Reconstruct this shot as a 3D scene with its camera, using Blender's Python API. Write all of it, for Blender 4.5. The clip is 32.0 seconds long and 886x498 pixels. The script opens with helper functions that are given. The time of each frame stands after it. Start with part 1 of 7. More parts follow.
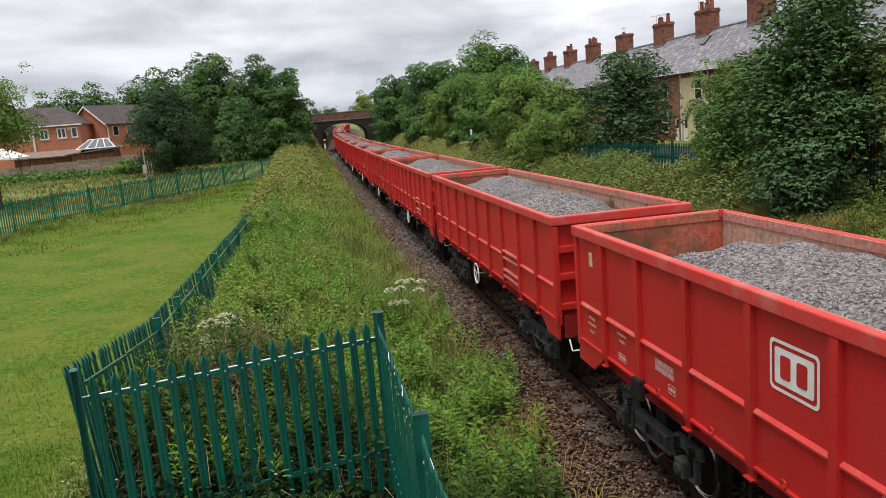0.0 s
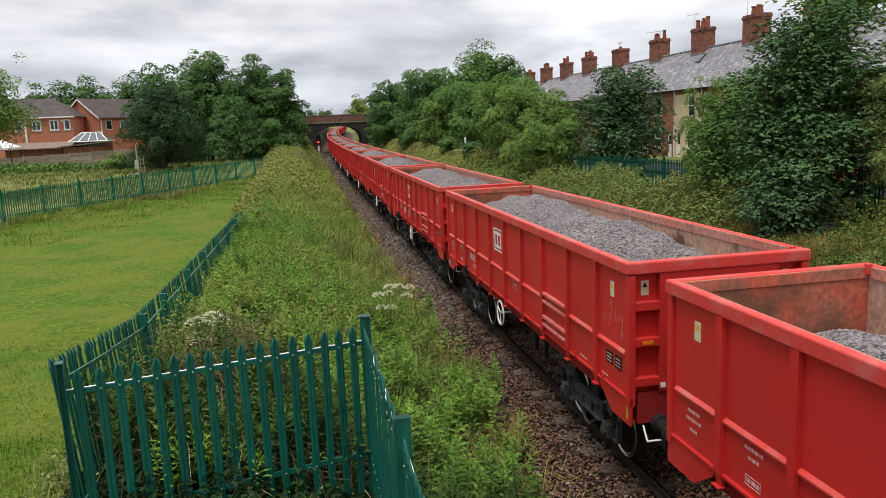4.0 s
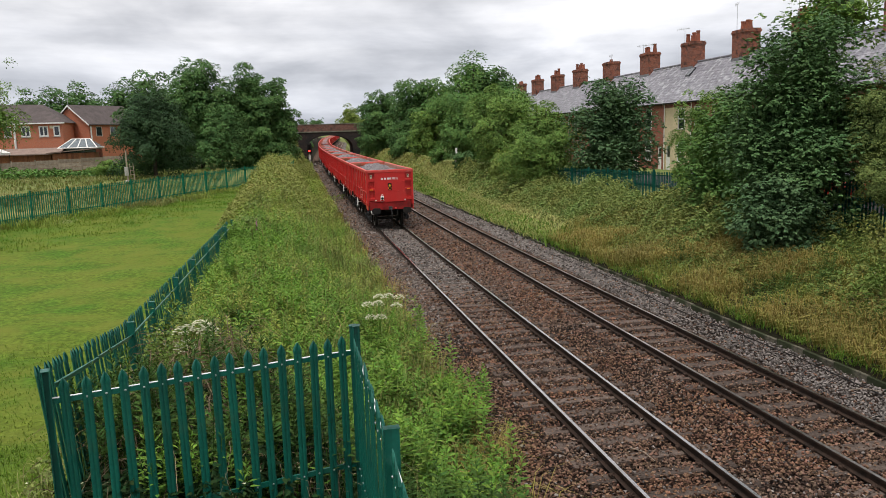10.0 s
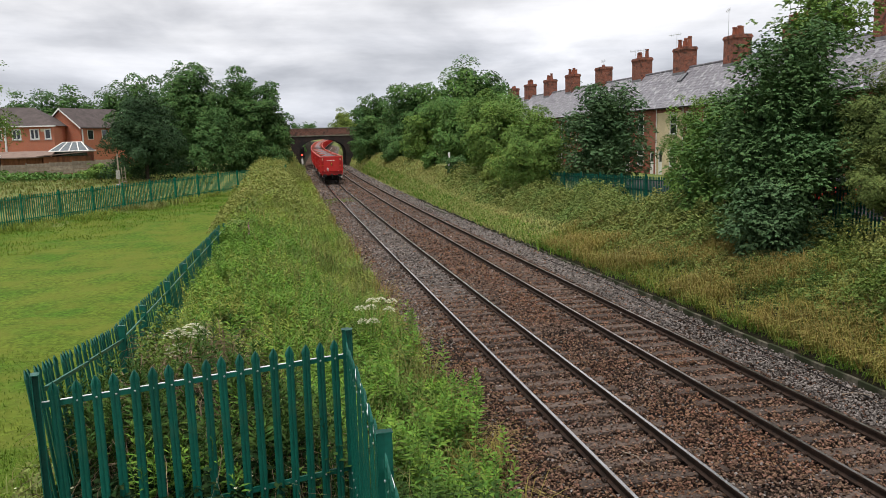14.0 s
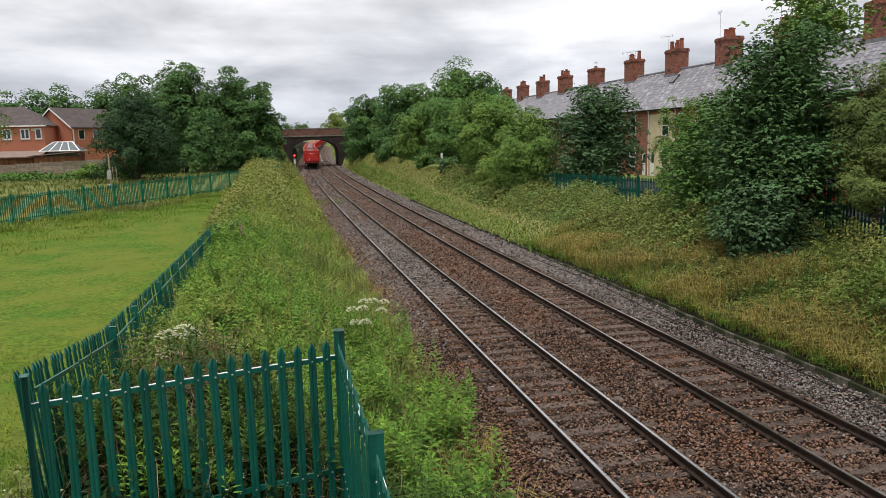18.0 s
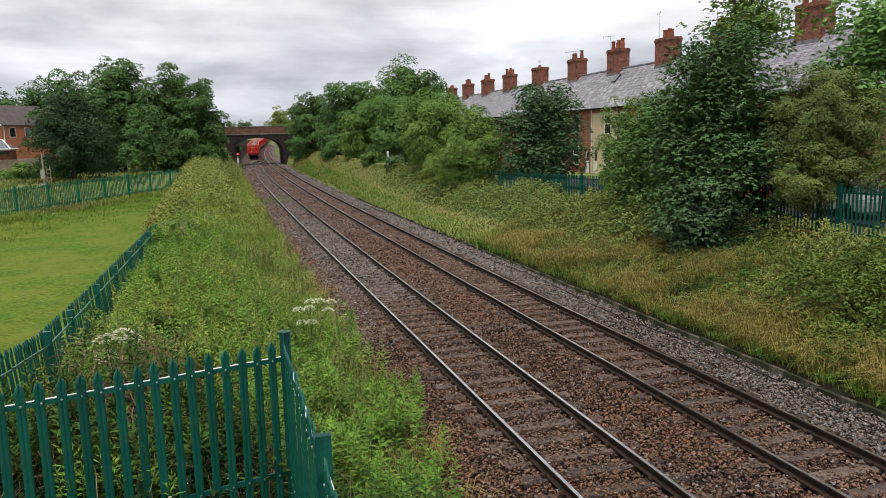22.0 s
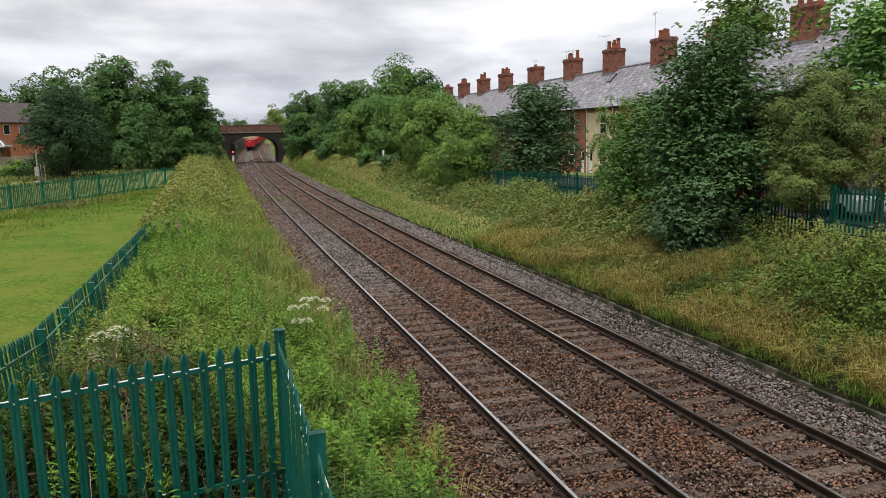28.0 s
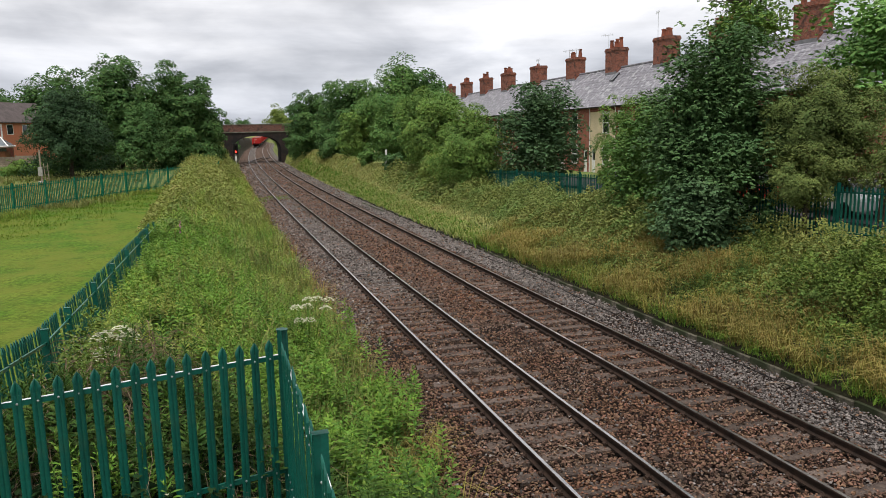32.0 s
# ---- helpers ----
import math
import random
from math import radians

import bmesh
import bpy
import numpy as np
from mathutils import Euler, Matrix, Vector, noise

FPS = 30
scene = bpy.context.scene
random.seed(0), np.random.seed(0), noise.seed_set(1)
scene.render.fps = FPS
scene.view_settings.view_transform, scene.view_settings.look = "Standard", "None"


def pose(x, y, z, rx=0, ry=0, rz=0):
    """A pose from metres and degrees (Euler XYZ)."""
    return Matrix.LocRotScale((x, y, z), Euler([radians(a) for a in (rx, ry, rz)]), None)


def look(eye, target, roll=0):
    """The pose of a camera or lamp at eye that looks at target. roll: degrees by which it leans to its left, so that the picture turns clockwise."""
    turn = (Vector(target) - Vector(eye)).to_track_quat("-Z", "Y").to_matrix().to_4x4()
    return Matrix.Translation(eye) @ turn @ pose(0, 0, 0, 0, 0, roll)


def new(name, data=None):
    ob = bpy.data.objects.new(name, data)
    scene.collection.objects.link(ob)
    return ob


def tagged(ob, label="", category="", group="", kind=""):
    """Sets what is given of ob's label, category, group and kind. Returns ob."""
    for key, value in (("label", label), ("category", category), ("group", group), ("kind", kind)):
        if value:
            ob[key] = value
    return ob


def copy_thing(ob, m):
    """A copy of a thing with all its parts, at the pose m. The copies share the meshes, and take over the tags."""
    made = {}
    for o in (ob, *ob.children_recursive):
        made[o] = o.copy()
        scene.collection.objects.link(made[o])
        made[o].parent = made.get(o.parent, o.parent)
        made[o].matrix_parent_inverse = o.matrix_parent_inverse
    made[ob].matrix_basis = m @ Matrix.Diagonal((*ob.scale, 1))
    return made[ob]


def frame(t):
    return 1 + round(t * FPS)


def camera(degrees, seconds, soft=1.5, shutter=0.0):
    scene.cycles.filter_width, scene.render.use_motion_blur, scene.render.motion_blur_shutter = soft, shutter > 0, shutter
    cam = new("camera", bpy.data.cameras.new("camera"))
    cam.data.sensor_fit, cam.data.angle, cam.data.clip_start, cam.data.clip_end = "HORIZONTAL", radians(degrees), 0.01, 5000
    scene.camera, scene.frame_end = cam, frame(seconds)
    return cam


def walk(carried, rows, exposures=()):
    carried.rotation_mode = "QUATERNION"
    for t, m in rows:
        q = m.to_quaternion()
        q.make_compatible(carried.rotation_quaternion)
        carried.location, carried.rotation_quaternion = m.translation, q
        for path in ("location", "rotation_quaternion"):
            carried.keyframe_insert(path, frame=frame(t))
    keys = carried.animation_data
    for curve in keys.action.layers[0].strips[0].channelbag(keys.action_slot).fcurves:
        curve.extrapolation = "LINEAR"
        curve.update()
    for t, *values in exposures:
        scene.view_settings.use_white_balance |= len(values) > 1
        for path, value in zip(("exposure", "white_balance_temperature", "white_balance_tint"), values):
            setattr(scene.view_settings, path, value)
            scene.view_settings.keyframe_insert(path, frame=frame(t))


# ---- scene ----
cam = camera(61.23, 32.0, 0.5)
PATH = [
    (0, -5.473, 0.073, 5.189, 80.044, 4.572, -10.537),
    (0.5, -5.477, 0.013, 5.195, 80.115, 3.179, -10.509),
    (1, -5.478, 0.009, 5.199, 80.159, 2.557, -10.596),
    (1.5, -5.475, 0.002, 5.198, 80.154, 2.448, -10.727),
    (2, -5.478, 0.009, 5.200, 80.204, 2.384, -10.817),
    (2.5, -5.479, -0.003, 5.204, 80.296, 2.319, -10.882),
    (3, -5.476, -0.010, 5.210, 80.369, 2.324, -10.932),
    (3.5, -5.472, 0.002, 5.202, 80.460, 2.369, -10.944),
    (5.5, -5.477, -0.009, 5.204, 80.695, 2.238, -10.895),
    (6, -5.478, 0.006, 5.198, 80.774, 2.184, -10.934),
    (6.5, -5.478, 0.008, 5.198, 80.806, 2.071, -11.004),
    (7, -5.481, 0.000, 5.202, 80.873, 1.979, -11.061),
    (7.5, -5.482, 0.003, 5.202, 80.925, 2.007, -11.187),
    (8, -5.480, 0.005, 5.202, 80.986, 1.970, -11.264),
    (8.5, -5.479, 0.016, 5.199, 81.070, 1.932, -11.324),
    (9, -5.477, 0.009, 5.196, 81.116, 1.848, -11.391),
    (9.5, -5.476, 0.000, 5.201, 81.171, 1.804, -11.491),
    (10, -5.475, -0.002, 5.204, 81.282, 1.741, -11.590),
    (10.5, -5.475, 0.008, 5.197, 81.306, 1.593, -11.672),
    (11, -5.474, 0.008, 5.199, 81.339, 1.470, -11.728),
    (11.5, -5.473, 0.015, 5.195, 81.421, 1.336, -11.763),
    (12, -5.475, 0.003, 5.196, 81.474, 1.269, -11.849),
    (12.5, -5.475, 0.003, 5.197, 81.522, 1.262, -11.947),
    (13, -5.476, 0.009, 5.193, 81.525, 1.398, -12.014),
    (13.5, -5.479, 0.013, 5.186, 81.593, 1.525, -12.104),
    (14, -5.477, 0.009, 5.195, 81.596, 1.563, -12.137),
    (14.5, -5.478, 0.009, 5.195, 81.606, 1.604, -12.157),
    (16.5, -5.472, -0.003, 5.202, 81.657, 1.554, -12.376),
    (17, -5.475, 0.008, 5.196, 81.649, 1.485, -12.530),
    (17.5, -5.472, 0.006, 5.200, 81.610, 1.474, -12.599),
    (18, -5.473, 0.010, 5.197, 81.639, 1.417, -12.693),
    (18.5, -5.469, 0.007, 5.200, 81.598, 1.302, -12.783),
    (19, -5.472, 0.005, 5.200, 81.593, 1.282, -12.956),
    (19.5, -5.467, 0.010, 5.198, 81.612, 1.199, -13.343),
    (20, -5.464, 0.034, 5.195, 81.558, 1.012, -15.057),
    (20.5, -5.463, 0.017, 5.204, 81.533, 1.000, -15.820),
    (21, -5.462, 0.023, 5.198, 81.521, 1.162, -16.295),
    (21.5, -5.463, 0.015, 5.198, 81.446, 1.284, -16.620),
    (22, -5.464, 0.018, 5.203, 81.396, 1.404, -16.776),
    (22.5, -5.462, 0.018, 5.196, 81.400, 1.467, -16.886),
    (23, -5.463, 0.014, 5.200, 81.370, 1.506, -17.051),
    (23.5, -5.464, 0.003, 5.204, 81.352, 1.422, -17.150),
    (24, -5.462, 0.021, 5.199, 81.320, 1.483, -17.239),
    (24.5, -5.466, 0.017, 5.201, 81.323, 1.378, -17.306),
    (25, -5.462, 0.015, 5.198, 81.344, 1.339, -17.315),
    (25.5, -5.464, -0.005, 5.203, 81.346, 1.309, -17.274),
    (27.5, -5.462, 0.001, 5.202, 81.295, 1.226, -17.157),
    (28, -5.465, 0.006, 5.199, 81.321, 1.162, -17.106),
    (28.5, -5.464, 0.007, 5.199, 81.321, 1.151, -17.095),
    (29, -5.462, 0.011, 5.202, 81.280, 1.209, -17.045),
    (29.5, -5.461, 0.016, 5.200, 81.279, 1.234, -17.007),
    (30, -5.460, 0.020, 5.194, 81.302, 1.271, -16.994),
    (30.5, -5.463, 0.018, 5.196, 81.286, 1.313, -16.969),
    (31, -5.463, 0.030, 5.191, 81.293, 1.312, -16.942),
    (31.5, -5.463, 0.022, 5.194, 81.300, 1.301, -16.929),
    (32, -5.462, 0.022, 5.197, 81.283, 1.238, -16.906),
]
walk(cam, [(r[0], pose(*r[1:])) for r in PATH])

# ---------------------------------------------------------------- light
SUN_EL, SUN_ROT = radians(73.5), radians(221)
world = bpy.data.worlds.new("overcast_sky")
scene.world = world
world.use_nodes = True
wt = world.node_tree
for n in list(wt.nodes):
    wt.nodes.remove(n)


def wn(kind, **kw):
    n = wt.nodes.new(kind)
    for k, v in kw.items():
        n.inputs[k].default_value = v
    return n


sky = wt.nodes.new("ShaderNodeTexSky")
sky.sky_type, sky.sun_disc, sky.sun_elevation, sky.sun_rotation = "NISHITA", False, SUN_EL, SUN_ROT
tc = wt.nodes.new("ShaderNodeTexCoord")
sep = wt.nodes.new("ShaderNodeSeparateXYZ")
wt.links.new(tc.outputs["Generated"], sep.inputs[0])
mx = wt.nodes.new("ShaderNodeMath"); mx.operation = "MAXIMUM"; mx.inputs[1].default_value = 0.0
wt.links.new(sep.outputs["Z"], mx.inputs[0])
ad = wt.nodes.new("ShaderNodeMath"); ad.operation = "ADD"; ad.inputs[1].default_value = 0.24
wt.links.new(mx.outputs[0], ad.inputs[0])
comb = wt.nodes.new("ShaderNodeCombineXYZ")
for ax in "XY":
    dv = wt.nodes.new("ShaderNodeMath"); dv.operation = "DIVIDE"
    wt.links.new(sep.outputs[ax], dv.inputs[0]); wt.links.new(ad.outputs[0], dv.inputs[1])
    wt.links.new(dv.outputs[0], comb.inputs[ax])
cl = wn("ShaderNodeTexNoise", Scale=1.35, Detail=7.0, Roughness=0.52, Distortion=0.25)
wt.links.new(comb.outputs[0], cl.inputs["Vector"])
cr = wt.nodes.new("ShaderNodeValToRGB")
cr.color_ramp.elements[0].position, cr.color_ramp.elements[0].color = 0.28, (0.50, 0.512, 0.555, 1)
cr.color_ramp.elements[1].position, cr.color_ramp.elements[1].color = 0.62, (1.15, 1.135, 1.15, 1)
e = cr.color_ramp.elements.new(0.47); e.color = (0.85, 0.85, 0.885, 1)
wt.links.new(cl.outputs["Fac"], cr.inputs[0])
bg1 = wt.nodes.new("ShaderNodeBackground"); bg1.inputs["Strength"].default_value = 1.0
bg2 = wt.nodes.new("ShaderNodeBackground"); bg2.inputs["Strength"].default_value = 0.08
# the sky is greyer and bluer low down
lo = wt.nodes.new("ShaderNodeMapRange")
lo.inputs[1].default_value, lo.inputs[2].default_value = 0.0, 0.19
wt.links.new(mx.outputs[0], lo.inputs[0])
lc = wt.nodes.new("ShaderNodeMix"); lc.data_type = "RGBA"
lc.inputs[6].default_value, lc.inputs[7].default_value = (0.64, 0.68, 0.75, 1), (1.03, 1.03, 1.03, 1)
wt.links.new(lo.outputs[0], lc.inputs[0])
lm = wt.nodes.new("ShaderNodeMix"); lm.data_type, lm.blend_type = "RGBA", "MULTIPLY"
lm.inputs[0].default_value = 1.0
wt.links.new(cr.outputs[0], lm.inputs[6]); wt.links.new(lc.outputs[2], lm.inputs[7])
bm_ = wt.nodes.new("ShaderNodeMapping"); bm_.inputs["Scale"].default_value = (1.6, 1.6, 17.0)
wt.links.new(tc.outputs["Generated"], bm_.inputs["Vector"])
bn_ = wn("ShaderNodeTexNoise", Scale=1.7, Detail=5.0, Roughness=0.55)
wt.links.new(bm_.outputs[0], bn_.inputs["Vector"])
br_ = wt.nodes.new("ShaderNodeMapRange")
for i_, v_ in ((1, 0.36), (2, 0.64), (3, 0.935), (4, 1.115)):
    br_.inputs[i_].default_value = v_
wt.links.new(bn_.outputs["Fac"], br_.inputs[0])
lb = wt.nodes.new("ShaderNodeMix"); lb.data_type, lb.blend_type = "RGBA", "MULTIPLY"
lb.inputs[0].default_value = 1.0
wt.links.new(lm.outputs[2], lb.inputs[6]); wt.links.new(br_.outputs[0], lb.inputs[7])
wt.links.new(lb.outputs[2], bg1.inputs[0])
wt.links.new(sky.outputs[0], bg2.inputs[0])
mixw = wt.nodes.new("ShaderNodeMixShader"); mixw.inputs[0].default_value = 0.06
wt.links.new(bg1.outputs[0], mixw.inputs[1]); wt.links.new(bg2.outputs[0], mixw.inputs[2])
wo = wt.nodes.new("ShaderNodeOutputWorld")
wt.links.new(mixw.outputs[0], wo.inputs[0])

sun_data = bpy.data.lights.new("sun", "SUN")
sun_data.energy, sun_data.angle, sun_data.color = 3.5, radians(30), (1.0, 0.97, 0.92)
sun = new("sun", sun_data)
sun.matrix_world = look((-7, -8, 36), (0, 0, 0))
scene.view_settings.exposure = 0.0

# ---------------------------------------------------------------- materials
MATS = {}


def mat(name, col, rough=0.7, metal=0.0, var=None, scale=4.0, fine=40.0, bump=0.0, bscale=None, rand=0.0, island=0.0,
        leaf=False, amount=0.5, spec=None, hue=0.0, brick=None, dirt=None, dscale=0.7, dmin=0.5, dmax=0.65, coat=0.0, cells=0.0, soft_cells=False):
    """A procedural surface: base colour with two scales of variation, optional bump, random tone by object or island."""
    m = bpy.data.materials.new(name)
    m.use_nodes = True
    t = m.node_tree
    for n in list(t.nodes):
        t.nodes.remove(n)
    L = t.links.new
    out = t.nodes.new("ShaderNodeOutputMaterial")
    b = t.nodes.new("ShaderNodeBsdfPrincipled")
    b.inputs["Roughness"].default_value = rough
    b.inputs["Metallic"].default_value = metal
    b.inputs["Specular IOR Level"].default_value = spec if spec is not None else 0.5 if rough < 0.6 else 0.12
    b.inputs["Coat Weight"].default_value = coat
    co = t.nodes.new("ShaderNodeTexCoord")
    vec = co.outputs["Object"]

    def noise_tex(s, d=4.0):
        n = t.nodes.new("ShaderNodeTexNoise")
        n.inputs["Scale"].default_value, n.inputs["Detail"].default_value = s, d
        L(vec, n.inputs["Vector"])
        return n

    def mixc(fac, a, c, blend="MIX"):
        n = t.nodes.new("ShaderNodeMix")
        n.data_type, n.blend_type = "RGBA", blend
        for sock, v in ((n.inputs[0], fac), (n.inputs[6], a), (n.inputs[7], c)):
            if isinstance(v, (int, float)):
                sock.default_value = v
            elif isinstance(v, tuple):
                sock.default_value = (*v[:3], 1)
            else:
                L(v, sock)
        return n.outputs[2]

    def ramp(x, lo, hi):
        n = t.nodes.new("ShaderNodeMapRange")
        n.inputs[1].default_value, n.inputs[2].default_value = lo, hi
        L(x, n.inputs[0])
        return n.outputs[0]

    var = var or tuple(c * 0.7 for c in col)
    if brick:
        bt = t.nodes.new("ShaderNodeTexBrick")
        w, h, mortar = brick
        bt.inputs["Scale"].default_value = 1.0
        bt.inputs["Brick Width"].default_value, bt.inputs["Row Height"].default_value = w, h
        bt.inputs["Mortar Size"].default_value = h * 0.08
        bt.inputs["Color1"].default_value, bt.inputs["Color2"].default_value = (*col, 1), (*var, 1)
        bt.inputs["Mortar"].default_value = (*mortar, 1)
        mp = t.nodes.new("ShaderNodeSeparateXYZ")
        L(vec, mp.inputs[0])
        sm = t.nodes.new("ShaderNodeMath"); sm.operation = "ADD"
        L(mp.outputs["X"], sm.inputs[0]); L(mp.outputs["Y"], sm.inputs[1])
        cb = t.nodes.new("ShaderNodeCombineXYZ")
        L(sm.outputs[0], cb.inputs["X"]); L(mp.outputs["Z"], cb.inputs["Y"])
        L(cb.outputs[0], bt.inputs["Vector"])
        c = mixc(0.35, bt.outputs["Color"], mixc(ramp(noise_tex(scale).outputs["Fac"], 0.35, 0.65), col, var))
    else:
        c = mixc(ramp(noise_tex(scale).outputs["Fac"], 0.35, 0.65), col, var)
    f = noise_tex(fine, 3.0)
    c = mixc(amount, c, mixc(1.0, c, f.outputs["Fac"], "OVERLAY"))
    if cells:
        vo = t.nodes.new("ShaderNodeTexVoronoi")
        vo.inputs["Scale"].default_value = cells
        L(vec, vo.inputs["Vector"])
        bw = t.nodes.new("ShaderNodeSeparateColor")
        L(vo.outputs["Color"], bw.inputs[0])
        mr = t.nodes.new("ShaderNodeMapRange")
        mr.inputs[3].default_value, mr.inputs[4].default_value = (0.75, 1.25) if soft_cells else (0.35, 1.75)
        L(bw.outputs[0], mr.inputs[0])
        c = mixc(1.0, c, mr.outputs[0], "MULTIPLY")
    if dirt:
        c = mixc(ramp(noise_tex(dscale, 6.0).outputs["Fac"], dmin, dmax), c, dirt)
    if rand or island:
        if island:
            g = t.nodes.new("ShaderNodeNewGeometry")
            r, k = g.outputs["Random Per Island"], island
        else:
            g = t.nodes.new("ShaderNodeObjectInfo")
            r, k = g.outputs["Random"], rand
        hs = t.nodes.new("ShaderNodeHueSaturation")
        mr = t.nodes.new("ShaderNodeMapRange")
        mr.inputs[3].default_value, mr.inputs[4].default_value = 1 - k, 1 + k
        L(r, mr.inputs[0])
        L(mr.outputs[0], hs.inputs["Value"])
        if hue:
            mh = t.nodes.new("ShaderNodeMapRange")
            mh.inputs[3].default_value, mh.inputs[4].default_value = 0.5 - hue, 0.5 + hue
            ml = t.nodes.new("ShaderNodeMath"); ml.operation = "FRACT"
            mu = t.nodes.new("ShaderNodeMath"); mu.operation = "MULTIPLY"; mu.inputs[1].default_value = 7.31
            L(r, mu.inputs[0]); L(mu.outputs[0], ml.inputs[0]); L(ml.outputs[0], mh.inputs[0])
            L(mh.outputs[0], hs.inputs["Hue"])
        L(c, hs.inputs["Color"])
        c = hs.outputs[0]
    L(c, b.inputs["Base Color"])
    if bump:
        bn = t.nodes.new("ShaderNodeBump")
        bn.inputs["Strength"].default_value, bn.inputs["Distance"].default_value = min(1.0, bump), 0.02 * max(1.0, bump)
        L((noise_tex(bscale, 5.0) if bscale else f).outputs["Fac"], bn.inputs["Height"])
        L(bn.outputs[0], b.inputs["Normal"])
    if leaf:
        tr = t.nodes.new("ShaderNodeBsdfTranslucent")
        L(mixc(1.0, c, (1.0, 1.0, 0.55), "MULTIPLY"), tr.inputs["Color"])
        ms = t.nodes.new("ShaderNodeMixShader")
        ms.inputs[0].default_value = 0.10
        L(b.outputs[0], ms.inputs[1]); L(tr.outputs[0], ms.inputs[2])
        L(ms.outputs[0], out.inputs[0])
    else:
        L(b.outputs[0], out.inputs[0])
    MATS[name] = m
    return m


def glow(name, col, strength):
    m = mat(name, col, 0.4)
    b = [n for n in m.node_tree.nodes if n.type == "BSDF_PRINCIPLED"][0]
    b.inputs["Emission Color"].default_value, b.inputs["Emission Strength"].default_value = (*col, 1), strength
    return m


M_LAWN = mat("lawn", (0.053, 0.108, 0.011), 0.95, var=(0.092, 0.123, 0.016), scale=0.5, fine=8.0, amount=0.6, cells=11.0, soft_cells=True, bump=0.6, bscale=14.0,
             spec=0.08, dirt=(0.112, 0.128, 0.020), dscale=0.7, dmin=0.46, dmax=0.72)
# soil coloured as in deep shade, for dark gaps under the plants
M_SOIL = mat("shaded_bank_soil", (0.014, 0.015, 0.007), 0.95, var=(0.024, 0.020, 0.011), scale=0.9, fine=12.0, bump=1.0)
M_ROUGH = mat("rough_grass", (0.105, 0.145, 0.038), 0.95, var=(0.175, 0.180, 0.062), scale=0.35, fine=14.0, bump=1.0, bscale=20.0)
# near-black bed: the shade in the gaps between near stones is painted on
M_BEDSHADE = mat("ballast_bed_gap_shade", (0.012, 0.008, 0.006), 0.95, var=(0.020, 0.013, 0.010), scale=0.5, fine=24.0, amount=0.6, cells=19.0, bump=1.0, bscale=26.0,
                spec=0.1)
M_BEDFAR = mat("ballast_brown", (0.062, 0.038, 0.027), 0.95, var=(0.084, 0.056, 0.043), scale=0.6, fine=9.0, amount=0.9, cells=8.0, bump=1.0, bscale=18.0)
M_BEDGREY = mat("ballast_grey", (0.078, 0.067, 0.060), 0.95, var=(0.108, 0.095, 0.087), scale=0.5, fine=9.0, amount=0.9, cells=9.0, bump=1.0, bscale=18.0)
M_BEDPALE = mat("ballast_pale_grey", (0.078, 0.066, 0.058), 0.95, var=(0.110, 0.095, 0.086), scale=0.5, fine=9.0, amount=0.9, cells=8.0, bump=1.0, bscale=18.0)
M_BSTONE = mat("ballast_stone_brown", (0.134, 0.072, 0.045), 0.9, var=(0.112, 0.074, 0.055), scale=0.6, fine=60.0, island=0.85, hue=0.014)
M_GSTONE = mat("ballast_stone_grey", (0.126, 0.110, 0.101), 0.9, var=(0.162, 0.142, 0.131), scale=0.6, fine=60.0, island=0.75, hue=0.01)
M_SLEEPER = mat("sleeper_concrete", (0.104, 0.079, 0.066), 0.95, var=(0.062, 0.046, 0.038), scale=5.0, fine=30.0, amount=0.9, bump=0.9, rand=0.34)
M_RUST = mat("rail_rust", (0.020, 0.014, 0.011), 0.85, var=(0.036, 0.022, 0.016), scale=6.0, fine=50.0, bump=0.3)
M_RAILTOP = mat("rail_top_steel", (0.62, 0.61, 0.60), 0.22, 1.0, var=(0.50, 0.48, 0.46), scale=3.0, fine=30.0)
M_RAILDULL = mat("rail_top_dull", (0.52, 0.49, 0.47), 0.30, 1.0, var=(0.30, 0.26, 0.23), scale=3.0, fine=30.0)
M_KERB = mat("weathered_concrete", (0.165, 0.158, 0.130), 0.9, var=(0.085, 0.088, 0.058), scale=1.4, fine=30.0, bump=0.5, rand=0.2)
M_EDGE = mat("mossy_edging_concrete", (0.122, 0.108, 0.084), 0.95, var=(0.032, 0.036, 0.022), scale=0.9, fine=14.0, amount=0.8, bump=0.6, rand=0.2,
             dirt=(0.030, 0.036, 0.018), dscale=1.3, dmin=0.48, dmax=0.62)
M_GREEN = mat("fence_green_paint", (0.004, 0.100, 0.070), 0.38, var=(0.003, 0.076, 0.055), scale=2.2, fine=40.0, rand=0.15, amount=0.3,
              dirt=(0.02, 0.085, 0.055), dscale=3.0, dmin=0.55, dmax=0.75)
# near-white colour for the flat leg of the top rail
M_RAILEDGE = mat("near_white_rail_edge", (0.70, 0.72, 0.73), 0.45, 0.0, var=(0.55, 0.58, 0.58), scale=5.0)
# the same fence green, brightened as if lit, for the far fence
M_GREENLIT = mat("lit_green_fence_paint", (0.010, 0.165, 0.095), 0.6, var=(0.008, 0.125, 0.075), scale=2.2, fine=40.0, amount=0.3)
# the same fence green, darkened to stand in for tree shade on the bank
M_GREENSHADE = mat("shaded_green_fence_paint", (0.007, 0.088, 0.062), 0.6, var=(0.006, 0.066, 0.047), scale=2.2, fine=40.0, amount=0.3)
M_GALV = mat("galvanised_bolt", (0.55, 0.56, 0.56), 0.35, 0.9)
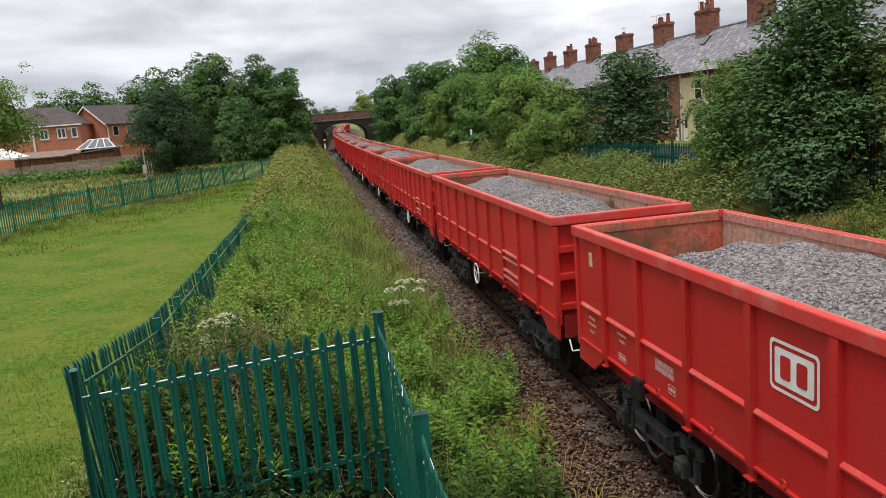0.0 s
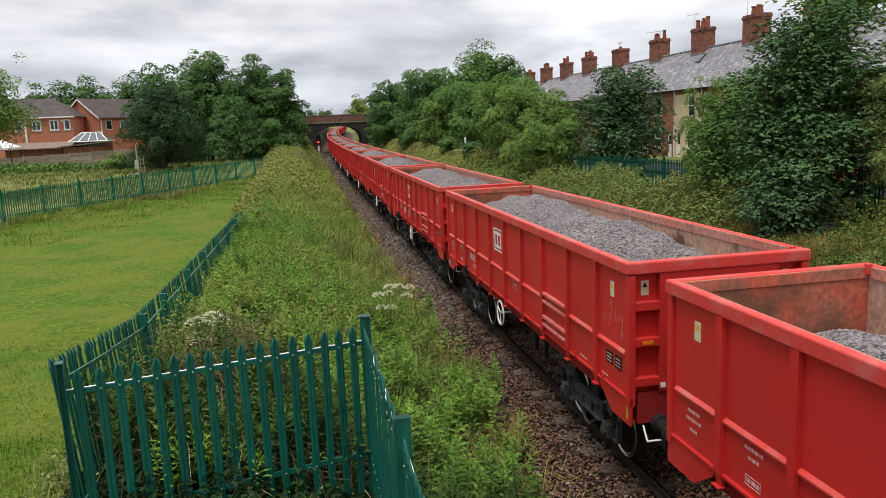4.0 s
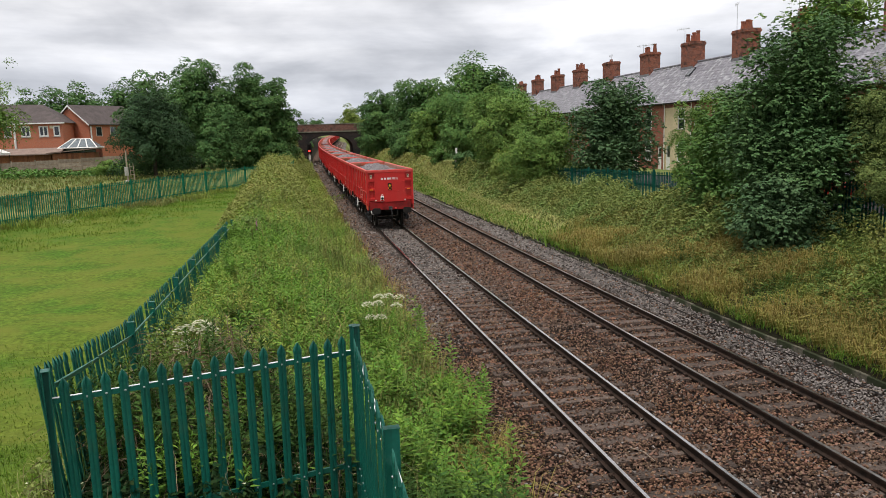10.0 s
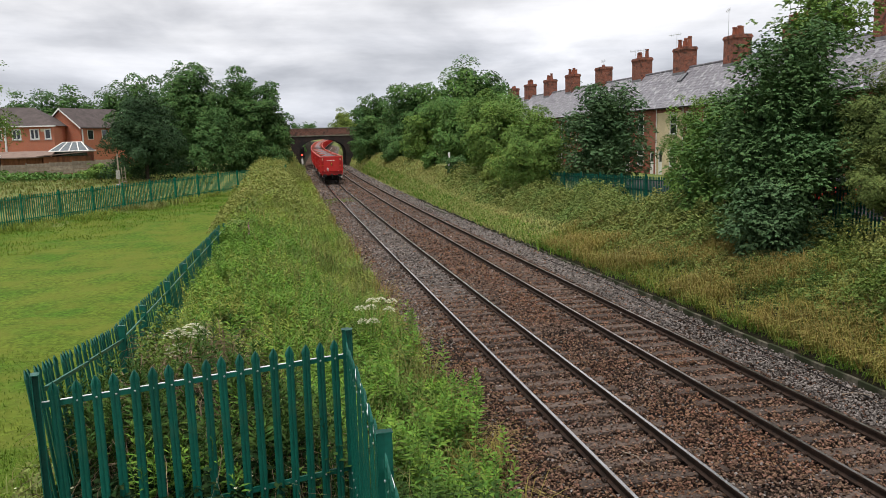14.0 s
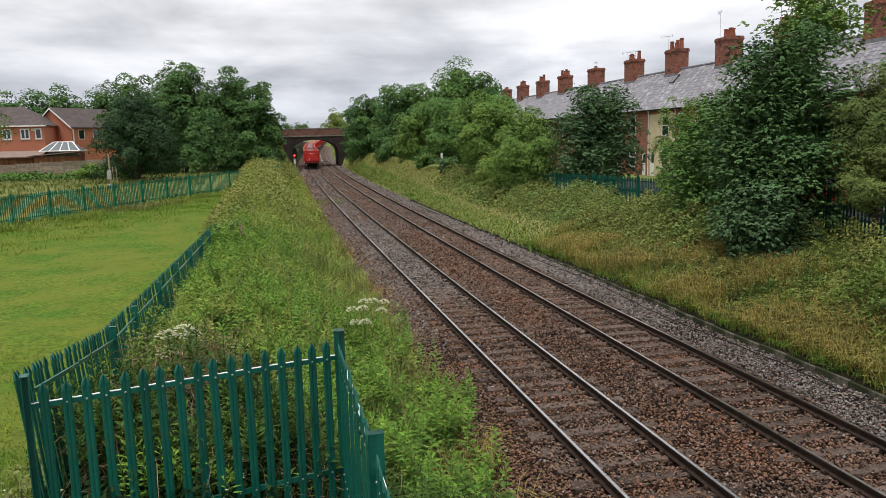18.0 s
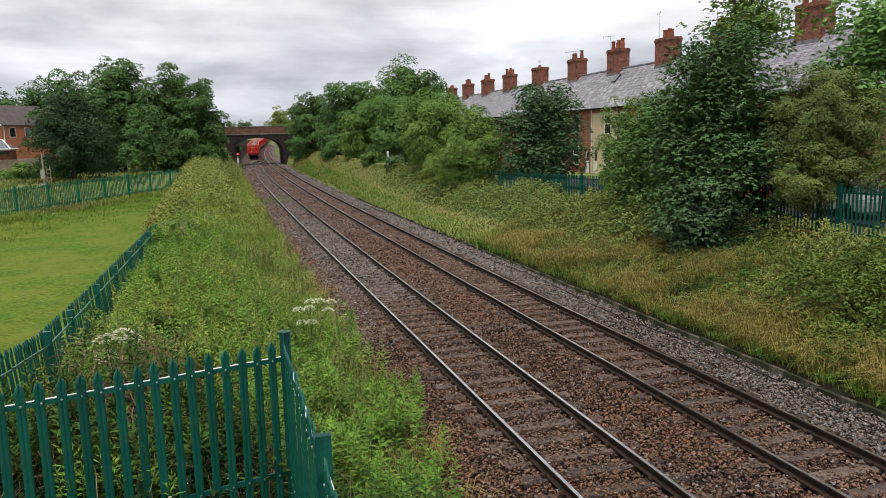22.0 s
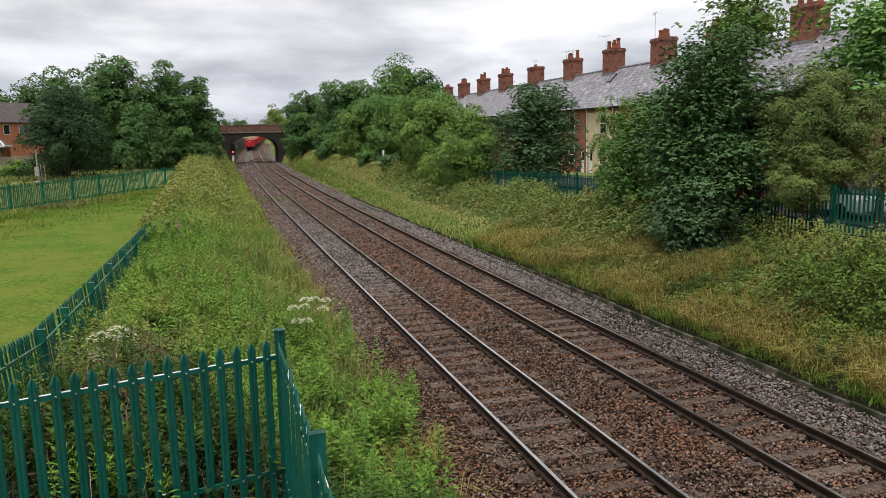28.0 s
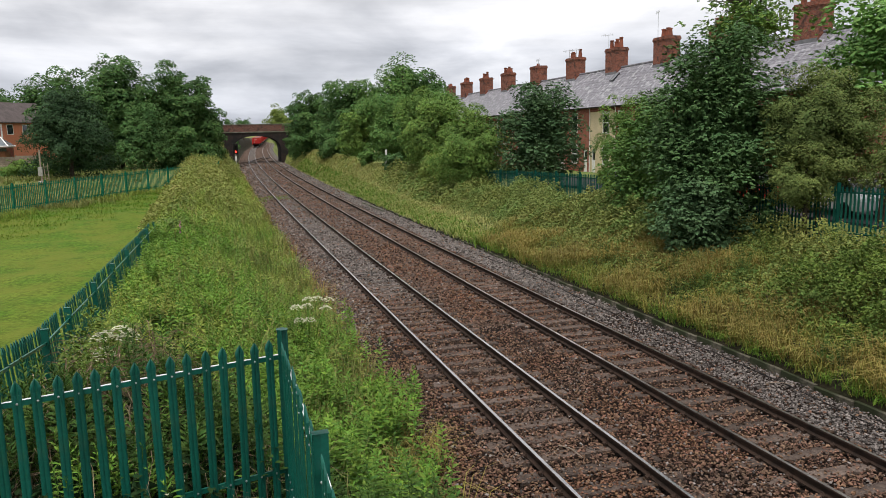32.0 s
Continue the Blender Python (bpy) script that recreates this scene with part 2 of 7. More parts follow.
M_RED = mat("wagon_red_paint", (0.510, 0.024, 0.021), 0.45, var=(0.44, 0.024, 0.021), scale=1.1, fine=35.0, amount=0.25, rand=0.08, spec=0.28,
            dirt=(0.44, 0.045, 0.038), dscale=1.3, dmin=0.52, dmax=0.90)
M_REDTOP = mat("wagon_rim_red", (0.56, 0.040, 0.034), 0.5, spec=0.3, var=(0.50, 0.060, 0.050), scale=2.2, fine=30.0, amount=0.3,
               dirt=(0.50, 0.15, 0.12), dscale=2.2, dmin=0.52, dmax=0.78)
M_REDIN = mat("dusty_inside_red", (0.47, 0.245, 0.175), 0.85, var=(0.43, 0.300, 0.235), scale=1.6, fine=12.0, amount=0.7, dirt=(0.17, 0.085, 0.055), dscale=1.6, dmin=0.56, dmax=0.68)
M_RIMDUST = mat("dusty_rim_pink", (0.45, 0.165, 0.125), 0.8, var=(0.42, 0.235, 0.19), scale=1.3, fine=14.0, amount=0.7, dirt=(0.26, 0.085, 0.06), dscale=1.3, dmin=0.54, dmax=0.68)
M_REDEND = mat("scraped_rusty_inside", (0.47, 0.105, 0.065), 0.85, var=(0.33, 0.15, 0.10), scale=2.2, fine=14.0, amount=0.7, dirt=(0.12, 0.060, 0.036), dscale=1.1, dmin=0.45, dmax=0.66)
M_REDDARK = mat("underframe_dirty_red", (0.34, 0.020, 0.020), 0.7, var=(0.17, 0.018, 0.017), scale=2.0, fine=25.0)
M_PINK = mat("worn_step_paint", (0.47, 0.080, 0.070), 0.7, var=(0.52, 0.17, 0.15), scale=5.0, fine=30.0)
M_BLACK = mat("grimy_black_steel", (0.012, 0.012, 0.012), 0.75, var=(0.026, 0.022, 0.019), scale=3.0, fine=25.0, bump=0.3)
M_FRAME = mat("bogie_grey_steel", (0.070, 0.074, 0.078), 0.65, var=(0.030, 0.028, 0.027), scale=3.0, fine=25.0, bump=0.3)
M_WHITE = mat("white_paint", (0.76, 0.75, 0.72), 0.5, var=(0.66, 0.64, 0.60), scale=6.0, fine=40.0, amount=0.2)
M_CREAMLAB = mat("cream_label", (0.66, 0.60, 0.40), 0.5, amount=0.2)
M_YELLOW = mat("yellow_label", (0.72, 0.44, 0.02), 0.5, amount=0.1)
M_ORANGE = mat("orange_reflector", (0.85, 0.22, 0.01), 0.35, amount=0.1)
M_LOAD = mat("crushed_stone_bed", (0.115, 0.106, 0.108), 0.95, var=(0.165, 0.150, 0.148), scale=1.2, fine=26.0, amount=0.5, cells=28.0, bump=1.0, bscale=26.0)
M_LSTONE = mat("crushed_stone", (0.232, 0.205, 0.218), 0.9, var=(0.285, 0.255, 0.264), scale=0.8, fine=60.0, island=0.42)
M_BRICK = mat("old_red_brick", (0.30, 0.10, 0.062), 0.9, var=(0.22, 0.075, 0.05), scale=0.9, fine=20.0, brick=(0.225, 0.075, (0.30, 0.25, 0.21)), bump=0.3)
M_BRICKNEW = mat("orange_red_brick", (0.52, 0.185, 0.105), 0.9, var=(0.44, 0.15, 0.09), scale=0.8, fine=20.0, brick=(0.225, 0.075, (0.36, 0.25, 0.19)))
M_BRIDGE = mat("sooty_bridge_brick", (0.040, 0.029, 0.026), 0.95, var=(0.028, 0.022, 0.020), scale=0.6, fine=12.0, brick=(0.225, 0.075, (0.075, 0.06, 0.052)), dirt=(0.026, 0.024, 0.023), dscale=0.5, dmin=0.45, dmax=0.6)
M_PARAPET = mat("red_parapet_brick", (0.185, 0.085, 0.064), 0.95, var=(0.11, 0.060, 0.050), scale=1.2, fine=7.0, amount=0.9, dirt=(0.075, 0.05, 0.042), dscale=1.4, dmin=0.5, dmax=0.66, brick=(0.225, 0.075, (0.2, 0.15, 0.12)))
M_RENDER = mat("cream_render", (0.60, 0.50, 0.32), 0.9, var=(0.52, 0.43, 0.28), scale=1.2, fine=15.0, bump=0.2)
M_SLATE = mat("grey_slate", (0.225, 0.215, 0.235), 0.5, var=(0.125, 0.120, 0.138), scale=1.3, fine=5.0, amount=0.9, rand=0.04, bump=0.8, bscale=6.0, brick=(0.30, 0.16, (0.07, 0.068, 0.075)), dirt=(0.34, 0.335, 0.35), dscale=2.2, dmin=0.52, dmax=0.66)
M_TILE = mat("dark_roof_tile", (0.098, 0.080, 0.077), 0.8, var=(0.070, 0.058, 0.056), scale=1.4, fine=12.0, bump=0.5)
M_STACK = mat("sooty_chimney_brick", (0.30, 0.098, 0.060), 0.95, var=(0.125, 0.056, 0.043), scale=3.2, fine=14.0, amount=0.9, brick=(0.225, 0.075, (0.26, 0.2, 0.17)), dirt=(0.07, 0.042, 0.035), dscale=2.6, dmin=0.52, dmax=0.68, bump=0.6)
M_LEAD = mat("lead_flashing", (0.20, 0.20, 0.21), 0.6, var=(0.14, 0.14, 0.15), scale=3.0)
M_CLAY = mat("terracotta_pot", (0.30, 0.095, 0.055), 0.85, var=(0.17, 0.070, 0.050), scale=5.0, fine=20.0, rand=0.25)
M_GLASS = mat("window_glass", (0.02, 0.025, 0.03), 0.06, amount=0.0, spec=0.8)
M_WOOD = mat("weathered_fence_wood", (0.31, 0.255, 0.20), 0.9, var=(0.21, 0.17, 0.135), scale=2.5, fine=18.0, rand=0.25)
M_SHEDWOOD = mat("brown_stained_wood", (0.22, 0.095, 0.045), 0.85, var=(0.16, 0.07, 0.04), scale=2.5, fine=18.0, rand=0.25)
M_FELT = mat("roofing_felt", (0.23, 0.17, 0.14), 0.9, var=(0.18, 0.13, 0.11), scale=1.5)
M_BARK = mat("bark", (0.075, 0.058, 0.042), 0.95, var=(0.045, 0.038, 0.03), scale=5.0, fine=30.0, bump=0.8)
M_CARWHITE = mat("white_car_paint", (0.72, 0.73, 0.74), 0.2, amount=0.0, coat=0.6)
M_CARRED = mat("red_car_paint", (0.45, 0.02, 0.02), 0.2, amount=0.0, coat=0.6)
M_RUBBER = mat("rubber", (0.018, 0.018, 0.018), 0.8)
M_ASPHALT = mat("asphalt", (0.055, 0.055, 0.057), 0.9, fine=50.0)
M_CONC = mat("pale_concrete", (0.42, 0.41, 0.37), 0.9, fine=20.0)
M_RLAMP = glow("red_signal_lamp", (1.0, 0.03, 0.02), 6.0)
M_RLENS = mat("red_lens", (0.55, 0.01, 0.01), 0.15)


def leafmat(name, a, b, k=0.35, hue=0.02, scale=0.5):
    return mat(name, a, 0.55, var=b, scale=scale, fine=3.0, amount=0.2, island=k * 0.5, hue=hue, leaf=True, spec=0.05)


L_DARK = leafmat("dark_green_leaf", (0.092, 0.168, 0.060), (0.062, 0.122, 0.046), 0.5)
L_MAPLE = leafmat("maple_leaf", (0.078, 0.138, 0.060), (0.050, 0.098, 0.043), 0.45)
L_DEEP = leafmat("deep_green_leaf", (0.046, 0.086, 0.038), (0.030, 0.060, 0.027), 0.6)
L_HAW = leafmat("hawthorn_leaf", (0.135, 0.172, 0.050), (0.086, 0.124, 0.038), 0.45)
L_SYC = leafmat("sycamore_leaf", (0.165, 0.300, 0.080), (0.120, 0.235, 0.066), 0.4)
L_LIME2 = leafmat("shaded_lime_leaf", (0.084, 0.160, 0.050), (0.056, 0.116, 0.038), 0.45)
L_LIME = leafmat("lime_tree_leaf", (0.086, 0.162, 0.047), (0.058, 0.118, 0.038), 0.45)
L_MID = leafmat("green_leaf", (0.110, 0.200, 0.050), (0.074, 0.148, 0.041), 0.5)
L_LIGHT = leafmat("light_green_leaf", (0.145, 0.232, 0.051), (0.096, 0.168, 0.041), 0.45)
L_OLIVE = leafmat("olive_leaf", (0.172, 0.222, 0.050), (0.122, 0.172, 0.044), 0.45)
L_SCRUB = leafmat("yellow_green_scrub_leaf", (0.188, 0.240, 0.060), (0.225, 0.222, 0.070), 0.45)
# willowherb green darkened for shade in the near stand, reused on the slope
L_WEEDSHADE = leafmat("shaded_willowherb_leaf", (0.066, 0.124, 0.026), (0.036, 0.072, 0.018), 0.5, 0.02, 2.4)
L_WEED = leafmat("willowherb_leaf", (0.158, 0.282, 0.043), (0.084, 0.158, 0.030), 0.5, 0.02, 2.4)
L_WEED2 = leafmat("bank_weed_leaf", (0.178, 0.265, 0.046), (0.228, 0.256, 0.064), 0.65, 0.022, 1.3)
L_BRAMD = leafmat("dense_bramble_leaf", (0.122, 0.178, 0.037), (0.078, 0.120, 0.030), 0.55)
L_BRAMBLE = leafmat("bramble_leaf", (0.142, 0.205, 0.060), (0.185, 0.205, 0.062), 0.55)
# bramble green darkened so the thicket behind the fence carries its shade
L_BRAMSHADE = leafmat("shaded_bramble_leaf", (0.020, 0.044, 0.014), (0.012, 0.028, 0.010), 0.7)
L_SLOPE = leafmat("slope_grass_blade", (0.168, 0.196, 0.043), (0.240, 0.212, 0.058), 0.5, 0.02, 1.0)
L_GRASS = leafmat("tall_grass", (0.142, 0.190, 0.050), (0.205, 0.196, 0.074), 0.55, 0.02, 1.0)
L_STRAW = leafmat("dry_grass", (0.300, 0.240, 0.074), (0.210, 0.176, 0.056), 0.45)
L_FIELD = leafmat("field_grass_blade", (0.086, 0.172, 0.018), (0.122, 0.172, 0.025), 0.4)
L_FRESH = leafmat("fresh_grass", (0.110, 0.215, 0.028), (0.140, 0.210, 0.038), 0.35)
L_PALEG = leafmat("pale_green_grass", (0.268, 0.315, 0.098), (0.335, 0.318, 0.120), 0.4, 0.02, 0.8)
L_PALE = leafmat("pale_slope_grass", (0.235, 0.265, 0.084), (0.300, 0.272, 0.100), 0.45, 0.02, 0.8)
L_STALK = leafmat("dead_stalk", (0.285, 0.220, 0.145), (0.140, 0.108, 0.074), 0.7)
L_BLOOM = mat("white_blossom", (0.52, 0.52, 0.36), 0.8, island=0.12)
L_PURPLE = mat("purple_blossom", (0.38, 0.10, 0.30), 0.8, island=0.2)

# ---------------------------------------------------------------- mesh helpers


def part(name, bm, material, parent=None, label=""):
    me = bpy.data.meshes.new(name)
    bm.to_mesh(me)
    bm.free()
    for m in (material if isinstance(material, (list, tuple)) else [material]):
        me.materials.append(m)
    ob = new(name, me)
    if parent is not None:
        ob.parent = parent
    if label:
        ob["label"] = label
    return ob


def empty(name, m=None):
    ob = new(name)
    ob.empty_display_size = 0.3
    if m is not None:
        ob.matrix_basis = m
    return ob


def share(name, me, parent, m):
    ob = new(name, me)
    ob.parent = parent
    ob.matrix_basis = m
    return ob


def box(bm, x0, x1, y0, y1, z0, z1, bev=0.0):
    v = [bm.verts.new(p) for p in ((x0, y0, z0), (x1, y0, z0), (x1, y1, z0), (x0, y1, z0), (x0, y0, z1), (x1, y0, z1), (x1, y1, z1), (x0, y1, z1))]
    fs = [bm.faces.new([v[i] for i in q]) for q in ((3, 2, 1, 0), (4, 5, 6, 7), (0, 1, 5, 4), (1, 2, 6, 5), (2, 3, 7, 6), (3, 0, 4, 7))]
    if bev:
        es = {e for f in fs for e in f.edges}
        bmesh.ops.bevel(bm, geom=list(es), offset=bev, segments=2, affect="EDGES", profile=0.5)
    return bm


def bx(x0, x1, y0, y1, z0, z1, bev=0.0):
    return box(bmesh.new(), x0, x1, y0, y1, z0, z1, bev)


def prism(bm, pts, a, b, axis="x"):
    """A closed outline, drawn in the plane across axis, pushed from a to b."""
    def at(p, w):
        return {"x": (w, p[0], p[1]), "y": (p[0], w, p[1]), "z": (p[0], p[1], w)}[axis]
    lo, hi = [bm.verts.new(at(p, a)) for p in pts], [bm.verts.new(at(p, b)) for p in pts]
    n = len(pts)
    bm.faces.new(lo[::-1])
    bm.faces.new(hi)
    for i in range(n):
        bm.faces.new((lo[i], lo[(i + 1) % n], hi[(i + 1) % n], hi[i]))
    bmesh.ops.recalc_face_normals(bm, faces=bm.faces)
    return bm


def tube(bm, a, b, r0, r1=None, n=8):
    """A tapered round bar from a to b."""
    r1 = r0 if r1 is None else r1
    a, b = Vector(a), Vector(b)
    q = (b - a).to_track_quat("Z", "Y")
    lo, hi = [], []
    for i in range(n):
        w = 2 * math.pi * i / n
        d = q @ Vector((math.cos(w), math.sin(w), 0))
        lo.append(bm.verts.new(a + d * r0))
        hi.append(bm.verts.new(b + d * r1))
    for i in range(n):
        bm.faces.new((lo[i], lo[(i + 1) % n], hi[(i + 1) % n], hi[i]))
    bm.faces.new(lo[::-1])
    bm.faces.new(hi)
    return bm


def lathe(bm, prof, axis="x", n=20, at=(0, 0, 0)):
    """A turned body: prof is (along, radius) pairs on the axis."""
    rings = []
    for a, r in prof:
        ring = []
        for i in range(n):
            w = 2 * math.pi * i / n
            c, s = r * math.cos(w), r * math.sin(w)
            p = {"x": (a, c, s), "y": (c, a, s), "z": (c, s, a)}[axis]
            ring.append(bm.verts.new((p[0] + at[0], p[1] + at[1], p[2] + at[2])))
        rings.append(ring)
    for p, q in zip(rings, rings[1:]):
        for i in range(n):
            bm.faces.new((p[i], p[(i + 1) % n], q[(i + 1) % n], q[i]))
    bm.faces.new(rings[0][::-1])
    bm.faces.new(rings[-1])
    bmesh.ops.recalc_face_normals(bm, faces=bm.faces)
    return bm


def ring(bm, centre, r, tr, axis="x", n=24, k=6):
    """A round hoop."""
    g = []
    for i in range(n):
        w = 2 * math.pi * i / n
        row = []
        for j in range(k):
            u = 2 * math.pi * j / k
            rr, h = r + tr * math.cos(u), tr * math.sin(u)
            c, s = rr * math.cos(w), rr * math.sin(w)
            p = {"x": (h, c, s), "y": (c, h, s), "z": (c, s, h)}[axis]
            row.append(bm.verts.new(Vector(p) + Vector(centre)))
        g.append(row)
    for i in range(n):
        for j in range(k):
            bm.faces.new((g[i][j], g[(i + 1) % n][j], g[(i + 1) % n][(j + 1) % k], g[i][(j + 1) % k]))
    return bm


def raw(name, verts, faces, materials, parent=None, index=None, smooth=False):
    """A mesh straight from numpy arrays: verts (n, 3) and faces (m, k)."""
    verts, faces = np.asarray(verts, np.float32), np.asarray(faces, np.int32)
    me = bpy.data.meshes.new(name)
    k = faces.shape[1]
    me.vertices.add(len(verts))
    me.vertices.foreach_set("co", verts.ravel())
    me.loops.add(faces.size)
    me.loops.foreach_set("vertex_index", faces.ravel())
    me.polygons.add(len(faces))
    me.polygons.foreach_set("loop_start", np.arange(0, faces.size, k, dtype=np.int32))
    me.polygons.foreach_set("loop_total", np.full(len(faces), k, np.int32))
    for m in (materials if isinstance(materials, (list, tuple)) else [materials]):
        me.materials.append(m)
    if index is not None:
        me.polygons.foreach_set("material_index", np.asarray(index, np.int32))
    me.polygons.foreach_set("use_smooth", np.full(len(faces), smooth, bool))
    me.update()
    me.validate()
    ob = new(name, me)
    if parent is not None:
        ob.parent = parent
    return ob


# ---------------------------------------------------------------- line of the railway
S_ = np.arange(-140.0, 900.0, 1.0)
U_ = np.maximum(0, S_ - 6.1)
V_ = np.maximum(0, S_ - 145)
H_ = 3.305e-6 * U_ ** 2 / 2 - 6.588e-6 * np.minimum(V_, 95) ** 2 / 2
H_ = np.where(S_ > 240, np.minimum(np.interp(240, S_, H_) + (S_ - 240) / 600.0, 0.085), H_)
X_ = np.concatenate(([0], np.cumsum(np.sin((H_[1:] + H_[:-1]) / 2))))
Y_ = np.concatenate(([0], np.cumsum(np.cos((H_[1:] + H_[:-1]) / 2))))
X_ -= np.interp(0, S_, X_)
Y_ -= np.interp(0, S_, Y_)
Z_ = np.where(S_ < 240, 3.136e-5 * np.maximum(0, S_ - 17.9) ** 2, 0)
Z_ = np.where(S_ >= 240, 3.136e-5 * 222.1 ** 2 + (S_ - 240) * 0.0139, Z_)
GAUGE = 0.7525
SIX = 3.55


def line_at(s, off=0.0, z=0.0):
    h = np.interp(s, S_, H_)
    return np.array((np.interp(s, S_, X_) + off * np.cos(h), np.interp(s, S_, Y_) - off * np.sin(h), np.interp(s, S_, Z_) + z))


def xc(y):
    return np.interp(y, Y_, X_)


def zc(y):
    return np.interp(y, Y_, Z_)


# ---------------------------------------------------------------- ground
def smooth(a, b, x):
    t = np.clip((np.asarray(x, float) - a) / (b - a), 0, 1)
    return t * t * (3 - 2 * t)


def ground_z(x, y):
    """The height of the ground: the railway's bed, its two banks, the field and the plateau with the houses."""
    x, y = np.asarray(x, float), np.asarray(y, float)
    q = x - xc(y)
    bed = zc(y)
    hl = np.interp(y, [5, 8, 13, 20, 30, 50, 70, 100, 130, 148, 160], [1.45, 1.40, 1.05, 1.05, 1.15, 1.65, 1.95, 1.5, 1.6, 4.0, 5.5])
    field = np.interp(y, [5, 7, 13, 40, 47, 65, 75, 105, 140, 160], [1.4, 1.35, 0.5, 0.6, 0.85, 1.2, 1.8, 1.95, 2.5, 5.5])
    hr = np.interp(y, [0, 35, 50, 70, 100, 130, 148, 160], [1.5, 1.2, 1.0, 2.2, 2.8, 3.0, 4.5, 5.5])
    cx = np.interp(y, [0, 45, 70, 100, 150], [11.0, 10.8, 9.6, 9.0, 8.6])
    z = bed - 0.250 + 0.078 * smooth(20, 28, y) - 0.36 * smooth(2.15, 2.8, -q)
    left = -0.55 + (hl + 0.55) * smooth(2.9, 6.2, -q)
    left = left + (field - left) * smooth(7.3, 8.7, -q)
    z = np.where(q < -2.8, left + bed * smooth(6, 2.8, -q), z)
    right = -0.12 + (hr + 0.12) * np.clip((q - 6.15) / (cx - 6.15), 0, 1) ** 0.85
    right = right + (1.55 - right) * smooth(cx + 2, cx + 7, q)
    z = np.where(q > 6.2, right + bed * smooth(9, 6.2, q), z)
    n = np.where((q < -3.2) | (q > 6.6), 0.05 * np.sin(x * 1.7 + y * 0.6) * np.sin(y * 0.9 - x * 0.4), 0)
    return z + n


def build_ground():
    qx = np.concatenate(([-2500, -900, -400, -200, -120, -80, -60], np.arange(-48, -12, 3.0), np.arange(-12, -2.6, 0.4), np.arange(-2.6, 6.7, 0.3),
                         np.arange(6.7, 13, 0.45), np.arange(13, 40, 3.0), [45, 60, 90, 150, 300, 700, 2500]))
    yy = np.concatenate(([-1500, -400, -120, -50, -25], np.arange(-14, 40, 0.7), np.arange(40, 180, 3.0), np.arange(180, 420, 12), [450, 520, 700, 1100, 2500]))
    nx, ny = len(qx), len(yy)
    q, y = np.meshgrid(qx, yy)
    off = np.where(y > 330, xc(330.0), xc(np.maximum(y, 0)))
    x = q + off
    z = ground_z(x, y)
    v = np.stack([x, y, z], -1).reshape(-1, 3)
    i = np.arange(nx * ny).reshape(ny, nx)
    f = np.stack([i[:-1, :-1], i[:-1, 1:], i[1:, 1:], i[1:, :-1]], -1).reshape(-1, 4)
    qm = ((q[:-1, :-1] + q[1:, 1:]) / 2).ravel()
    ym = ((y[:-1, :-1] + y[1:, 1:]) / 2).ravel()
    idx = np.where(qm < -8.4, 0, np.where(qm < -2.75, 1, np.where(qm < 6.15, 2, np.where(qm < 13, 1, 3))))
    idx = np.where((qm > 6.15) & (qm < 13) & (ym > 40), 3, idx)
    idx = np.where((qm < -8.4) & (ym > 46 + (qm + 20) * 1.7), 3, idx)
    # the shade-dark bed stays only under the dense near stones
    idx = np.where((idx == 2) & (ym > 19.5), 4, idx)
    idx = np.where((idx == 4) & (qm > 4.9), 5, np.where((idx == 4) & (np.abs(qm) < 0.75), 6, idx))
    g = raw("ground", v, f, [M_LAWN, M_SOIL, M_BEDSHADE, M_ROUGH, M_BEDFAR, M_BEDGREY, M_BEDPALE], index=idx, smooth=True)
    tagged(g, "mown green field, weedy banks and brown railway ballast", "ground", kind="structure")


build_ground()


def stones(name, pts, size, material, parent=None, flat=0.7, seed=1, grow=False):
    """Angular crushed stones, each a bent eight-sided lump, at the given places."""
    r = np.random.RandomState(seed)
    n = len(pts)
    d = np.array([(1, 0, 0), (-1, 0, 0), (0, 1, 0), (0, -1, 0), (0, 0, 1), (0, 0, -1)], float)
    v = d[None] * (0.55 + 0.6 * r.rand(n, 6, 1)) + r.uniform(-0.28, 0.28, (n, 6, 3))
    a = r.rand(n) * 6.283
    b = r.uniform(-0.8, 0.8, n)
    ca, sa, cb, sb = np.cos(a), np.sin(a), np.cos(b), np.sin(b)
    one = np.ones(n)
    rz = np.stack([np.stack([ca, -sa, 0 * one], -1), np.stack([sa, ca, 0 * one], -1), np.stack([0 * one, 0 * one, one], -1)], 1)
    rx = np.stack([np.stack([one, 0 * one, 0 * one], -1), np.stack([0 * one, cb, -sb], -1), np.stack([0 * one, sb, cb], -1)], 1)
    v[..., 2] *= flat
    v = np.einsum("nij,njk,nmk->nmi", rz, rx, v)
    far = 1 + 0.9 * smooth(12, 40, pts[:, 1]) + 1.2 * smooth(45, 85, pts[:, 1]) + 1.2 * smooth(90, 140, pts[:, 1]) if grow else 1
    v = v * (size * far * (0.6 + 0.8 * r.rand(n)))[:, None, None] + pts[:, None, :]
    t = np.array([(0, 2, 4), (2, 1, 4), (1, 3, 4), (3, 0, 4), (2, 0, 5), (1, 2, 5), (3, 1, 5), (0, 3, 5)])
    f = (t[None] + 6 * np.arange(n)[:, None, None]).reshape(-1, 3)
    return raw(name, v.reshape(-1, 3), f, material, parent)


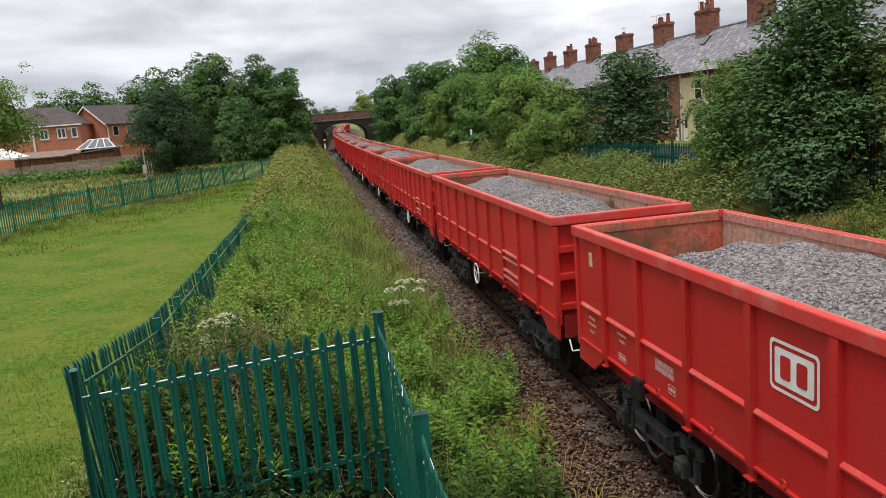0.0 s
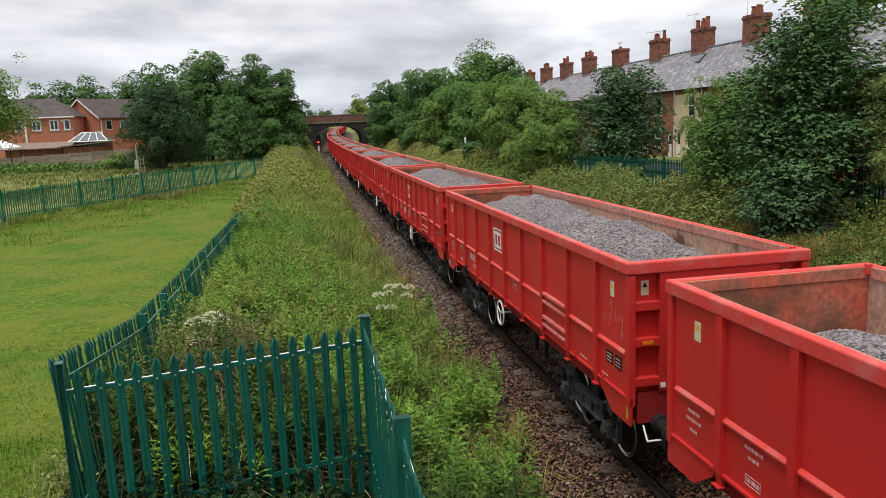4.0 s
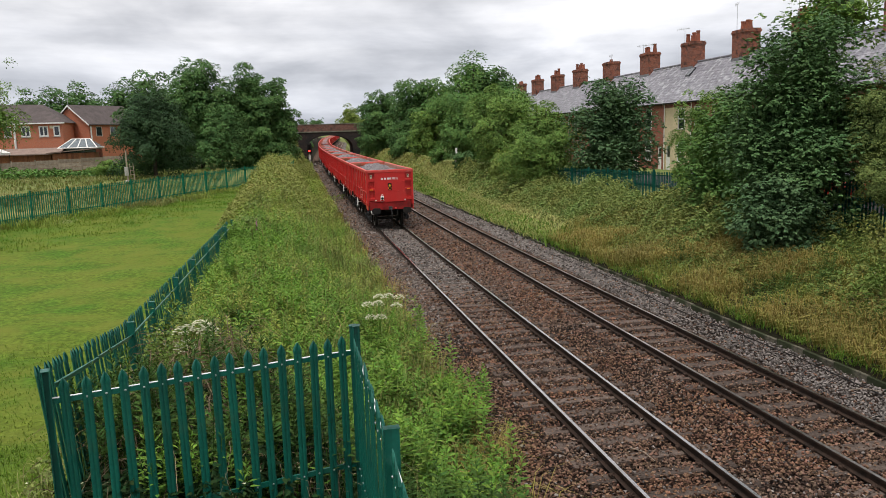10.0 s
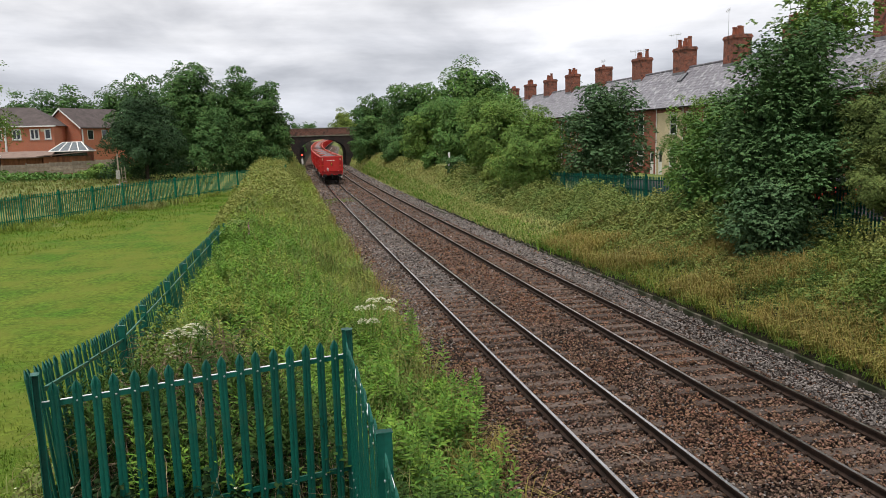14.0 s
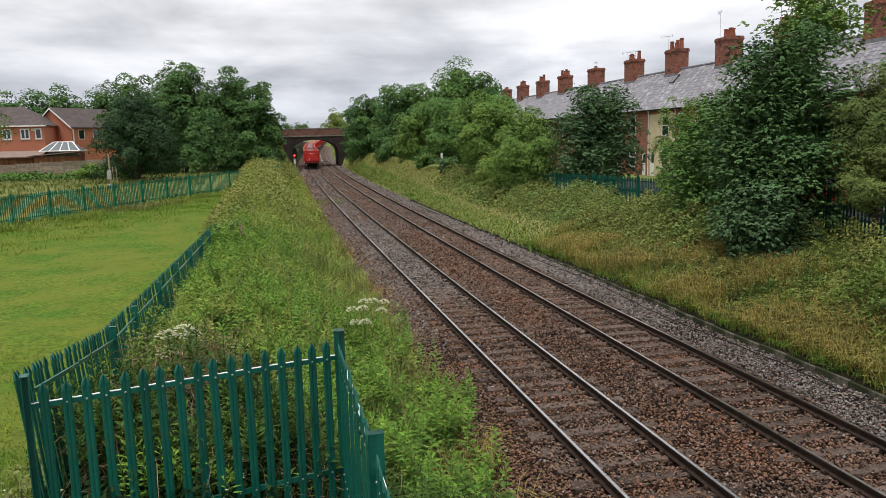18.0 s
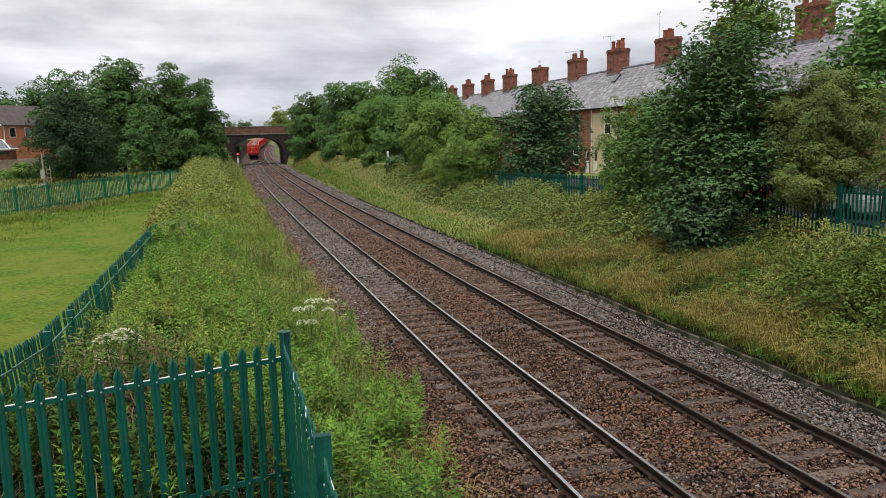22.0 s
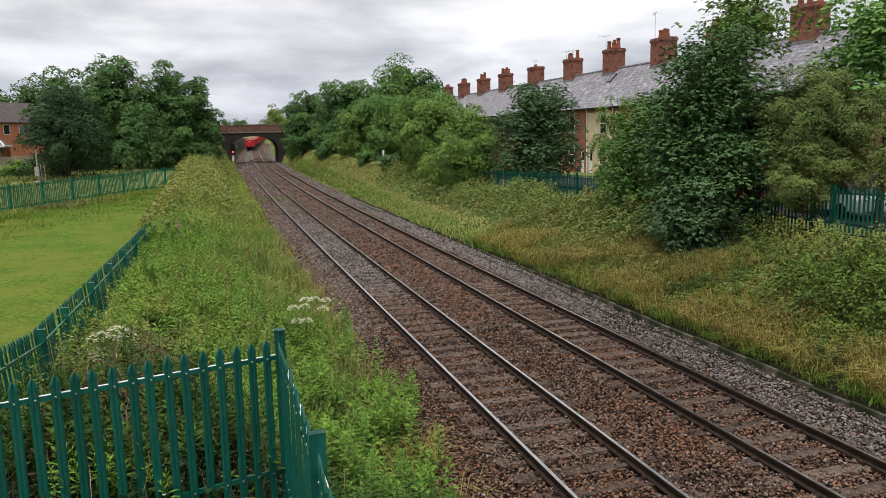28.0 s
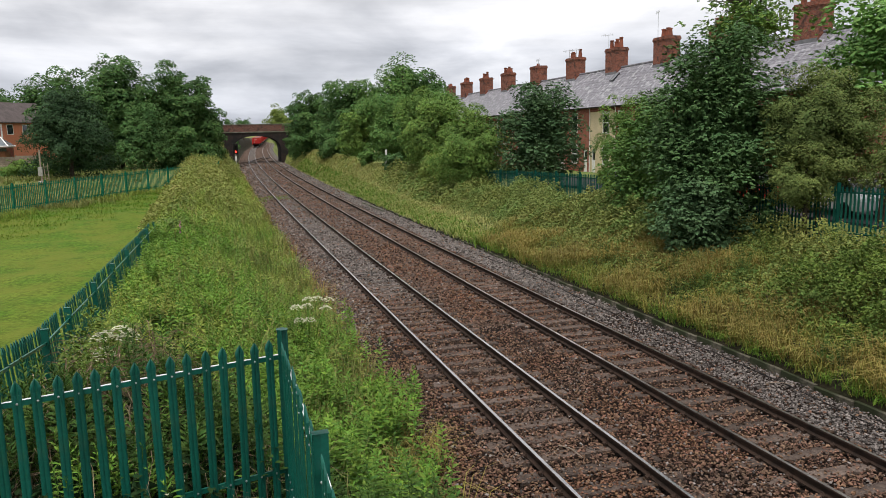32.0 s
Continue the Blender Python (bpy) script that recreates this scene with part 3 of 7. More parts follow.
# ---------------------------------------------------------------- track
def rail_run(path, parent, top, s0, s1, name="rail"):
    """A flat-bottomed rail along path(s): foot, web and a worn running head."""
    prof = [(-0.07, -0.150), (0.07, -0.150), (0.07, -0.138), (0.012, -0.118), (0.010, -0.045), (0.036, -0.034), (0.036, -0.008), (0.028, 0.0), (-0.028, 0.0), (-0.036, -0.008), (-0.036, -0.034), (-0.010, -0.045), (-0.012, -0.118), (-0.07, -0.138)]
    n = max(2, int((s1 - s0) / 2))
    v, f, idx = [], [], []
    k = len(prof)
    for i in range(n + 1):
        s = s0 + (s1 - s0) * i / n
        p, side = path(s)
        for a, b in prof:
            v.append((p[0] + side[0] * a, p[1] + side[1] * a, p[2] + b))
    for i in range(n):
        for j in range(k):
            f.append((i * k + j, i * k + (j + 1) % k, (i + 1) * k + (j + 1) % k, (i + 1) * k + j))
            idx.append(1 if j == 7 else 0)
    return raw(name, v, f, [M_RUST, top], parent, idx)


def on_line(off):
    def path(s):
        h = np.interp(s, S_, H_)
        return line_at(s, off), (math.cos(h), -math.sin(h))
    return path


def build_track(name, off, top, label):
    tr = tagged(empty(name), label, "railway track", "two running lines", "structure")
    for o in (-GAUGE, GAUGE):
        rail_run(on_line(off + o), tr, top, -30, 330)
    bm = bmesh.new()
    prism(bm, [(-0.14, -0.30), (0.14, -0.30), (0.135, -0.185), (0.115, -0.168), (-0.115, -0.168), (-0.135, -0.185)], -1.25, 1.25, "x")
    sl = part("sleeper", bm, M_SLEEPER, tr)
    me = sl.data
    bm = bmesh.new()
    for sgn in (-1, 1):
        box(bm, sgn * 0.06, sgn * 0.13, -0.055, 0.055, -0.168, -0.115, 0.008)
        tube(bm, (sgn * 0.115, -0.05, -0.115), (sgn * 0.05, 0.04, -0.118), 0.016, 0.016, 6)
    clip = part("rail_clip", bm, M_RUST, tr)
    r = random.Random(4)
    first = True
    far_v, far_f = [], []
    for i in range(290):
        s = -4.0 + i * 0.68
        h = float(np.interp(s, S_, H_))
        p = line_at(s, off)
        m = pose(p[0], p[1] + r.uniform(-0.03, 0.03), p[2] + r.uniform(-0.006, 0.004), 0, 0, -math.degrees(h) + r.uniform(-0.6, 0.6))
        if i < 150:
            if first:
                sl.matrix_basis = m
            else:
                share("sleeper", me, tr, m)
            if 14 < i < 52:
                for o in (-GAUGE, GAUGE):
                    c = line_at(s, off + o)
                    mc = pose(c[0], c[1], c[2], 0, 0, -math.degrees(h))
                    if first or clip.get("set") is None:
                        clip.matrix_basis = mc
                        clip["set"] = 1
                    else:
                        share("rail_clip", clip.data, tr, mc)
            first = False
        else:
            b = len(far_v)
            for vv in me.vertices:
                far_v.append(tuple(m @ vv.co))
            for poly in me.polygons:
                q = list(poly.vertices)
                if len(q) == 4:
                    far_f.append([b + a for a in q])
                else:
                    far_f.append([b + q[0], b + q[1], b + q[2], b + q[3]])
                    far_f.append([b + q[0], b + q[3], b + q[4], b + q[5]])
    tagged(raw("far_sleepers", far_v, far_f, M_SLEEPER, tr), kind="stuff")
    return tr


build_track("track_1", 0.0, M_RAILTOP, "running line with bright worn rails on brown sleepers")
build_track("track_2", SIX, M_RAILDULL, "running line with duller rails on brown concrete sleepers")


def build_crossover():
    """Switch rails by the signal and under the bridge, and the trap siding that leaves towards the field."""
    tr = tagged(empty("track_3"), "rusty crossover and siding rails by the signal", "railway track", kind="structure")

    def between(o0, o1, s0, s1):
        def path(s):
            k = smooth(s0, s1, s)
            h = np.interp(s, S_, H_)
            return line_at(s, o0 + (o1 - o0) * k, 0.004), (math.cos(h), -math.sin(h))
        return path
    for o in (-GAUGE, GAUGE):
        rail_run(between(o, SIX + o, 152, 186), tr, M_RAILTOP, 152, 186, "switch_rail")
        rail_run(between(-4.2 + o, o, 128, 152), tr, M_RAILTOP, 128, 152, "switch_rail")


build_crossover()


def scatter_ballast():
    r = np.random.RandomState(11)
    brown, grey = [], []
    bands = ((6.5, 12, 640), (12, 17, 430), (17, 24, 240), (24, 36, 105), (36, 56, 46), (56, 95, 20), (95, 150, 9))
    for y0, y1, dens in bands:
        n = int((y1 - y0) * 8.9 * dens)
        y = r.uniform(y0, y1, n)
        q = r.uniform(-2.75, 6.1, n)
        # keep the sleepers' tops and the rails mostly clear
        ph = np.abs(((y + 4.0) / 0.68 + 0.5) % 1.0 - 0.5) * 0.68
        d1, d2 = np.abs(q), np.abs(q - SIX)
        dd = np.minimum(d1, d2)
        on_sl = (ph < 0.115) & (dd < GAUGE + 0.12) & (r.rand(n) > np.where(d2 < d1, 0.40, 0.72)) | (ph < 0.115) & (dd >= GAUGE + 0.12) & (dd < 1.15) & (r.rand(n) > 0.8)
        on_rail = np.abs(dd - GAUGE) < 0.085
        ok = ~on_sl & ~on_rail
        y, q, dd = y[ok], q[ok], dd[ok]
        ph = ph[ok]
        x = q + xc(y)
        z = zc(y) - 0.190 + r.uniform(-0.055, 0.035, len(y)) - 0.26 * smooth(2.1, 2.75, -q)
        z = z + 0.03 * smooth(22, 28, y)
        z = z + np.where((ph < 0.115) & (dd < 1.15), 0.03, 0) + np.where((q > 1.2) & (q < 2.4), 0.05 * (r.rand(len(y))), 0)
        g = (q > SIX + 1.15) | ((y > 22) & (q < 0.9) & (q > -1.6) & (r.rand(len(y)) < smooth(22, 27, y) * (1 - 0.8 * smooth(47, 52, y))))
        g = g | (q < -1.2) & (y > 18) & (r.rand(len(y)) < 0.45) | (y > 42) & (r.rand(len(y)) < 0.38)
        g = g & (r.rand(len(y)) > 0.12) | (r.rand(len(y)) > 0.93)
        p = np.stack([x, y, z], -1)
        brown.append(p[~g]); grey.append(p[g])
    a = stones("ballast_stones", np.concatenate(brown), 0.030, M_BSTONE, seed=2, grow=True)
    tagged(a, "brown iron-stained crushed stone ballast round the sleepers", "ballast", kind="stuff")
    a = stones("grey_ballast_stones", np.concatenate(grey), 0.031, M_GSTONE, seed=3, grow=True)
    tagged(a, "clean grey crushed stone ballast beside the rails", "ballast", kind="stuff")


scatter_ballast()


def build_kerb():
    k = tagged(empty("kerb"), "long weathered concrete edging at the foot of the grassy bank", "kerb", kind="structure")
    me = None
    r = random.Random(2)
    for i in range(62):
        s = 4 + i * 1.0
        p = line_at(s, 6.1 + 0.02 * math.sin(s))
        h = float(np.interp(s, S_, H_))
        m = pose(p[0], p[1], p[2] - 0.43 + r.uniform(-0.03, 0.012), r.uniform(-0.9, 0.9), r.uniform(-7, 5), -math.degrees(h) + r.uniform(-0.5, 0.5))
        if me is None:
            o = part("kerb_stone", bx(-0.045, 0.045, 0.0, 0.985, 0, 0.375, 0.012), M_EDGE, k)
            o.matrix_basis = m
            me = o.data
        else:
            share("kerb_stone", me, k, m)


build_kerb()


def lineside_bits():
    """A thin cable along the edging and an old concrete beam lying farther on."""
    bm = bmesh.new()
    r = random.Random(8)
    last = None
    for i in range(34):
        y = 8.0 + i * 0.75
        p = Vector((float(xc(y)) + 5.66 + 0.12 * math.sin(y * 0.55) + r.uniform(-0.015, 0.015), y, float(zc(y)) - 0.155 + r.uniform(-0.012, 0.012)))
        if last is not None:
            tube(bm, last, p, 0.014, 0.014, 6)
        last = p
    tagged(part("cable", bm, M_BLACK), "thin black cable lying on the ballast by the edging", "cable")
    for y, rz, n in ((51.8, 3.0, 4.2), (57.0, 8.0, 1.6)):
        o = part("concrete_beam", bx(-0.07, 0.07, 0, n, 0, 0.14, 0.015), M_KERB)
        o.matrix_basis = pose(float(xc(y)) + 5.72, y, float(zc(y)) - 0.20, 1.0, 4.0, rz)
        tagged(o, "pale concrete trough lid lying beside the track", "concrete beam", "loose trough lids")


lineside_bits()


def fallen_cane(p, q, label):
    """A thin bleached stick or cane lying on the stones."""
    ob = tagged(empty("fallen_stick", pose(*p)), label, "stick", "sticks on the track bed")
    bm = bmesh.new()
    a, c = Vector((0, 0, 0)), Vector(q) - Vector(p)
    m = (a + c) / 2 + Vector((0.03, 0.02, 0.03))
    tube(bm, a, m, 0.010, 0.009, 6)
    tube(bm, m, c, 0.009, 0.006, 6)
    part("stick_wood", bm, M_WOOD, ob)


fallen_cane((-0.10, 11.2, -0.15), (0.05, 10.6, -0.14), "pale bleached stick lying between the rails")
fallen_cane((5.35, 12.6, -0.14), (5.75, 12.2, -0.10), "bent pale cane lying on the grey ballast")

# ---------------------------------------------------------------- palisade fences
def pale_mesh(h):
    """A W-section steel pale with a three-pointed head, standing h above its own origin."""
    bm = bmesh.new()
    t = 0.004
    f = [(-0.039, 0.008), (-0.028, -0.003), (-0.012, -0.004), (0.0, 0.003), (0.012, -0.004), (0.028, -0.003), (0.039, 0.008)]
    back = [(x, y + t) for x, y in reversed(f)]
    prism(bm, f + back, 0.0, h - 0.125, "z")
    # the head: the section flares a little, then closes in a leaf-shaped point
    rings = []
    for dz, w, d in ((0.1245, 1.0, 1.0), (0.085, 1.12, 1.6), (0.048, 0.80, 1.3), (0.018, 0.36, 0.8), (0.0, 0.03, 0.2)):
        rings.append([bm.verts.new((x * w, y * d, h - dz)) for x, y in f + back])
    for p, q in zip(rings, rings[1:]):
        for i in range(len(p)):
            bm.faces.new((p[i], p[(i + 1) % len(p)], q[(i + 1) % len(p)], q[i]))
    bm.faces.new(rings[-1])
    me = bpy.data.meshes.new("pale")
    bm.to_mesh(me)
    bm.free()
    me.materials.append(M_GREEN)
    return me


def post_mesh(h):
    bm = bmesh.new()
    prism(bm, [(-0.05, -0.03), (0.05, -0.03), (0.05, -0.022), (0.004, -0.022), (0.004, 0.022), (0.05, 0.022), (0.05, 0.03), (-0.05, 0.03), (-0.05, 0.022), (-0.004, 0.022), (-0.004, -0.022), (-0.05, -0.022)], 0, h, "z")
    box(bm, -0.055, 0.055, -0.034, 0.034, h - 0.006, h)
    me = bpy.data.meshes.new("post")
    bm.to_mesh(me)
    bm.free()
    me.materials.append(M_GREEN)
    return me


PALE, POST, POSTS = pale_mesh(1.80), post_mesh(1.92), None
BOLT = None


def palisade(points, side, label, single=True, first=0, pitch=0.158, lean=0.0, group="palisade fences", bare=False, drop=0.0, paint=None):
    """A fence through the post tops given: posts, two angle rails and pales on the given side of the rails."""
    global BOLT
    fen = tagged(empty("palisade_fence", pose(points[0][0], points[0][1], points[0][2] - 1.9)), label, "fence", group)
    o = Vector(fen.matrix_basis.translation)
    r = random.Random(len(points))
    jv, jf = [], []
    post = POST
    if paint:
        post = POST.copy()
        post.materials[0] = paint
    for p in points[first:]:
        share("post", post, fen, Matrix.Translation(Vector(p) - o + Vector((0, 0, -1.92 - drop))) @ pose(0, 0, 0, 0, 0, math.degrees(math.atan2(points[-1][1] - points[0][1], points[-1][0] - points[0][0])) + 90))
    for a, b in zip(points, points[1:]):
        a, b = Vector(a), Vector(b)
        d = b - a
        ln = math.hypot(d.x, d.y)
        ang = math.atan2(d.y, d.x)
        base = Matrix.Translation(a - o) @ pose(0, 0, 0, 0, 0, math.degrees(ang))
        sl = d.z / ln
        bm = bmesh.new()
        for zz in (-0.255, -1.45):
            q = [(0.03, zz), (ln - 0.03, zz + d.z)]
            # an angle section: an upright leg and a flat leg
            for g, (y0, y1, z0, z1) in enumerate(((-0.003, 0.003, -0.05, -0.001), (0.003 * side, -0.024 * side, -0.006, 0.0))):
                vv = [bm.verts.new((x, yy, z + zz2)) for x, z in q for yy in (y0, y1) for zz2 in (z0, z1)]
                for f in ((0, 1, 3, 2), (4, 6, 7, 5), (0, 4, 5, 1), (2, 3, 7, 6), (1, 5, 7, 3), (0, 2, 6, 4)):
                    # with bare set, the top rail's flat leg is near white
                    bm.faces.new([vv[i] for i in f]).material_index = g if zz > -1 and bare else 0
        bmesh.ops.recalc_face_normals(bm, faces=bm.faces)
        rl = part("rail", bm, [paint or M_GREEN, M_RAILEDGE], fen)
        rl.matrix_basis = base
        n = int(round((ln - 0.13) / pitch))
        for i in range(n):
            x = 0.065 + (ln - 0.13) * (i + 0.5) / n
            m = base @ pose(x, 0.016 * side, sl * x - 1.885 + r.uniform(-0.006, 0.006), r.uniform(-0.5, 0.5) + lean, r.uniform(-0.5, 0.5), 0 if side < 0 else 180)
            if single:
                pl = share("pale", PALE, fen, m)
                if BOLT is None:
                    bb = bmesh.new()
                    lathe(bb, [(0, 0.011), (0.005, 0.010), (0.008, 0.005)], "y", 8)
                    BOLT = bpy.data.meshes.new("bolt")
                    bb.to_mesh(BOLT); bb.free()
                    BOLT.materials.append(M_GALV)
                if bare:
                    for zz in (-0.28, -1.475):
                        share("bolt", BOLT, fen, base @ pose(x, 0.022 * side, sl * x + zz, 0, 0, 180 if side < 0 else 0))
            else:
                k = len(jv)
                for v in PALE.vertices:
                    jv.append(tuple(m @ v.co))
                for f in PALE.polygons:
                    q = list(f.vertices)
                    for j in range(1, len(q) - 1):
                        jf.append((k + q[0], k + q[j], k + q[j + 1]))
    if jv:
        tagged(raw("pale", jv, jf, paint or M_GREEN, fen), kind="stuff")
    return fen


A_, B_, C_ = (-7.62, 6.71, 3.32), (-4.93, 7.42, 3.32), (-4.92, 4.70, 3.30)
palisade([A_, B_], -1, "green painted steel palisade fence above the brambles", bare=True)
palisade([C_, B_], 1, "green painted steel palisade fence along the railway bank", bare=True)
palisade([(-4.9, 1.95, 3.25), C_], 1, "green steel palisade fence beside the viewpoint", bare=True)
palisade([(-7.64, 6.95, 3.38), (-7.80, 9.10, 3.02), (-8.02, 12.0, 2.55), (-8.16, 14.56, 2.33)] + [(-8.16 + 0.047 * i, 14.56 + 2.75 * i, 2.31 - 0.03 * i) for i in range(1, 7)],
         1, "green steel palisade fence dipping down the bank beside the field", first=2, lean=5.0, drop=0.06)
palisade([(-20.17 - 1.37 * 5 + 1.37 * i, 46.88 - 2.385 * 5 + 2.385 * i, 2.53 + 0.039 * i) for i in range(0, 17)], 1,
         "green steel palisade fence across the far side of the field", False, paint=M_GREENLIT)
palisade([(12.3 - 0.01 * i, 9.7 + 2.75 * i, 3.70 - 0.060 * i) for i in range(0, 18)], -1,
         "green steel palisade fence on top of the bank under the trees", False, paint=M_GREENSHADE)

# ---------------------------------------------------------------- the train
M_FADED = mat("faded_lettering", (0.60, 0.44, 0.42), 0.6, var=(0.50, 0.26, 0.25), scale=14.0)
WL, WP = 12.40, 13.47
RIBS = (1.15, 2.35, 3.65, 4.95, 6.20, 7.45, 8.75, 10.05, 11.25)


def stone_load(fine, dense=True):
    """Two heaps of crushed stone that fill the wagon to below its rim."""
    nx, ny = (25, 97) if dense else (13, 49)
    y, x = np.meshgrid(np.linspace(0.12, WL - 0.12, ny), np.linspace(-1.22, 1.22, nx), indexing="ij")
    r = np.random.RandomState(5)

    def heap(x, y):
        a = np.exp(-((y - 4.0) / 2.6) ** 2) + np.exp(-((y - 8.9) / 2.4) ** 2)
        c = 1 - 0.36 * (x / 1.2) ** 2
        return 2.42 + 0.86 * np.minimum(a, 1.02) * c + 0.05 * np.sin(3.1 * x + 2.2 * y) + 0.03 * np.sin(7 * x - 5 * y)
    z = heap(x, y) + r.uniform(-0.012, 0.012, x.shape)
    v = np.stack([x, y, z], -1).reshape(-1, 3)
    i = np.arange(nx * ny).reshape(ny, nx)
    f = np.stack([i[:-1, :-1], i[:-1, 1:], i[1:, 1:], i[1:, :-1]], -1).reshape(-1, 4)
    if not fine:
        return raw("stone_load", v, f, M_LOAD, smooth=True)
    n = 12500
    px, py = r.uniform(-1.22, 1.22, n), r.uniform(0.12, WL - 0.12, n)
    p = np.stack([px, py, heap(px, py) + 0.004], -1)
    return stones("stone_load", p, 0.0165, M_LSTONE, flat=1.0, seed=9)


def rounded(w, h, r, n=5):
    pts = []
    for cx, cy, a0 in ((w - r, h - r, 0), (r - w, h - r, 90), (r - w, r - h, 180), (w - r, r - h, 270)):
        for i in range(n + 1):
            a = radians(a0 + 90 * i / n)
            pts.append((cx + r * math.cos(a), cy + r * math.sin(a)))
    return pts


def bogie(parent, y, full):
    """A two-axle bogie: bolster, cast side frames, springs, wheels and axles."""
    b = part("bogie", bx(-0.95, 0.95, y - 0.16, y + 0.16, 0.52, 0.86, 0.03), M_BLACK, parent, "grimy steel two-axle bogie")
    for sx in (-1, 1):
        bm = bmesh.new()
        def S(a, b):
            return (min(sx * a, sx * b), max(sx * a, sx * b))
        # a low middle beam that swoops up over the two axle boxes
        out = [(-1.30, 0.70), (-1.26, 0.84), (-0.64, 0.84), (-0.50, 0.71), (0.50, 0.71), (0.64, 0.84), (1.26, 0.84), (1.30, 0.70), (0.72, 0.68), (0.56, 0.47), (-0.56, 0.47), (-0.72, 0.68)]
        prism(bm, [(y + p, q) for p, q in out], sx * 0.99, sx * 1.05, "x")
        box(bm, *S(0.97, 1.12), y - 0.50, y + 0.50, 0.69, 0.72)
        box(bm, *S(0.97, 1.10), y - 0.56, y + 0.56, 0.455, 0.48)
        for k in (-0.92, 0.92):
            box(bm, *S(1.02, 1.17), y + k - 0.115, y + k + 0.115, 0.35, 0.60, 0.03)
            lathe(bm, [(sx * 1.17, 0.085), (sx * 1.20, 0.075), (sx * 1.205, 0.04)], "x", 10, (0, y + k, 0.47))
            for e in (-0.26, 0.26):
                box(bm, *S(1.0, 1.08), y + k + e - 0.025, y + k + e + 0.025, 0.36, 0.70)
            box(bm, *S(1.0, 1.09), y + k - 0.27, y + k + 0.27, 0.345, 0.37)
        # brake hanger below the middle
        for p, q in (((-0.42, 0.47), (-0.10, 0.22)), ((-0.10, 0.22), (0.10, 0.22)), ((0.10, 0.22), (0.42, 0.47))):
            tube(bm, (sx * 1.06, y + p[0], p[1]), (sx * 1.06, y + q[0], q[1]), 0.022, 0.022, 6)
        for k in (-0.2, 0.2):
            box(bm, *S(1.05, 1.09), y + k - 0.02, y + k + 0.02, 0.47, 0.70)
        part("side_frame", bm, M_FRAME, b, "cast grey steel side frame")
        for k in (-0.92, 0.92):
            lathe_bm = bmesh.new()
            lathe(lathe_bm, [(sx * 0.69, 0.49), (sx * 0.72, 0.48), (sx * 0.73, 0.46), (sx * 0.83, 0.455), (sx * 0.83, 0.40), (sx * 0.80, 0.38), (sx * 0.79, 0.16), (sx * 0.86, 0.13), (sx * 0.86, 0.05)], "x", 18, (0, y + k, 0.46))
            for r0, tr in ((0.425, 0.008), (0.39, 0.006)) if full else ():
                n0 = len(lathe_bm.faces)
                ring(lathe_bm, (sx * 0.832, y + k, 0.46), r0, tr, "x", 22, 4)
                lathe_bm.faces.ensure_lookup_table()
                for fc in lathe_bm.faces[n0:]:
                    fc.material_index = 1
            part("wheel", lathe_bm, [M_BLACK, M_RAILDULL], b, "worn solid steel wheel with bright tyre edge")
            if full:
                for kk in (-0.19, 0.19):
                    bm = bmesh.new()
                    pts = [(sx * 1.08 + 0.045 * math.cos(q * 1.2), y + k + kk + 0.045 * math.sin(q * 1.2), 0.62 + 0.20 * q / 26) for q in range(27)]
                    rings = [[bm.verts.new((p[0] + dx, p[1], p[2] + dz)) for dx, dz in ((0.011, 0), (0, 0.011), (-0.011, 0), (0, -0.011))] for p in pts]
                    for p, q in zip(rings, rings[1:]):
                        for v in range(4):
                            bm.faces.new((p[v], p[(v + 1) % 4], q[(v + 1) % 4], q[v]))
                    part("spring", bm, M_BLACK, b, "black coil spring")
    for k in (-0.92, 0.92):
        bm = bmesh.new()
        tube(bm, (-0.8, y + k, 0.46), (0.8, y + k, 0.46), 0.075, 0.075, 10)
        part("axle", bm, M_BLACK, b)


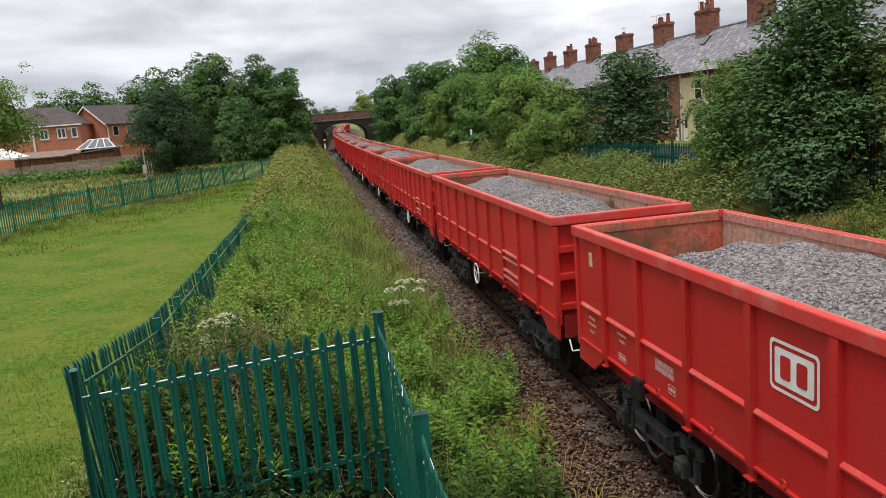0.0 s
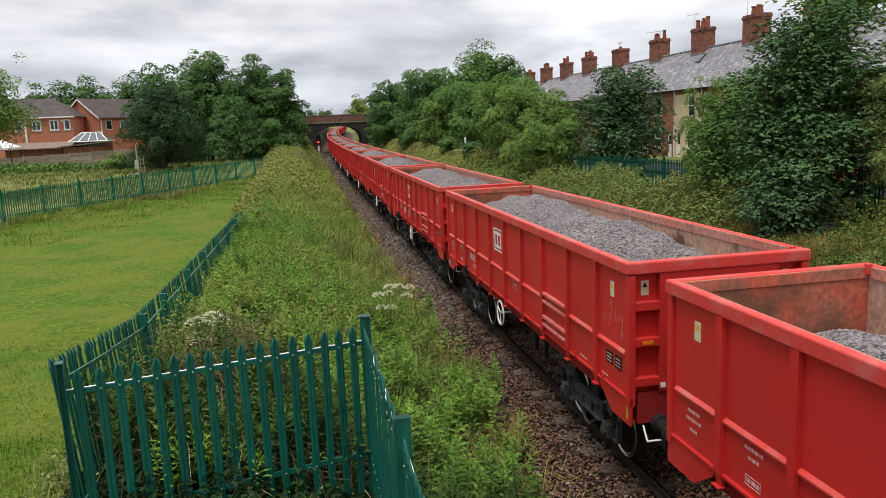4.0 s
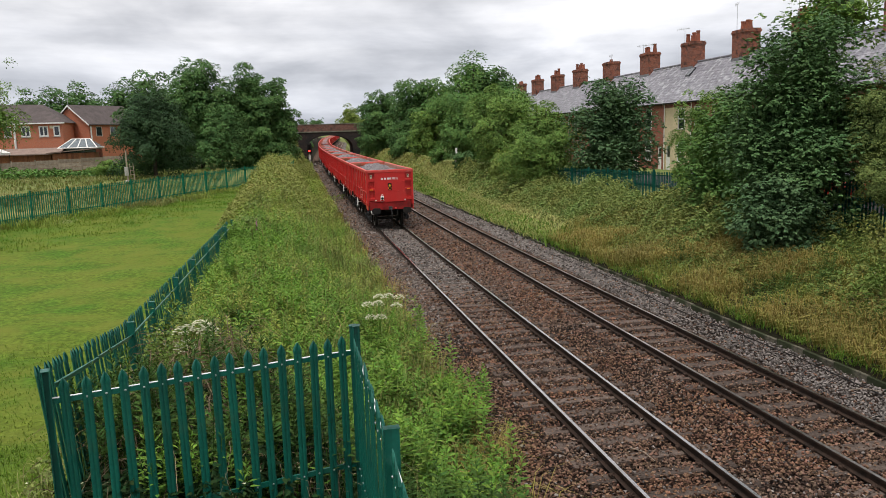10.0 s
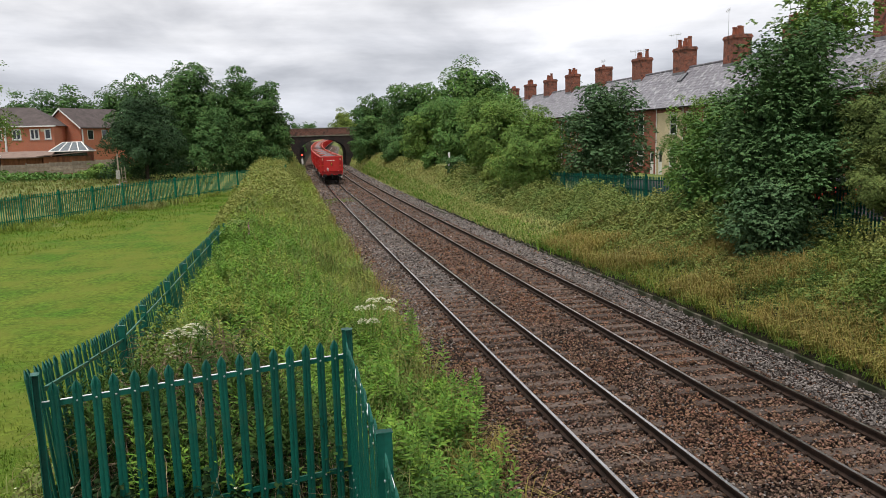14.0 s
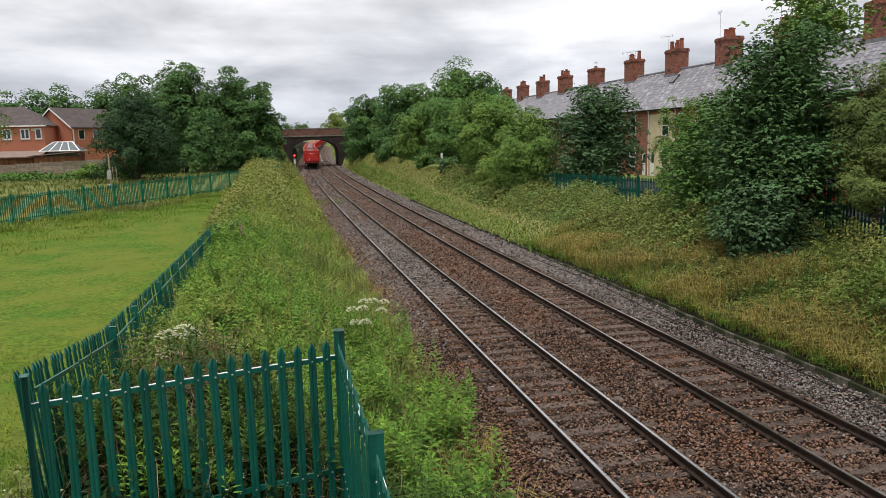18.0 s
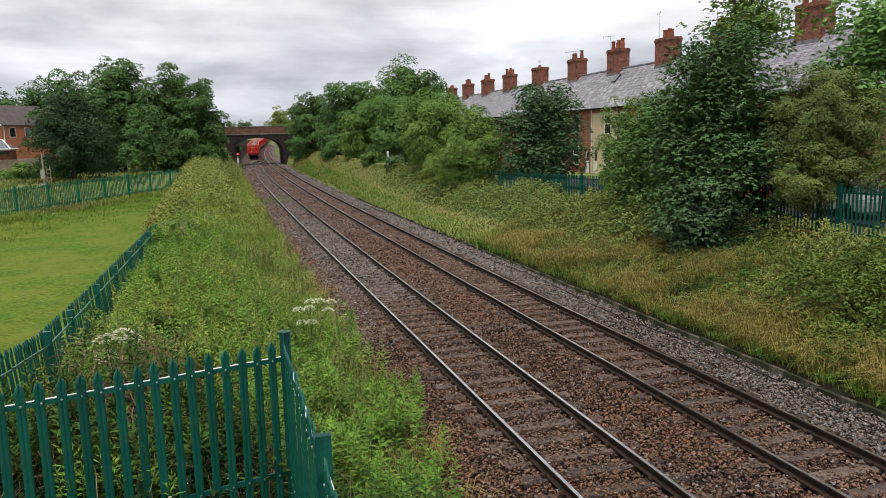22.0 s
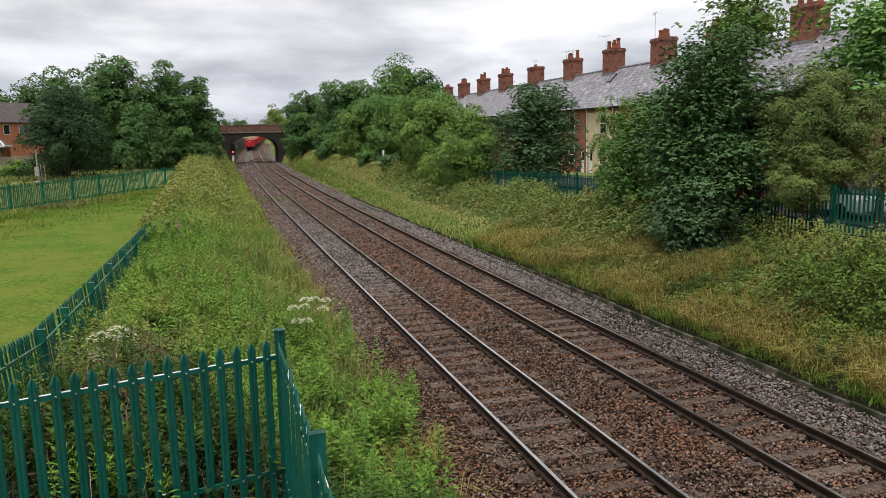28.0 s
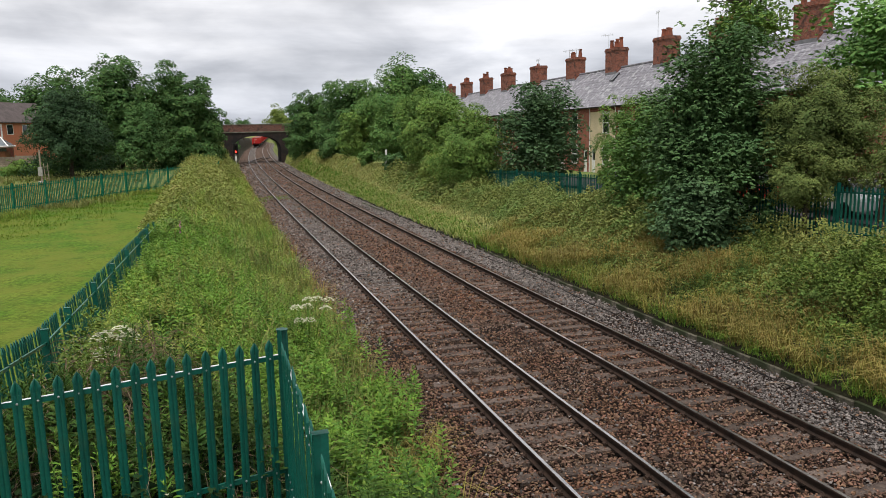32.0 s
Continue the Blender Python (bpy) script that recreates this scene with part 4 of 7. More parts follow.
def build_wagon(full):
    """One open bogie wagon for stone, from its rear end at y = 0 to its front, rail level at z = 0."""
    w = empty("open_wagon")
    tagged(w, "red steel open bogie wagon heaped with grey crushed stone", "freight wagon", "wagons of the stone train")
    for sx in (-1, 1):
        def X(a, b):
            return (min(sx * a, sx * b), max(sx * a, sx * b))
        part("side_panel", bx(*X(1.255, 1.285), 0.06, WL - 0.06, 1.40, 3.14), [M_RED], w, "flat red side plate")
        part("side_lining", bx(*X(1.235, 1.252), 0.06, WL - 0.06, 1.45, 3.14), M_REDIN, w, "dusty scraped inside of the wagon side")
        part("top_rim", bx(*X(1.243, 1.355), 0.0, WL, 3.135, 3.30, 0.02), M_REDTOP, w, "thick red top rim worn pink by stone dust")
        part("rim_lining", bx(*X(1.212, 1.240), 0.10, WL - 0.10, 3.143, 3.290, 0.008), M_RIMDUST, w, "dusty pink inner face of the rim")
        bm = bmesh.new()
        prism(bm, [(sx * 1.20, 1.30), (sx * 1.33, 1.40), (sx * 1.33, 1.43), (sx * 1.20, 1.43)], 0.06, WL - 0.06, "y")
        part("sill", bm, M_RED, w)
        part("sole_bar", bx(*X(0.93, 1.08), 0.25, WL - 0.25, 1.02, 1.32, 0.01), M_REDDARK, w, "grimy dark underframe beam")
        for y in RIBS:
            bm = bmesh.new()
            prism(bm, [(sx * 1.285, 3.135), (sx * 1.352, 3.135), (sx * 1.352, 1.42), (sx * 1.31, 1.28), (sx * 1.285, 1.28)], y - 0.055, y + 0.055, "y")
            box(bm, *X(1.15, 1.37), y - 0.075, y + 0.075, 1.268, 1.285)
            part("rib", bm, M_RED, w)
        for y in (0.055, WL - 0.055):
            part("corner_post", bx(*X(1.22, 1.335), y - 0.055, y + 0.055, 1.30, 3.13, 0.018), M_RED, w)
        ys = (0.11, *RIBS, WL - 0.11)
        for i, (a, b) in enumerate(zip(ys, ys[1:])):
            if i == 2:
                continue
            bm = bmesh.new()
            prism(bm, [(sx * 1.285, 2.06), (sx * 1.325, 2.025), (sx * 1.325, 2.005), (sx * 1.285, 1.985)], a + 0.055, b - 0.055, "y")
            part("stiffener", bm, M_REDTOP, w)
        for e, f in ((0.0, 1), (WL, -1)):
            bm = bmesh.new()
            prism(bm, [(e, 1.42), (e + f * 1.05, 1.42), (e + f * 1.0, 1.30), (e + f * 0.62, 1.04), (e, 1.04)], *X(1.27, 1.31), "x")
            part("end_skirt", bm, M_RED, w)
        for z in (2.13, 1.99, 1.70, 1.56):
            part("step_rail", bx(*X(1.29, 1.36), 2.42, 3.58, z - 0.028, z + 0.028, 0.01), M_PINK, w, "pale worn footstep")
        if full:
            # plain white panel in the makers' frame, then small plates and markings
            bm = bmesh.new()
            o, i_ = rounded(0.36, 0.255, 0.06), rounded(0.325, 0.22, 0.045)
            yo = 6.80
            vo = [bm.verts.new((sx * 1.292, yo + p, 2.63 + q)) for p, q in o]
            vi = [bm.verts.new((sx * 1.292, yo + p, 2.63 + q)) for p, q in i_]
            n = len(vo)
            for k in range(n):
                bm.faces.new((vo[k], vo[(k + 1) % n], vi[(k + 1) % n], vi[k]))
            part("emblem_frame", bm, M_WHITE, w, "white rounded emblem frame")
            bm = bmesh.new()
            bm.faces.new([bm.verts.new((sx * 1.291, yo + p, 2.63 + q)) for p, q in rounded(0.285, 0.18, 0.03)])
            part("emblem_panel", bm, M_WHITE, w, "white emblem panel")
            for k in (-0.12, 0.12):
                bm = bmesh.new()
                prism(bm, [(yo + k + p, 2.63 + q) for p, q in rounded(0.075, 0.115, 0.03)], *X(1.292, 1.295), "x")
                part("emblem_block", bm, M_RED, w)
            for y in (0.62, WL - 0.62):
                part("warning_label", bx(*X(1.286, 1.291), y - 0.065, y + 0.065, 2.72, 2.94), M_CREAMLAB, w, "cream warning label")
                bm = bmesh.new()
                prism(bm, [(y - 0.045, 2.84), (y + 0.045, 2.84), (y, 2.92)], *X(1.291, 1.294), "x")
                part("warning_triangle", bm, M_YELLOW, w)
            for y in (0.42, 0.72):
                part("data_plate", bx(*X(1.286, 1.294), y - 0.11, y + 0.11, 1.72, 1.90), M_BLACK, w, "black data plate")
                for q in range(3):
                    part("data_line", bx(*X(1.294, 1.296), y - 0.085, y + 0.085, 1.75 + q * 0.05, 1.762 + q * 0.05), M_FADED, w)
            part("reflector", bx(*X(1.311, 1.318), 0.05, 0.11, 1.12, 1.32), M_YELLOW, w, "yellow reflector strip")
            for y, z, a, b in ((11.85, 1.86, 0.30, 0.05), (11.85, 1.76, 0.36, 0.05), (11.85, 1.64, 0.20, 0.05), (10.7, 1.90, 0.34, 0.05), (10.7, 1.80, 0.22, 0.05), (10.7, 1.56, 0.26, 0.09), (9.40, 1.86, 0.50, 0.06), (9.40, 1.77, 0.50, 0.06), (9.2, 1.60, 0.18, 0.10), (5.55, 1.88, 0.30, 0.16), (5.15, 1.66, 0.14, 0.12), (1.75, 1.50, 0.34, 0.03), (0.9, 1.50, 0.25, 0.03)):
                # framed notes have a thin outline; all writing is short plain bars
                q = random.Random(int(y * 100 + z * 1000))
                bm = bmesh.new()
                if b > 0.055:
                    for lo, hi in ((z - b * 0.6, z - b * 0.6 + 0.008), (z + b * 0.6 - 0.008, z + b * 0.6)):
                        box(bm, *X(1.286, 1.2885), y - a / 2, y + a / 2, lo, hi)
                    for lo in (y - a / 2, y + a / 2 - 0.008):
                        box(bm, *X(1.286, 1.2884), lo, lo + 0.008, z - b * 0.6 + 0.009, z + b * 0.6 - 0.009)
                u = y - a / 2 + 0.02
                while u < y + a / 2 - 0.03:
                    ln = min(q.uniform(0.02, 0.07), y + a / 2 - 0.02 - u)
                    box(bm, *X(1.286, 1.2885), u, u + ln, z - min(b, 0.06) * 0.36, z + min(b, 0.06) * 0.36)
                    u += ln + 0.014
                part("marking", bm, M_FADED, w, "small faded white lettering bars")
            for y in (0.9, 2.0, 4.3, 5.5, 6.9, 8.2, 9.5):
                bm = bmesh.new()
                ring(bm, (sx * 1.33, y, 1.48), 0.045, 0.010, "x", 10, 5)
                part("rope_hook", bm, M_RED, w)
            if sx < 0:
                bm = bmesh.new()
                q = random.Random(8)
                for k in range(11):
                    y0, z0, h0 = q.uniform(0.25, 0.98), q.uniform(2.08, 2.5), q.uniform(0.06, 0.32)
                    s0 = q.uniform(-0.06, 0.06)
                    v = [bm.verts.new((-1.2862, y0 + dy, z)) for dy, z in ((-0.005, z0), (0.005, z0), (s0 + 0.003, z0 + h0), (s0 - 0.003, z0 + h0))]
                    bm.faces.new(v)
                part("scratch", bm, M_FADED, w, "pale scratches in the paint")
        bm = bmesh.new()
        ring(bm, (sx * 1.30, 6.72, 1.00), 0.265, 0.02, "x", 28, 6)
        for k in range(3):
            a = 2 * math.pi * k / 3 + 0.5
            tube(bm, (sx * 1.30, 6.72, 1.00), (sx * 1.30, 6.72 + 0.26 * math.cos(a), 1.0 + 0.26 * math.sin(a)), 0.013, 0.013, 6)
        tube(bm, (sx * 1.30, 6.72, 1.0), (sx * 1.0, 6.72, 1.0), 0.02, 0.02, 6)
        part("handbrake_wheel", bm, M_WHITE, w, "white painted handbrake wheel")
    for e, f in ((0.0, 1), (WL, -1)):
        def Yr(a, b):
            return (min(e + f * a, e + f * b), max(e + f * a, e + f * b))
        part("end_panel", bx(-0.88, 0.88, *Yr(0.005, 0.138), 1.50, 3.14), M_RED, w, "flat red end plate")
        part("end_lining", bx(-1.23, 1.23, *Yr(0.142, 0.16), 1.45, 3.14), M_REDEND, w, "rusty scraped inside of the wagon end")
        part("end_rim", bx(-1.36, 1.36, *Yr(-0.012, 0.135), 3.137, 3.302, 0.02), M_REDTOP, w, "thick red end rim")
        part("rim_lining", bx(-1.212, 1.212, *Yr(0.138, 0.178), 3.145, 3.292, 0.010), M_REDEND, w, "rusty scraped inner face of the end rim")
        part("corner_lug", bx(1.16, 1.24, *Yr(0.15, 0.21), 3.19, 3.33, 0.012), M_REDTOP, w)
        part("head_stock", bx(-1.18, 1.18, *Yr(0.04, 0.22), 1.04, 1.49, 0.012), M_REDDARK, w, "dirty red buffer beam")
        for sx in (-1, 1):
            x0, x1 = min(sx * 0.88, sx * 1.225), max(sx * 0.88, sx * 1.225)
            part("recess_back", bx(x0, x1, *Yr(0.11, 0.135), 1.45, 3.14), M_RED, w)
            for z in (2.70, 2.20, 1.645):
                part("end_step", bx(x0, x1, *Yr(0.0, 0.11), z - 0.065, z + 0.06, 0.01), M_RED, w, "red climbing step")
            bm = bmesh.new()
            lathe(bm, [(e + f * 0.04, 0.13), (e - f * 0.05, 0.125), (e - f * 0.06, 0.095), (e - f * 0.30, 0.09), (e - f * 0.31, 0.075), (e - f * 0.48, 0.075)], "y", 16, (sx * 0.865, 0, 1.03))
            bf = part("buffer", bm, M_BLACK, w, "greasy black buffer")
            bm = bmesh.new()
            prism(bm, [(sx * 0.865 + p, 1.03 + q) for p, q in rounded(0.23, 0.165, 0.10)], e - f * 0.48, e - f * 0.525, "y")
            part("buffer_head", bm, M_BLACK, bf)
            bm = bmesh.new()
            tube(bm, (sx * 1.1, e + f * 0.03, 1.02), (sx * 1.1, e - f * 0.10, 0.84), 0.014, 0.014, 6)
            tube(bm, (sx * 1.1, e - f * 0.10, 0.84), (sx * 0.88, e - f * 0.10, 0.84), 0.014, 0.014, 6)
            part("shunter_step", bm, M_WHITE, w, "bent white handrail")
            if full:
                xm = sx * 1.05
                part("warning_label", bx(xm - 0.055, xm + 0.055, *Yr(0.101, 0.108), 2.83, 3.03), M_CREAMLAB, w, "cream warning label")
                bm = bmesh.new()
                prism(bm, [(xm - 0.038, 2.94), (xm + 0.038, 2.94), (xm, 3.01)], *Yr(0.096, 0.1), "y")
                part("warning_triangle", bm, M_BLACK, w)
                part("reflector", bx(xm - 0.08, xm + 0.08, *Yr(-0.008, -0.002), 2.17, 2.225), M_ORANGE, w, "orange reflector")
                part("lamp_bracket", bx(sx * 0.83 - 0.035, sx * 0.83 + 0.035, *Yr(-0.01, 0.0), 1.55, 1.62), M_WHITE, w)
        if full:
            for k in range(6):
                x = -0.75 + k * 0.30
                for z in (2.62, 2.08):
                    bm = bmesh.new()
                    lathe(bm, [(e + f * 0.0055, 0.03), (e - f * 0.004, 0.026), (e - f * 0.006, 0.012)], "y", 8, (x, 0, z))
                    part("rivet", bm, M_RED, w)
            # running number, as plain bars
            for k in (0, 1, 3, 4, 6, 7, 8, 9, 11, 12, 13, 15):
                x0 = -0.50 + k * 0.060
                part("number_bar", bx(x0, x0 + 0.042, *Yr(-0.001, 0.004), 2.745, 2.855), M_WHITE, w, "white number bar")
            part("number_dash", bx(0.345, 0.375, *Yr(-0.001, 0.004), 2.79, 2.808), M_WHITE, w)
            part("notice", bx(-0.12, 0.10, *Yr(-0.004, 0.004), 2.15, 2.54), M_BLACK, w, "dark warning notice")
            bm = bmesh.new()
            prism(bm, [(-0.09, 2.37), (0.07, 2.37), (-0.01, 2.52)], *Yr(-0.007, -0.0045), "y")
            part("notice_triangle", bm, M_YELLOW, w)
            bm = bmesh.new()
            ring(bm, (-0.01, e - f * 0.006, 2.26), 0.075, 0.014, "y", 18, 5)
            part("notice_ring", bm, M_ORANGE, w)
        bm = bmesh.new()
        box(bm, -0.12, 0.10, *Yr(-0.02, 0.06), 1.02, 1.22, 0.02)
        tube(bm, (0, e, 1.1), (0, e - f * 0.30, 1.08), 0.05, 0.04, 8)
        ring(bm, (0, e - f * 0.32, 1.0), 0.085, 0.022, "x", 14, 6)
        ring(bm, (0.02, e - f * 0.30, 0.84), 0.10, 0.02, "x", 14, 6)
        tube(bm, (0.03, e - f * 0.30, 0.80), (0.03, e - f * 0.30, 0.62), 0.018, 0.018, 6)
        part("coupling", bm, M_FRAME, w, "oily steel screw coupling")
        bm = bmesh.new()
        pts = [(0.30, e - f * 0.02, 1.10), (0.32, e - f * 0.12, 1.06), (0.36, e - f * 0.16, 0.92), (0.34, e - f * 0.18, 0.76), (0.24, e - f * 0.20, 0.70)]
        for p, q in zip(pts, pts[1:]):
            tube(bm, p, q, 0.022, 0.022, 7)
        hose = part("brake_hose", bm, M_BLACK, w, "black brake hose")
        part("hose_cock", bx(0.25, 0.34, *Yr(-0.10, 0.0), 1.07, 1.17, 0.02), M_RED, hose, "red brake cock")
    part("wagon_floor", bx(-1.24, 1.24, 0.1, WL - 0.1, 1.38, 1.45), M_REDDARK, w)
    part("centre_beam", bx(-0.25, 0.25, 0.3, WL - 0.3, 0.92, 1.37, 0.02), M_BLACK, w)
    bm = bmesh.new()
    tube(bm, (-0.75, 6.6, 0.85), (-0.75, 7.7, 0.85), 0.20, 0.20, 14)
    part("brake_cylinder", bm, M_BLACK, w, "black brake reservoir")
    if full:
        for y in (4.4, 5.0, 7.9, 8.6):
            part("brake_lever", bx(-1.05, -0.98, y - 0.03, y + 0.03, 0.62, 1.10, 0.008), M_BLACK, w)
        part("load_indicator", bx(-1.40, -1.30, 9.93, 10.17, 1.18, 1.48, 0.02), M_BLACK, w, "black load box by the bogie")
    for y in (2.15, WL - 2.15):
        bogie(w, y, full)
    ld = stone_load(False, full)
    ld.parent = w
    if full:
        st = stone_load(True)
        st.name = "crushed_stone"
        st.parent = w
        tagged(st, kind="stuff")
    return w


WAGONS = []


def build_train():
    a = build_wagon(True)
    WAGONS.append(a)
    for i in range(1, 7):
        WAGONS.append(copy_thing(a, pose(0, WP * i, 0)))
    b = build_wagon(False)
    WAGONS.append(b)
    for i in range(8, 30):
        WAGONS.append(copy_thing(b, pose(0, WP * i, 0)))


build_train()


def graffiti(w, strokes, y0, z0, size, label):
    """Thin sprayed letters on a wagon's side: strokes in a unit square, read from the outside."""
    bm = bmesh.new()
    for st in strokes:
        for a, b in zip(st, st[1:]):
            tube(bm, (-1.287, y0 - a[0] * size, z0 + a[1] * size), (-1.287, y0 - b[0] * size, z0 + b[1] * size), 0.009, 0.009, 5)
    part("graffiti", bm, M_FADED, w, label)


graffiti(WAGONS[4], (((0.62, 0.92), (0.45, 1.0), (0.22, 0.85), (0.08, 0.5), (0.15, 0.15), (0.4, 0.0), (0.62, 0.1), (0.68, 0.38), (0.42, 0.40)),
                     ((1.0, -0.05), (1.08, 0.5), (1.02, 1.0), (1.35, 0.98), (1.62, 0.75), (1.6, 0.45), (1.35, 0.30), (1.08, 0.36))), 7.33, 1.58, 0.36, "thin white sprayed letters G and P")
graffiti(WAGONS[4], (((0.0, 1.0), (0.12, 0.0)), ((0.0, 1.0), (0.4, 0.85), (0.1, 0.5), (0.5, 0.1)), ((0.9, 0.75), (0.6, 0.65), (0.75, 0.1), (1.0, 0.2)), ((0.62, 0.4), (0.9, 0.45)),
                     ((1.15, 0.9), (1.2, 0.1), (1.35, 0.15)), ((1.5, 0.9), (1.7, 0.0), (1.95, 0.95)), ((2.5, 0.9), (2.1, 0.75), (2.2, 0.0), (2.55, 0.05)), ((2.12, 0.45), (2.45, 0.5))), 8.62, 1.60, 0.36, "scribbled white graffiti strokes")

lamp = empty("tail_lamp")
tagged(lamp, "white battery tail lamp with red panel on last wagon", "lamp")
part("lamp_case", bx(-0.095, 0.095, -0.10, -0.005, 0.0, 0.30, 0.03), M_WHITE, lamp)
_b = bmesh.new()
ring(_b, (0, -0.05, 0.33), 0.055, 0.016, "y", 14, 6)
part("carrying_handle", _b, M_WHITE, lamp)
_b = bmesh.new()
lathe(_b, [(-0.10, 0.075), (-0.125, 0.07), (-0.13, 0.04)], "y", 18, (0, 0, 0.17))
part("lens", _b, M_BLACK, lamp, "dark round lens")
part("red_panel", bx(-0.075, 0.075, -0.108, -0.098, 0.02, 0.09), M_RLENS, lamp, "red reflective panel")

# seconds and the place of the train's rear end along the line
TRAIN = [(0, -81.63), (1, -68.92), (2, -56.30), (3, -43.79), (4, -31.38), (5, -19.07), (6, -6.86), (7, 5.32), (8, 17.58), (9, 29.89), (10, 42.21), (11, 54.45), (12, 66.61), (13, 78.69), (14, 90.66), (15, 102.46), (16, 114.11), (17, 125.60), (18, 136.91), (19, 148.03), (20, 158.95), (21, 169.68), (22, 180.21), (23, 190.54), (24, 200.66), (25, 210.59), (26, 220.35), (27, 230.00), (28, 239.53), (29, 248.95), (30, 258.25), (31, 267.43), (32, 276.50)]


def wagon_pose(s):
    a, b = Vector(line_at(s)), Vector(line_at(s + WL))
    d = b - a
    return Matrix.Translation(a) @ pose(0, 0, 0, math.degrees(math.atan2(d.z, math.hypot(d.x, d.y))), 0, math.degrees(math.atan2(d.y, d.x)) - 90)


def motions():
    for i, w in enumerate(WAGONS):
        walk(w, [(t, wagon_pose(s + i * WP)) for t, s in TRAIN])
    walk(lamp, [(t, wagon_pose(s) @ pose(-0.47, 0.0, 1.53)) for t, s in TRAIN])

# ---------------------------------------------------------------- plants
def quads_from(c, d, side, ln, wd, bend=0.15):
    """Leaves as bent diamonds: base c, direction d, across side, length ln, width wd."""
    ln, wd = np.asarray(ln)[:, None], np.asarray(wd)[:, None]
    up = np.cross(side, d)
    b = c
    l = c + d * ln * 0.45 + side * wd * 0.5 + up * ln * 0.06
    t = c + d * ln - np.array((0, 0, 1.0)) * ln * bend
    r = c + d * ln * 0.45 - side * wd * 0.5 + up * ln * 0.06
    return np.stack([b, l, t, r], 1)


def unit(v):
    return v / (np.linalg.norm(v, axis=-1, keepdims=True) + 1e-9)


def leaf_mesh(name, q, material, parent=None):
    q = np.asarray(q, np.float32).reshape(-1, 4, 3)
    return raw(name, q.reshape(-1, 3), np.arange(len(q) * 4).reshape(-1, 4), material, parent)


def tree(name, x, y, zb, ztop, rad, material, leaf, n, seed, low=0.25, squash=1.0, loose=1.0, label="", clumps=70, trunk=None, group="trees along the railway", csize=1.0, spray=0, limbs=9, taper=0.0):
    """A tapered trunk with limbs and a crown of many small leaves, gathered in uneven clumps."""
    r = np.random.RandomState(seed)
    if y > 85:
        n, leaf = int(n * 0.75), leaf * 1.12
    elif y > 44:
        n, leaf = int(n * 0.86), leaf * 1.06
    clumps = int(clumps * 1.25)
    h = ztop - zb
    ob = tagged(empty(name, pose(x, y, zb)), label, "bush" if "bush" in name else "tree", group)
    c0, c1 = h * low, h
    zmid, hz = (c0 + c1) / 2, (c1 - c0) / 2
    # clump centres, more of them near the outside
    d = unit(r.normal(size=(clumps, 3)))
    k = r.uniform(0.35, 1.0, clumps) ** 0.5
    lump = 1 + 0.22 * np.sin(d[:, 0] * 5 + seed) * np.sin(d[:, 2] * 4 + seed * 2) + 0.10 * r.normal(size=clumps)
    cr = rad * r.uniform(0.14, 0.30, clumps) * csize
    inner = 1 - np.minimum(0.8, cr / rad * 0.75)
    cen = np.stack([d[:, 0] * (rad * squash) * k * lump * inner, d[:, 1] * rad * k * lump * inner, zmid + d[:, 2] * hz * k * lump * (1 - np.minimum(0.8, cr / hz * 0.7))], -1)
    cen[:, 2] = np.clip(cen[:, 2], 0.1 * h * min(1, low * 3), h * 1.02)
    # a few leading shoots above the outline
    m = max(3, clumps // 20)
    a = r.uniform(0, 6.28, m)
    shoot = np.stack([np.cos(a) * rad * r.uniform(0.2, 0.75, m), np.sin(a) * rad * r.uniform(0.2, 0.75, m), zmid + hz * r.uniform(0.6, 0.88, m)], -1)
    cen, cr = np.concatenate([cen, shoot]), np.concatenate([cr, rad * (r.uniform(0.18, 0.26, m) if spray else r.uniform(0.08, 0.15, m))])
    w = cr ** 2
    which = r.choice(len(cen), n, p=w / w.sum())
    dd = unit(r.normal(size=(n, 3)))
    # most leaves lie on the upper and outer side of their clump, which leaves shaded gaps below
    low_side = (dd[:, 2] < 0) & (r.rand(n) < 0.6)
    dd[:, 2] = np.where(low_side, -dd[:, 2], dd[:, 2]) * 0.80
    p = cen[which] + dd * (cr[which] * r.uniform(0.55, 1.0, n) ** 0.5 * loose)[:, None]
    # bring the crown to its given height and width, fitted to the camera's view
    z0, z1 = np.percentile(p[:, 2], (0.5, 99.7))
    p[:, 2] = c0 + (p[:, 2] - z0) * (c1 - c0) / (z1 - z0)
    p[:, :2] *= rad / np.percentile(np.hypot(p[:, 0] / squash, p[:, 1]), 97)
    cen[:, 2] = c0 + (cen[:, 2] - z0) * (c1 - c0) / (z1 - z0)
    for a in (p, cen):
        a[:, :2] *= (1 - taper * np.clip((a[:, 2] - c0) / (c1 - c0), 0, 1) ** 1.6)[:, None]
    p[:, 2] = np.maximum(p[:, 2], 0.03)
    out = unit(dd + 0.6 * unit(cen[which] - np.array((0, 0, zmid))) + np.array((0, 0, 0.5)))
    t = unit(np.cross(out, r.normal(size=(n, 3))))
    dirn = unit(t + out * r.uniform(0.0, 0.7, (n, 1)) - np.array((0, 0, 0.08)))
    side = unit(np.cross(out, dirn) + 0.32 * r.normal(size=(n, 3)))
    leaf = leaf * 0.86
    sz = leaf * r.uniform(0.7, 1.4, n)
    qs = quads_from(p, dirn, side, sz, sz * 0.68, 0.08)
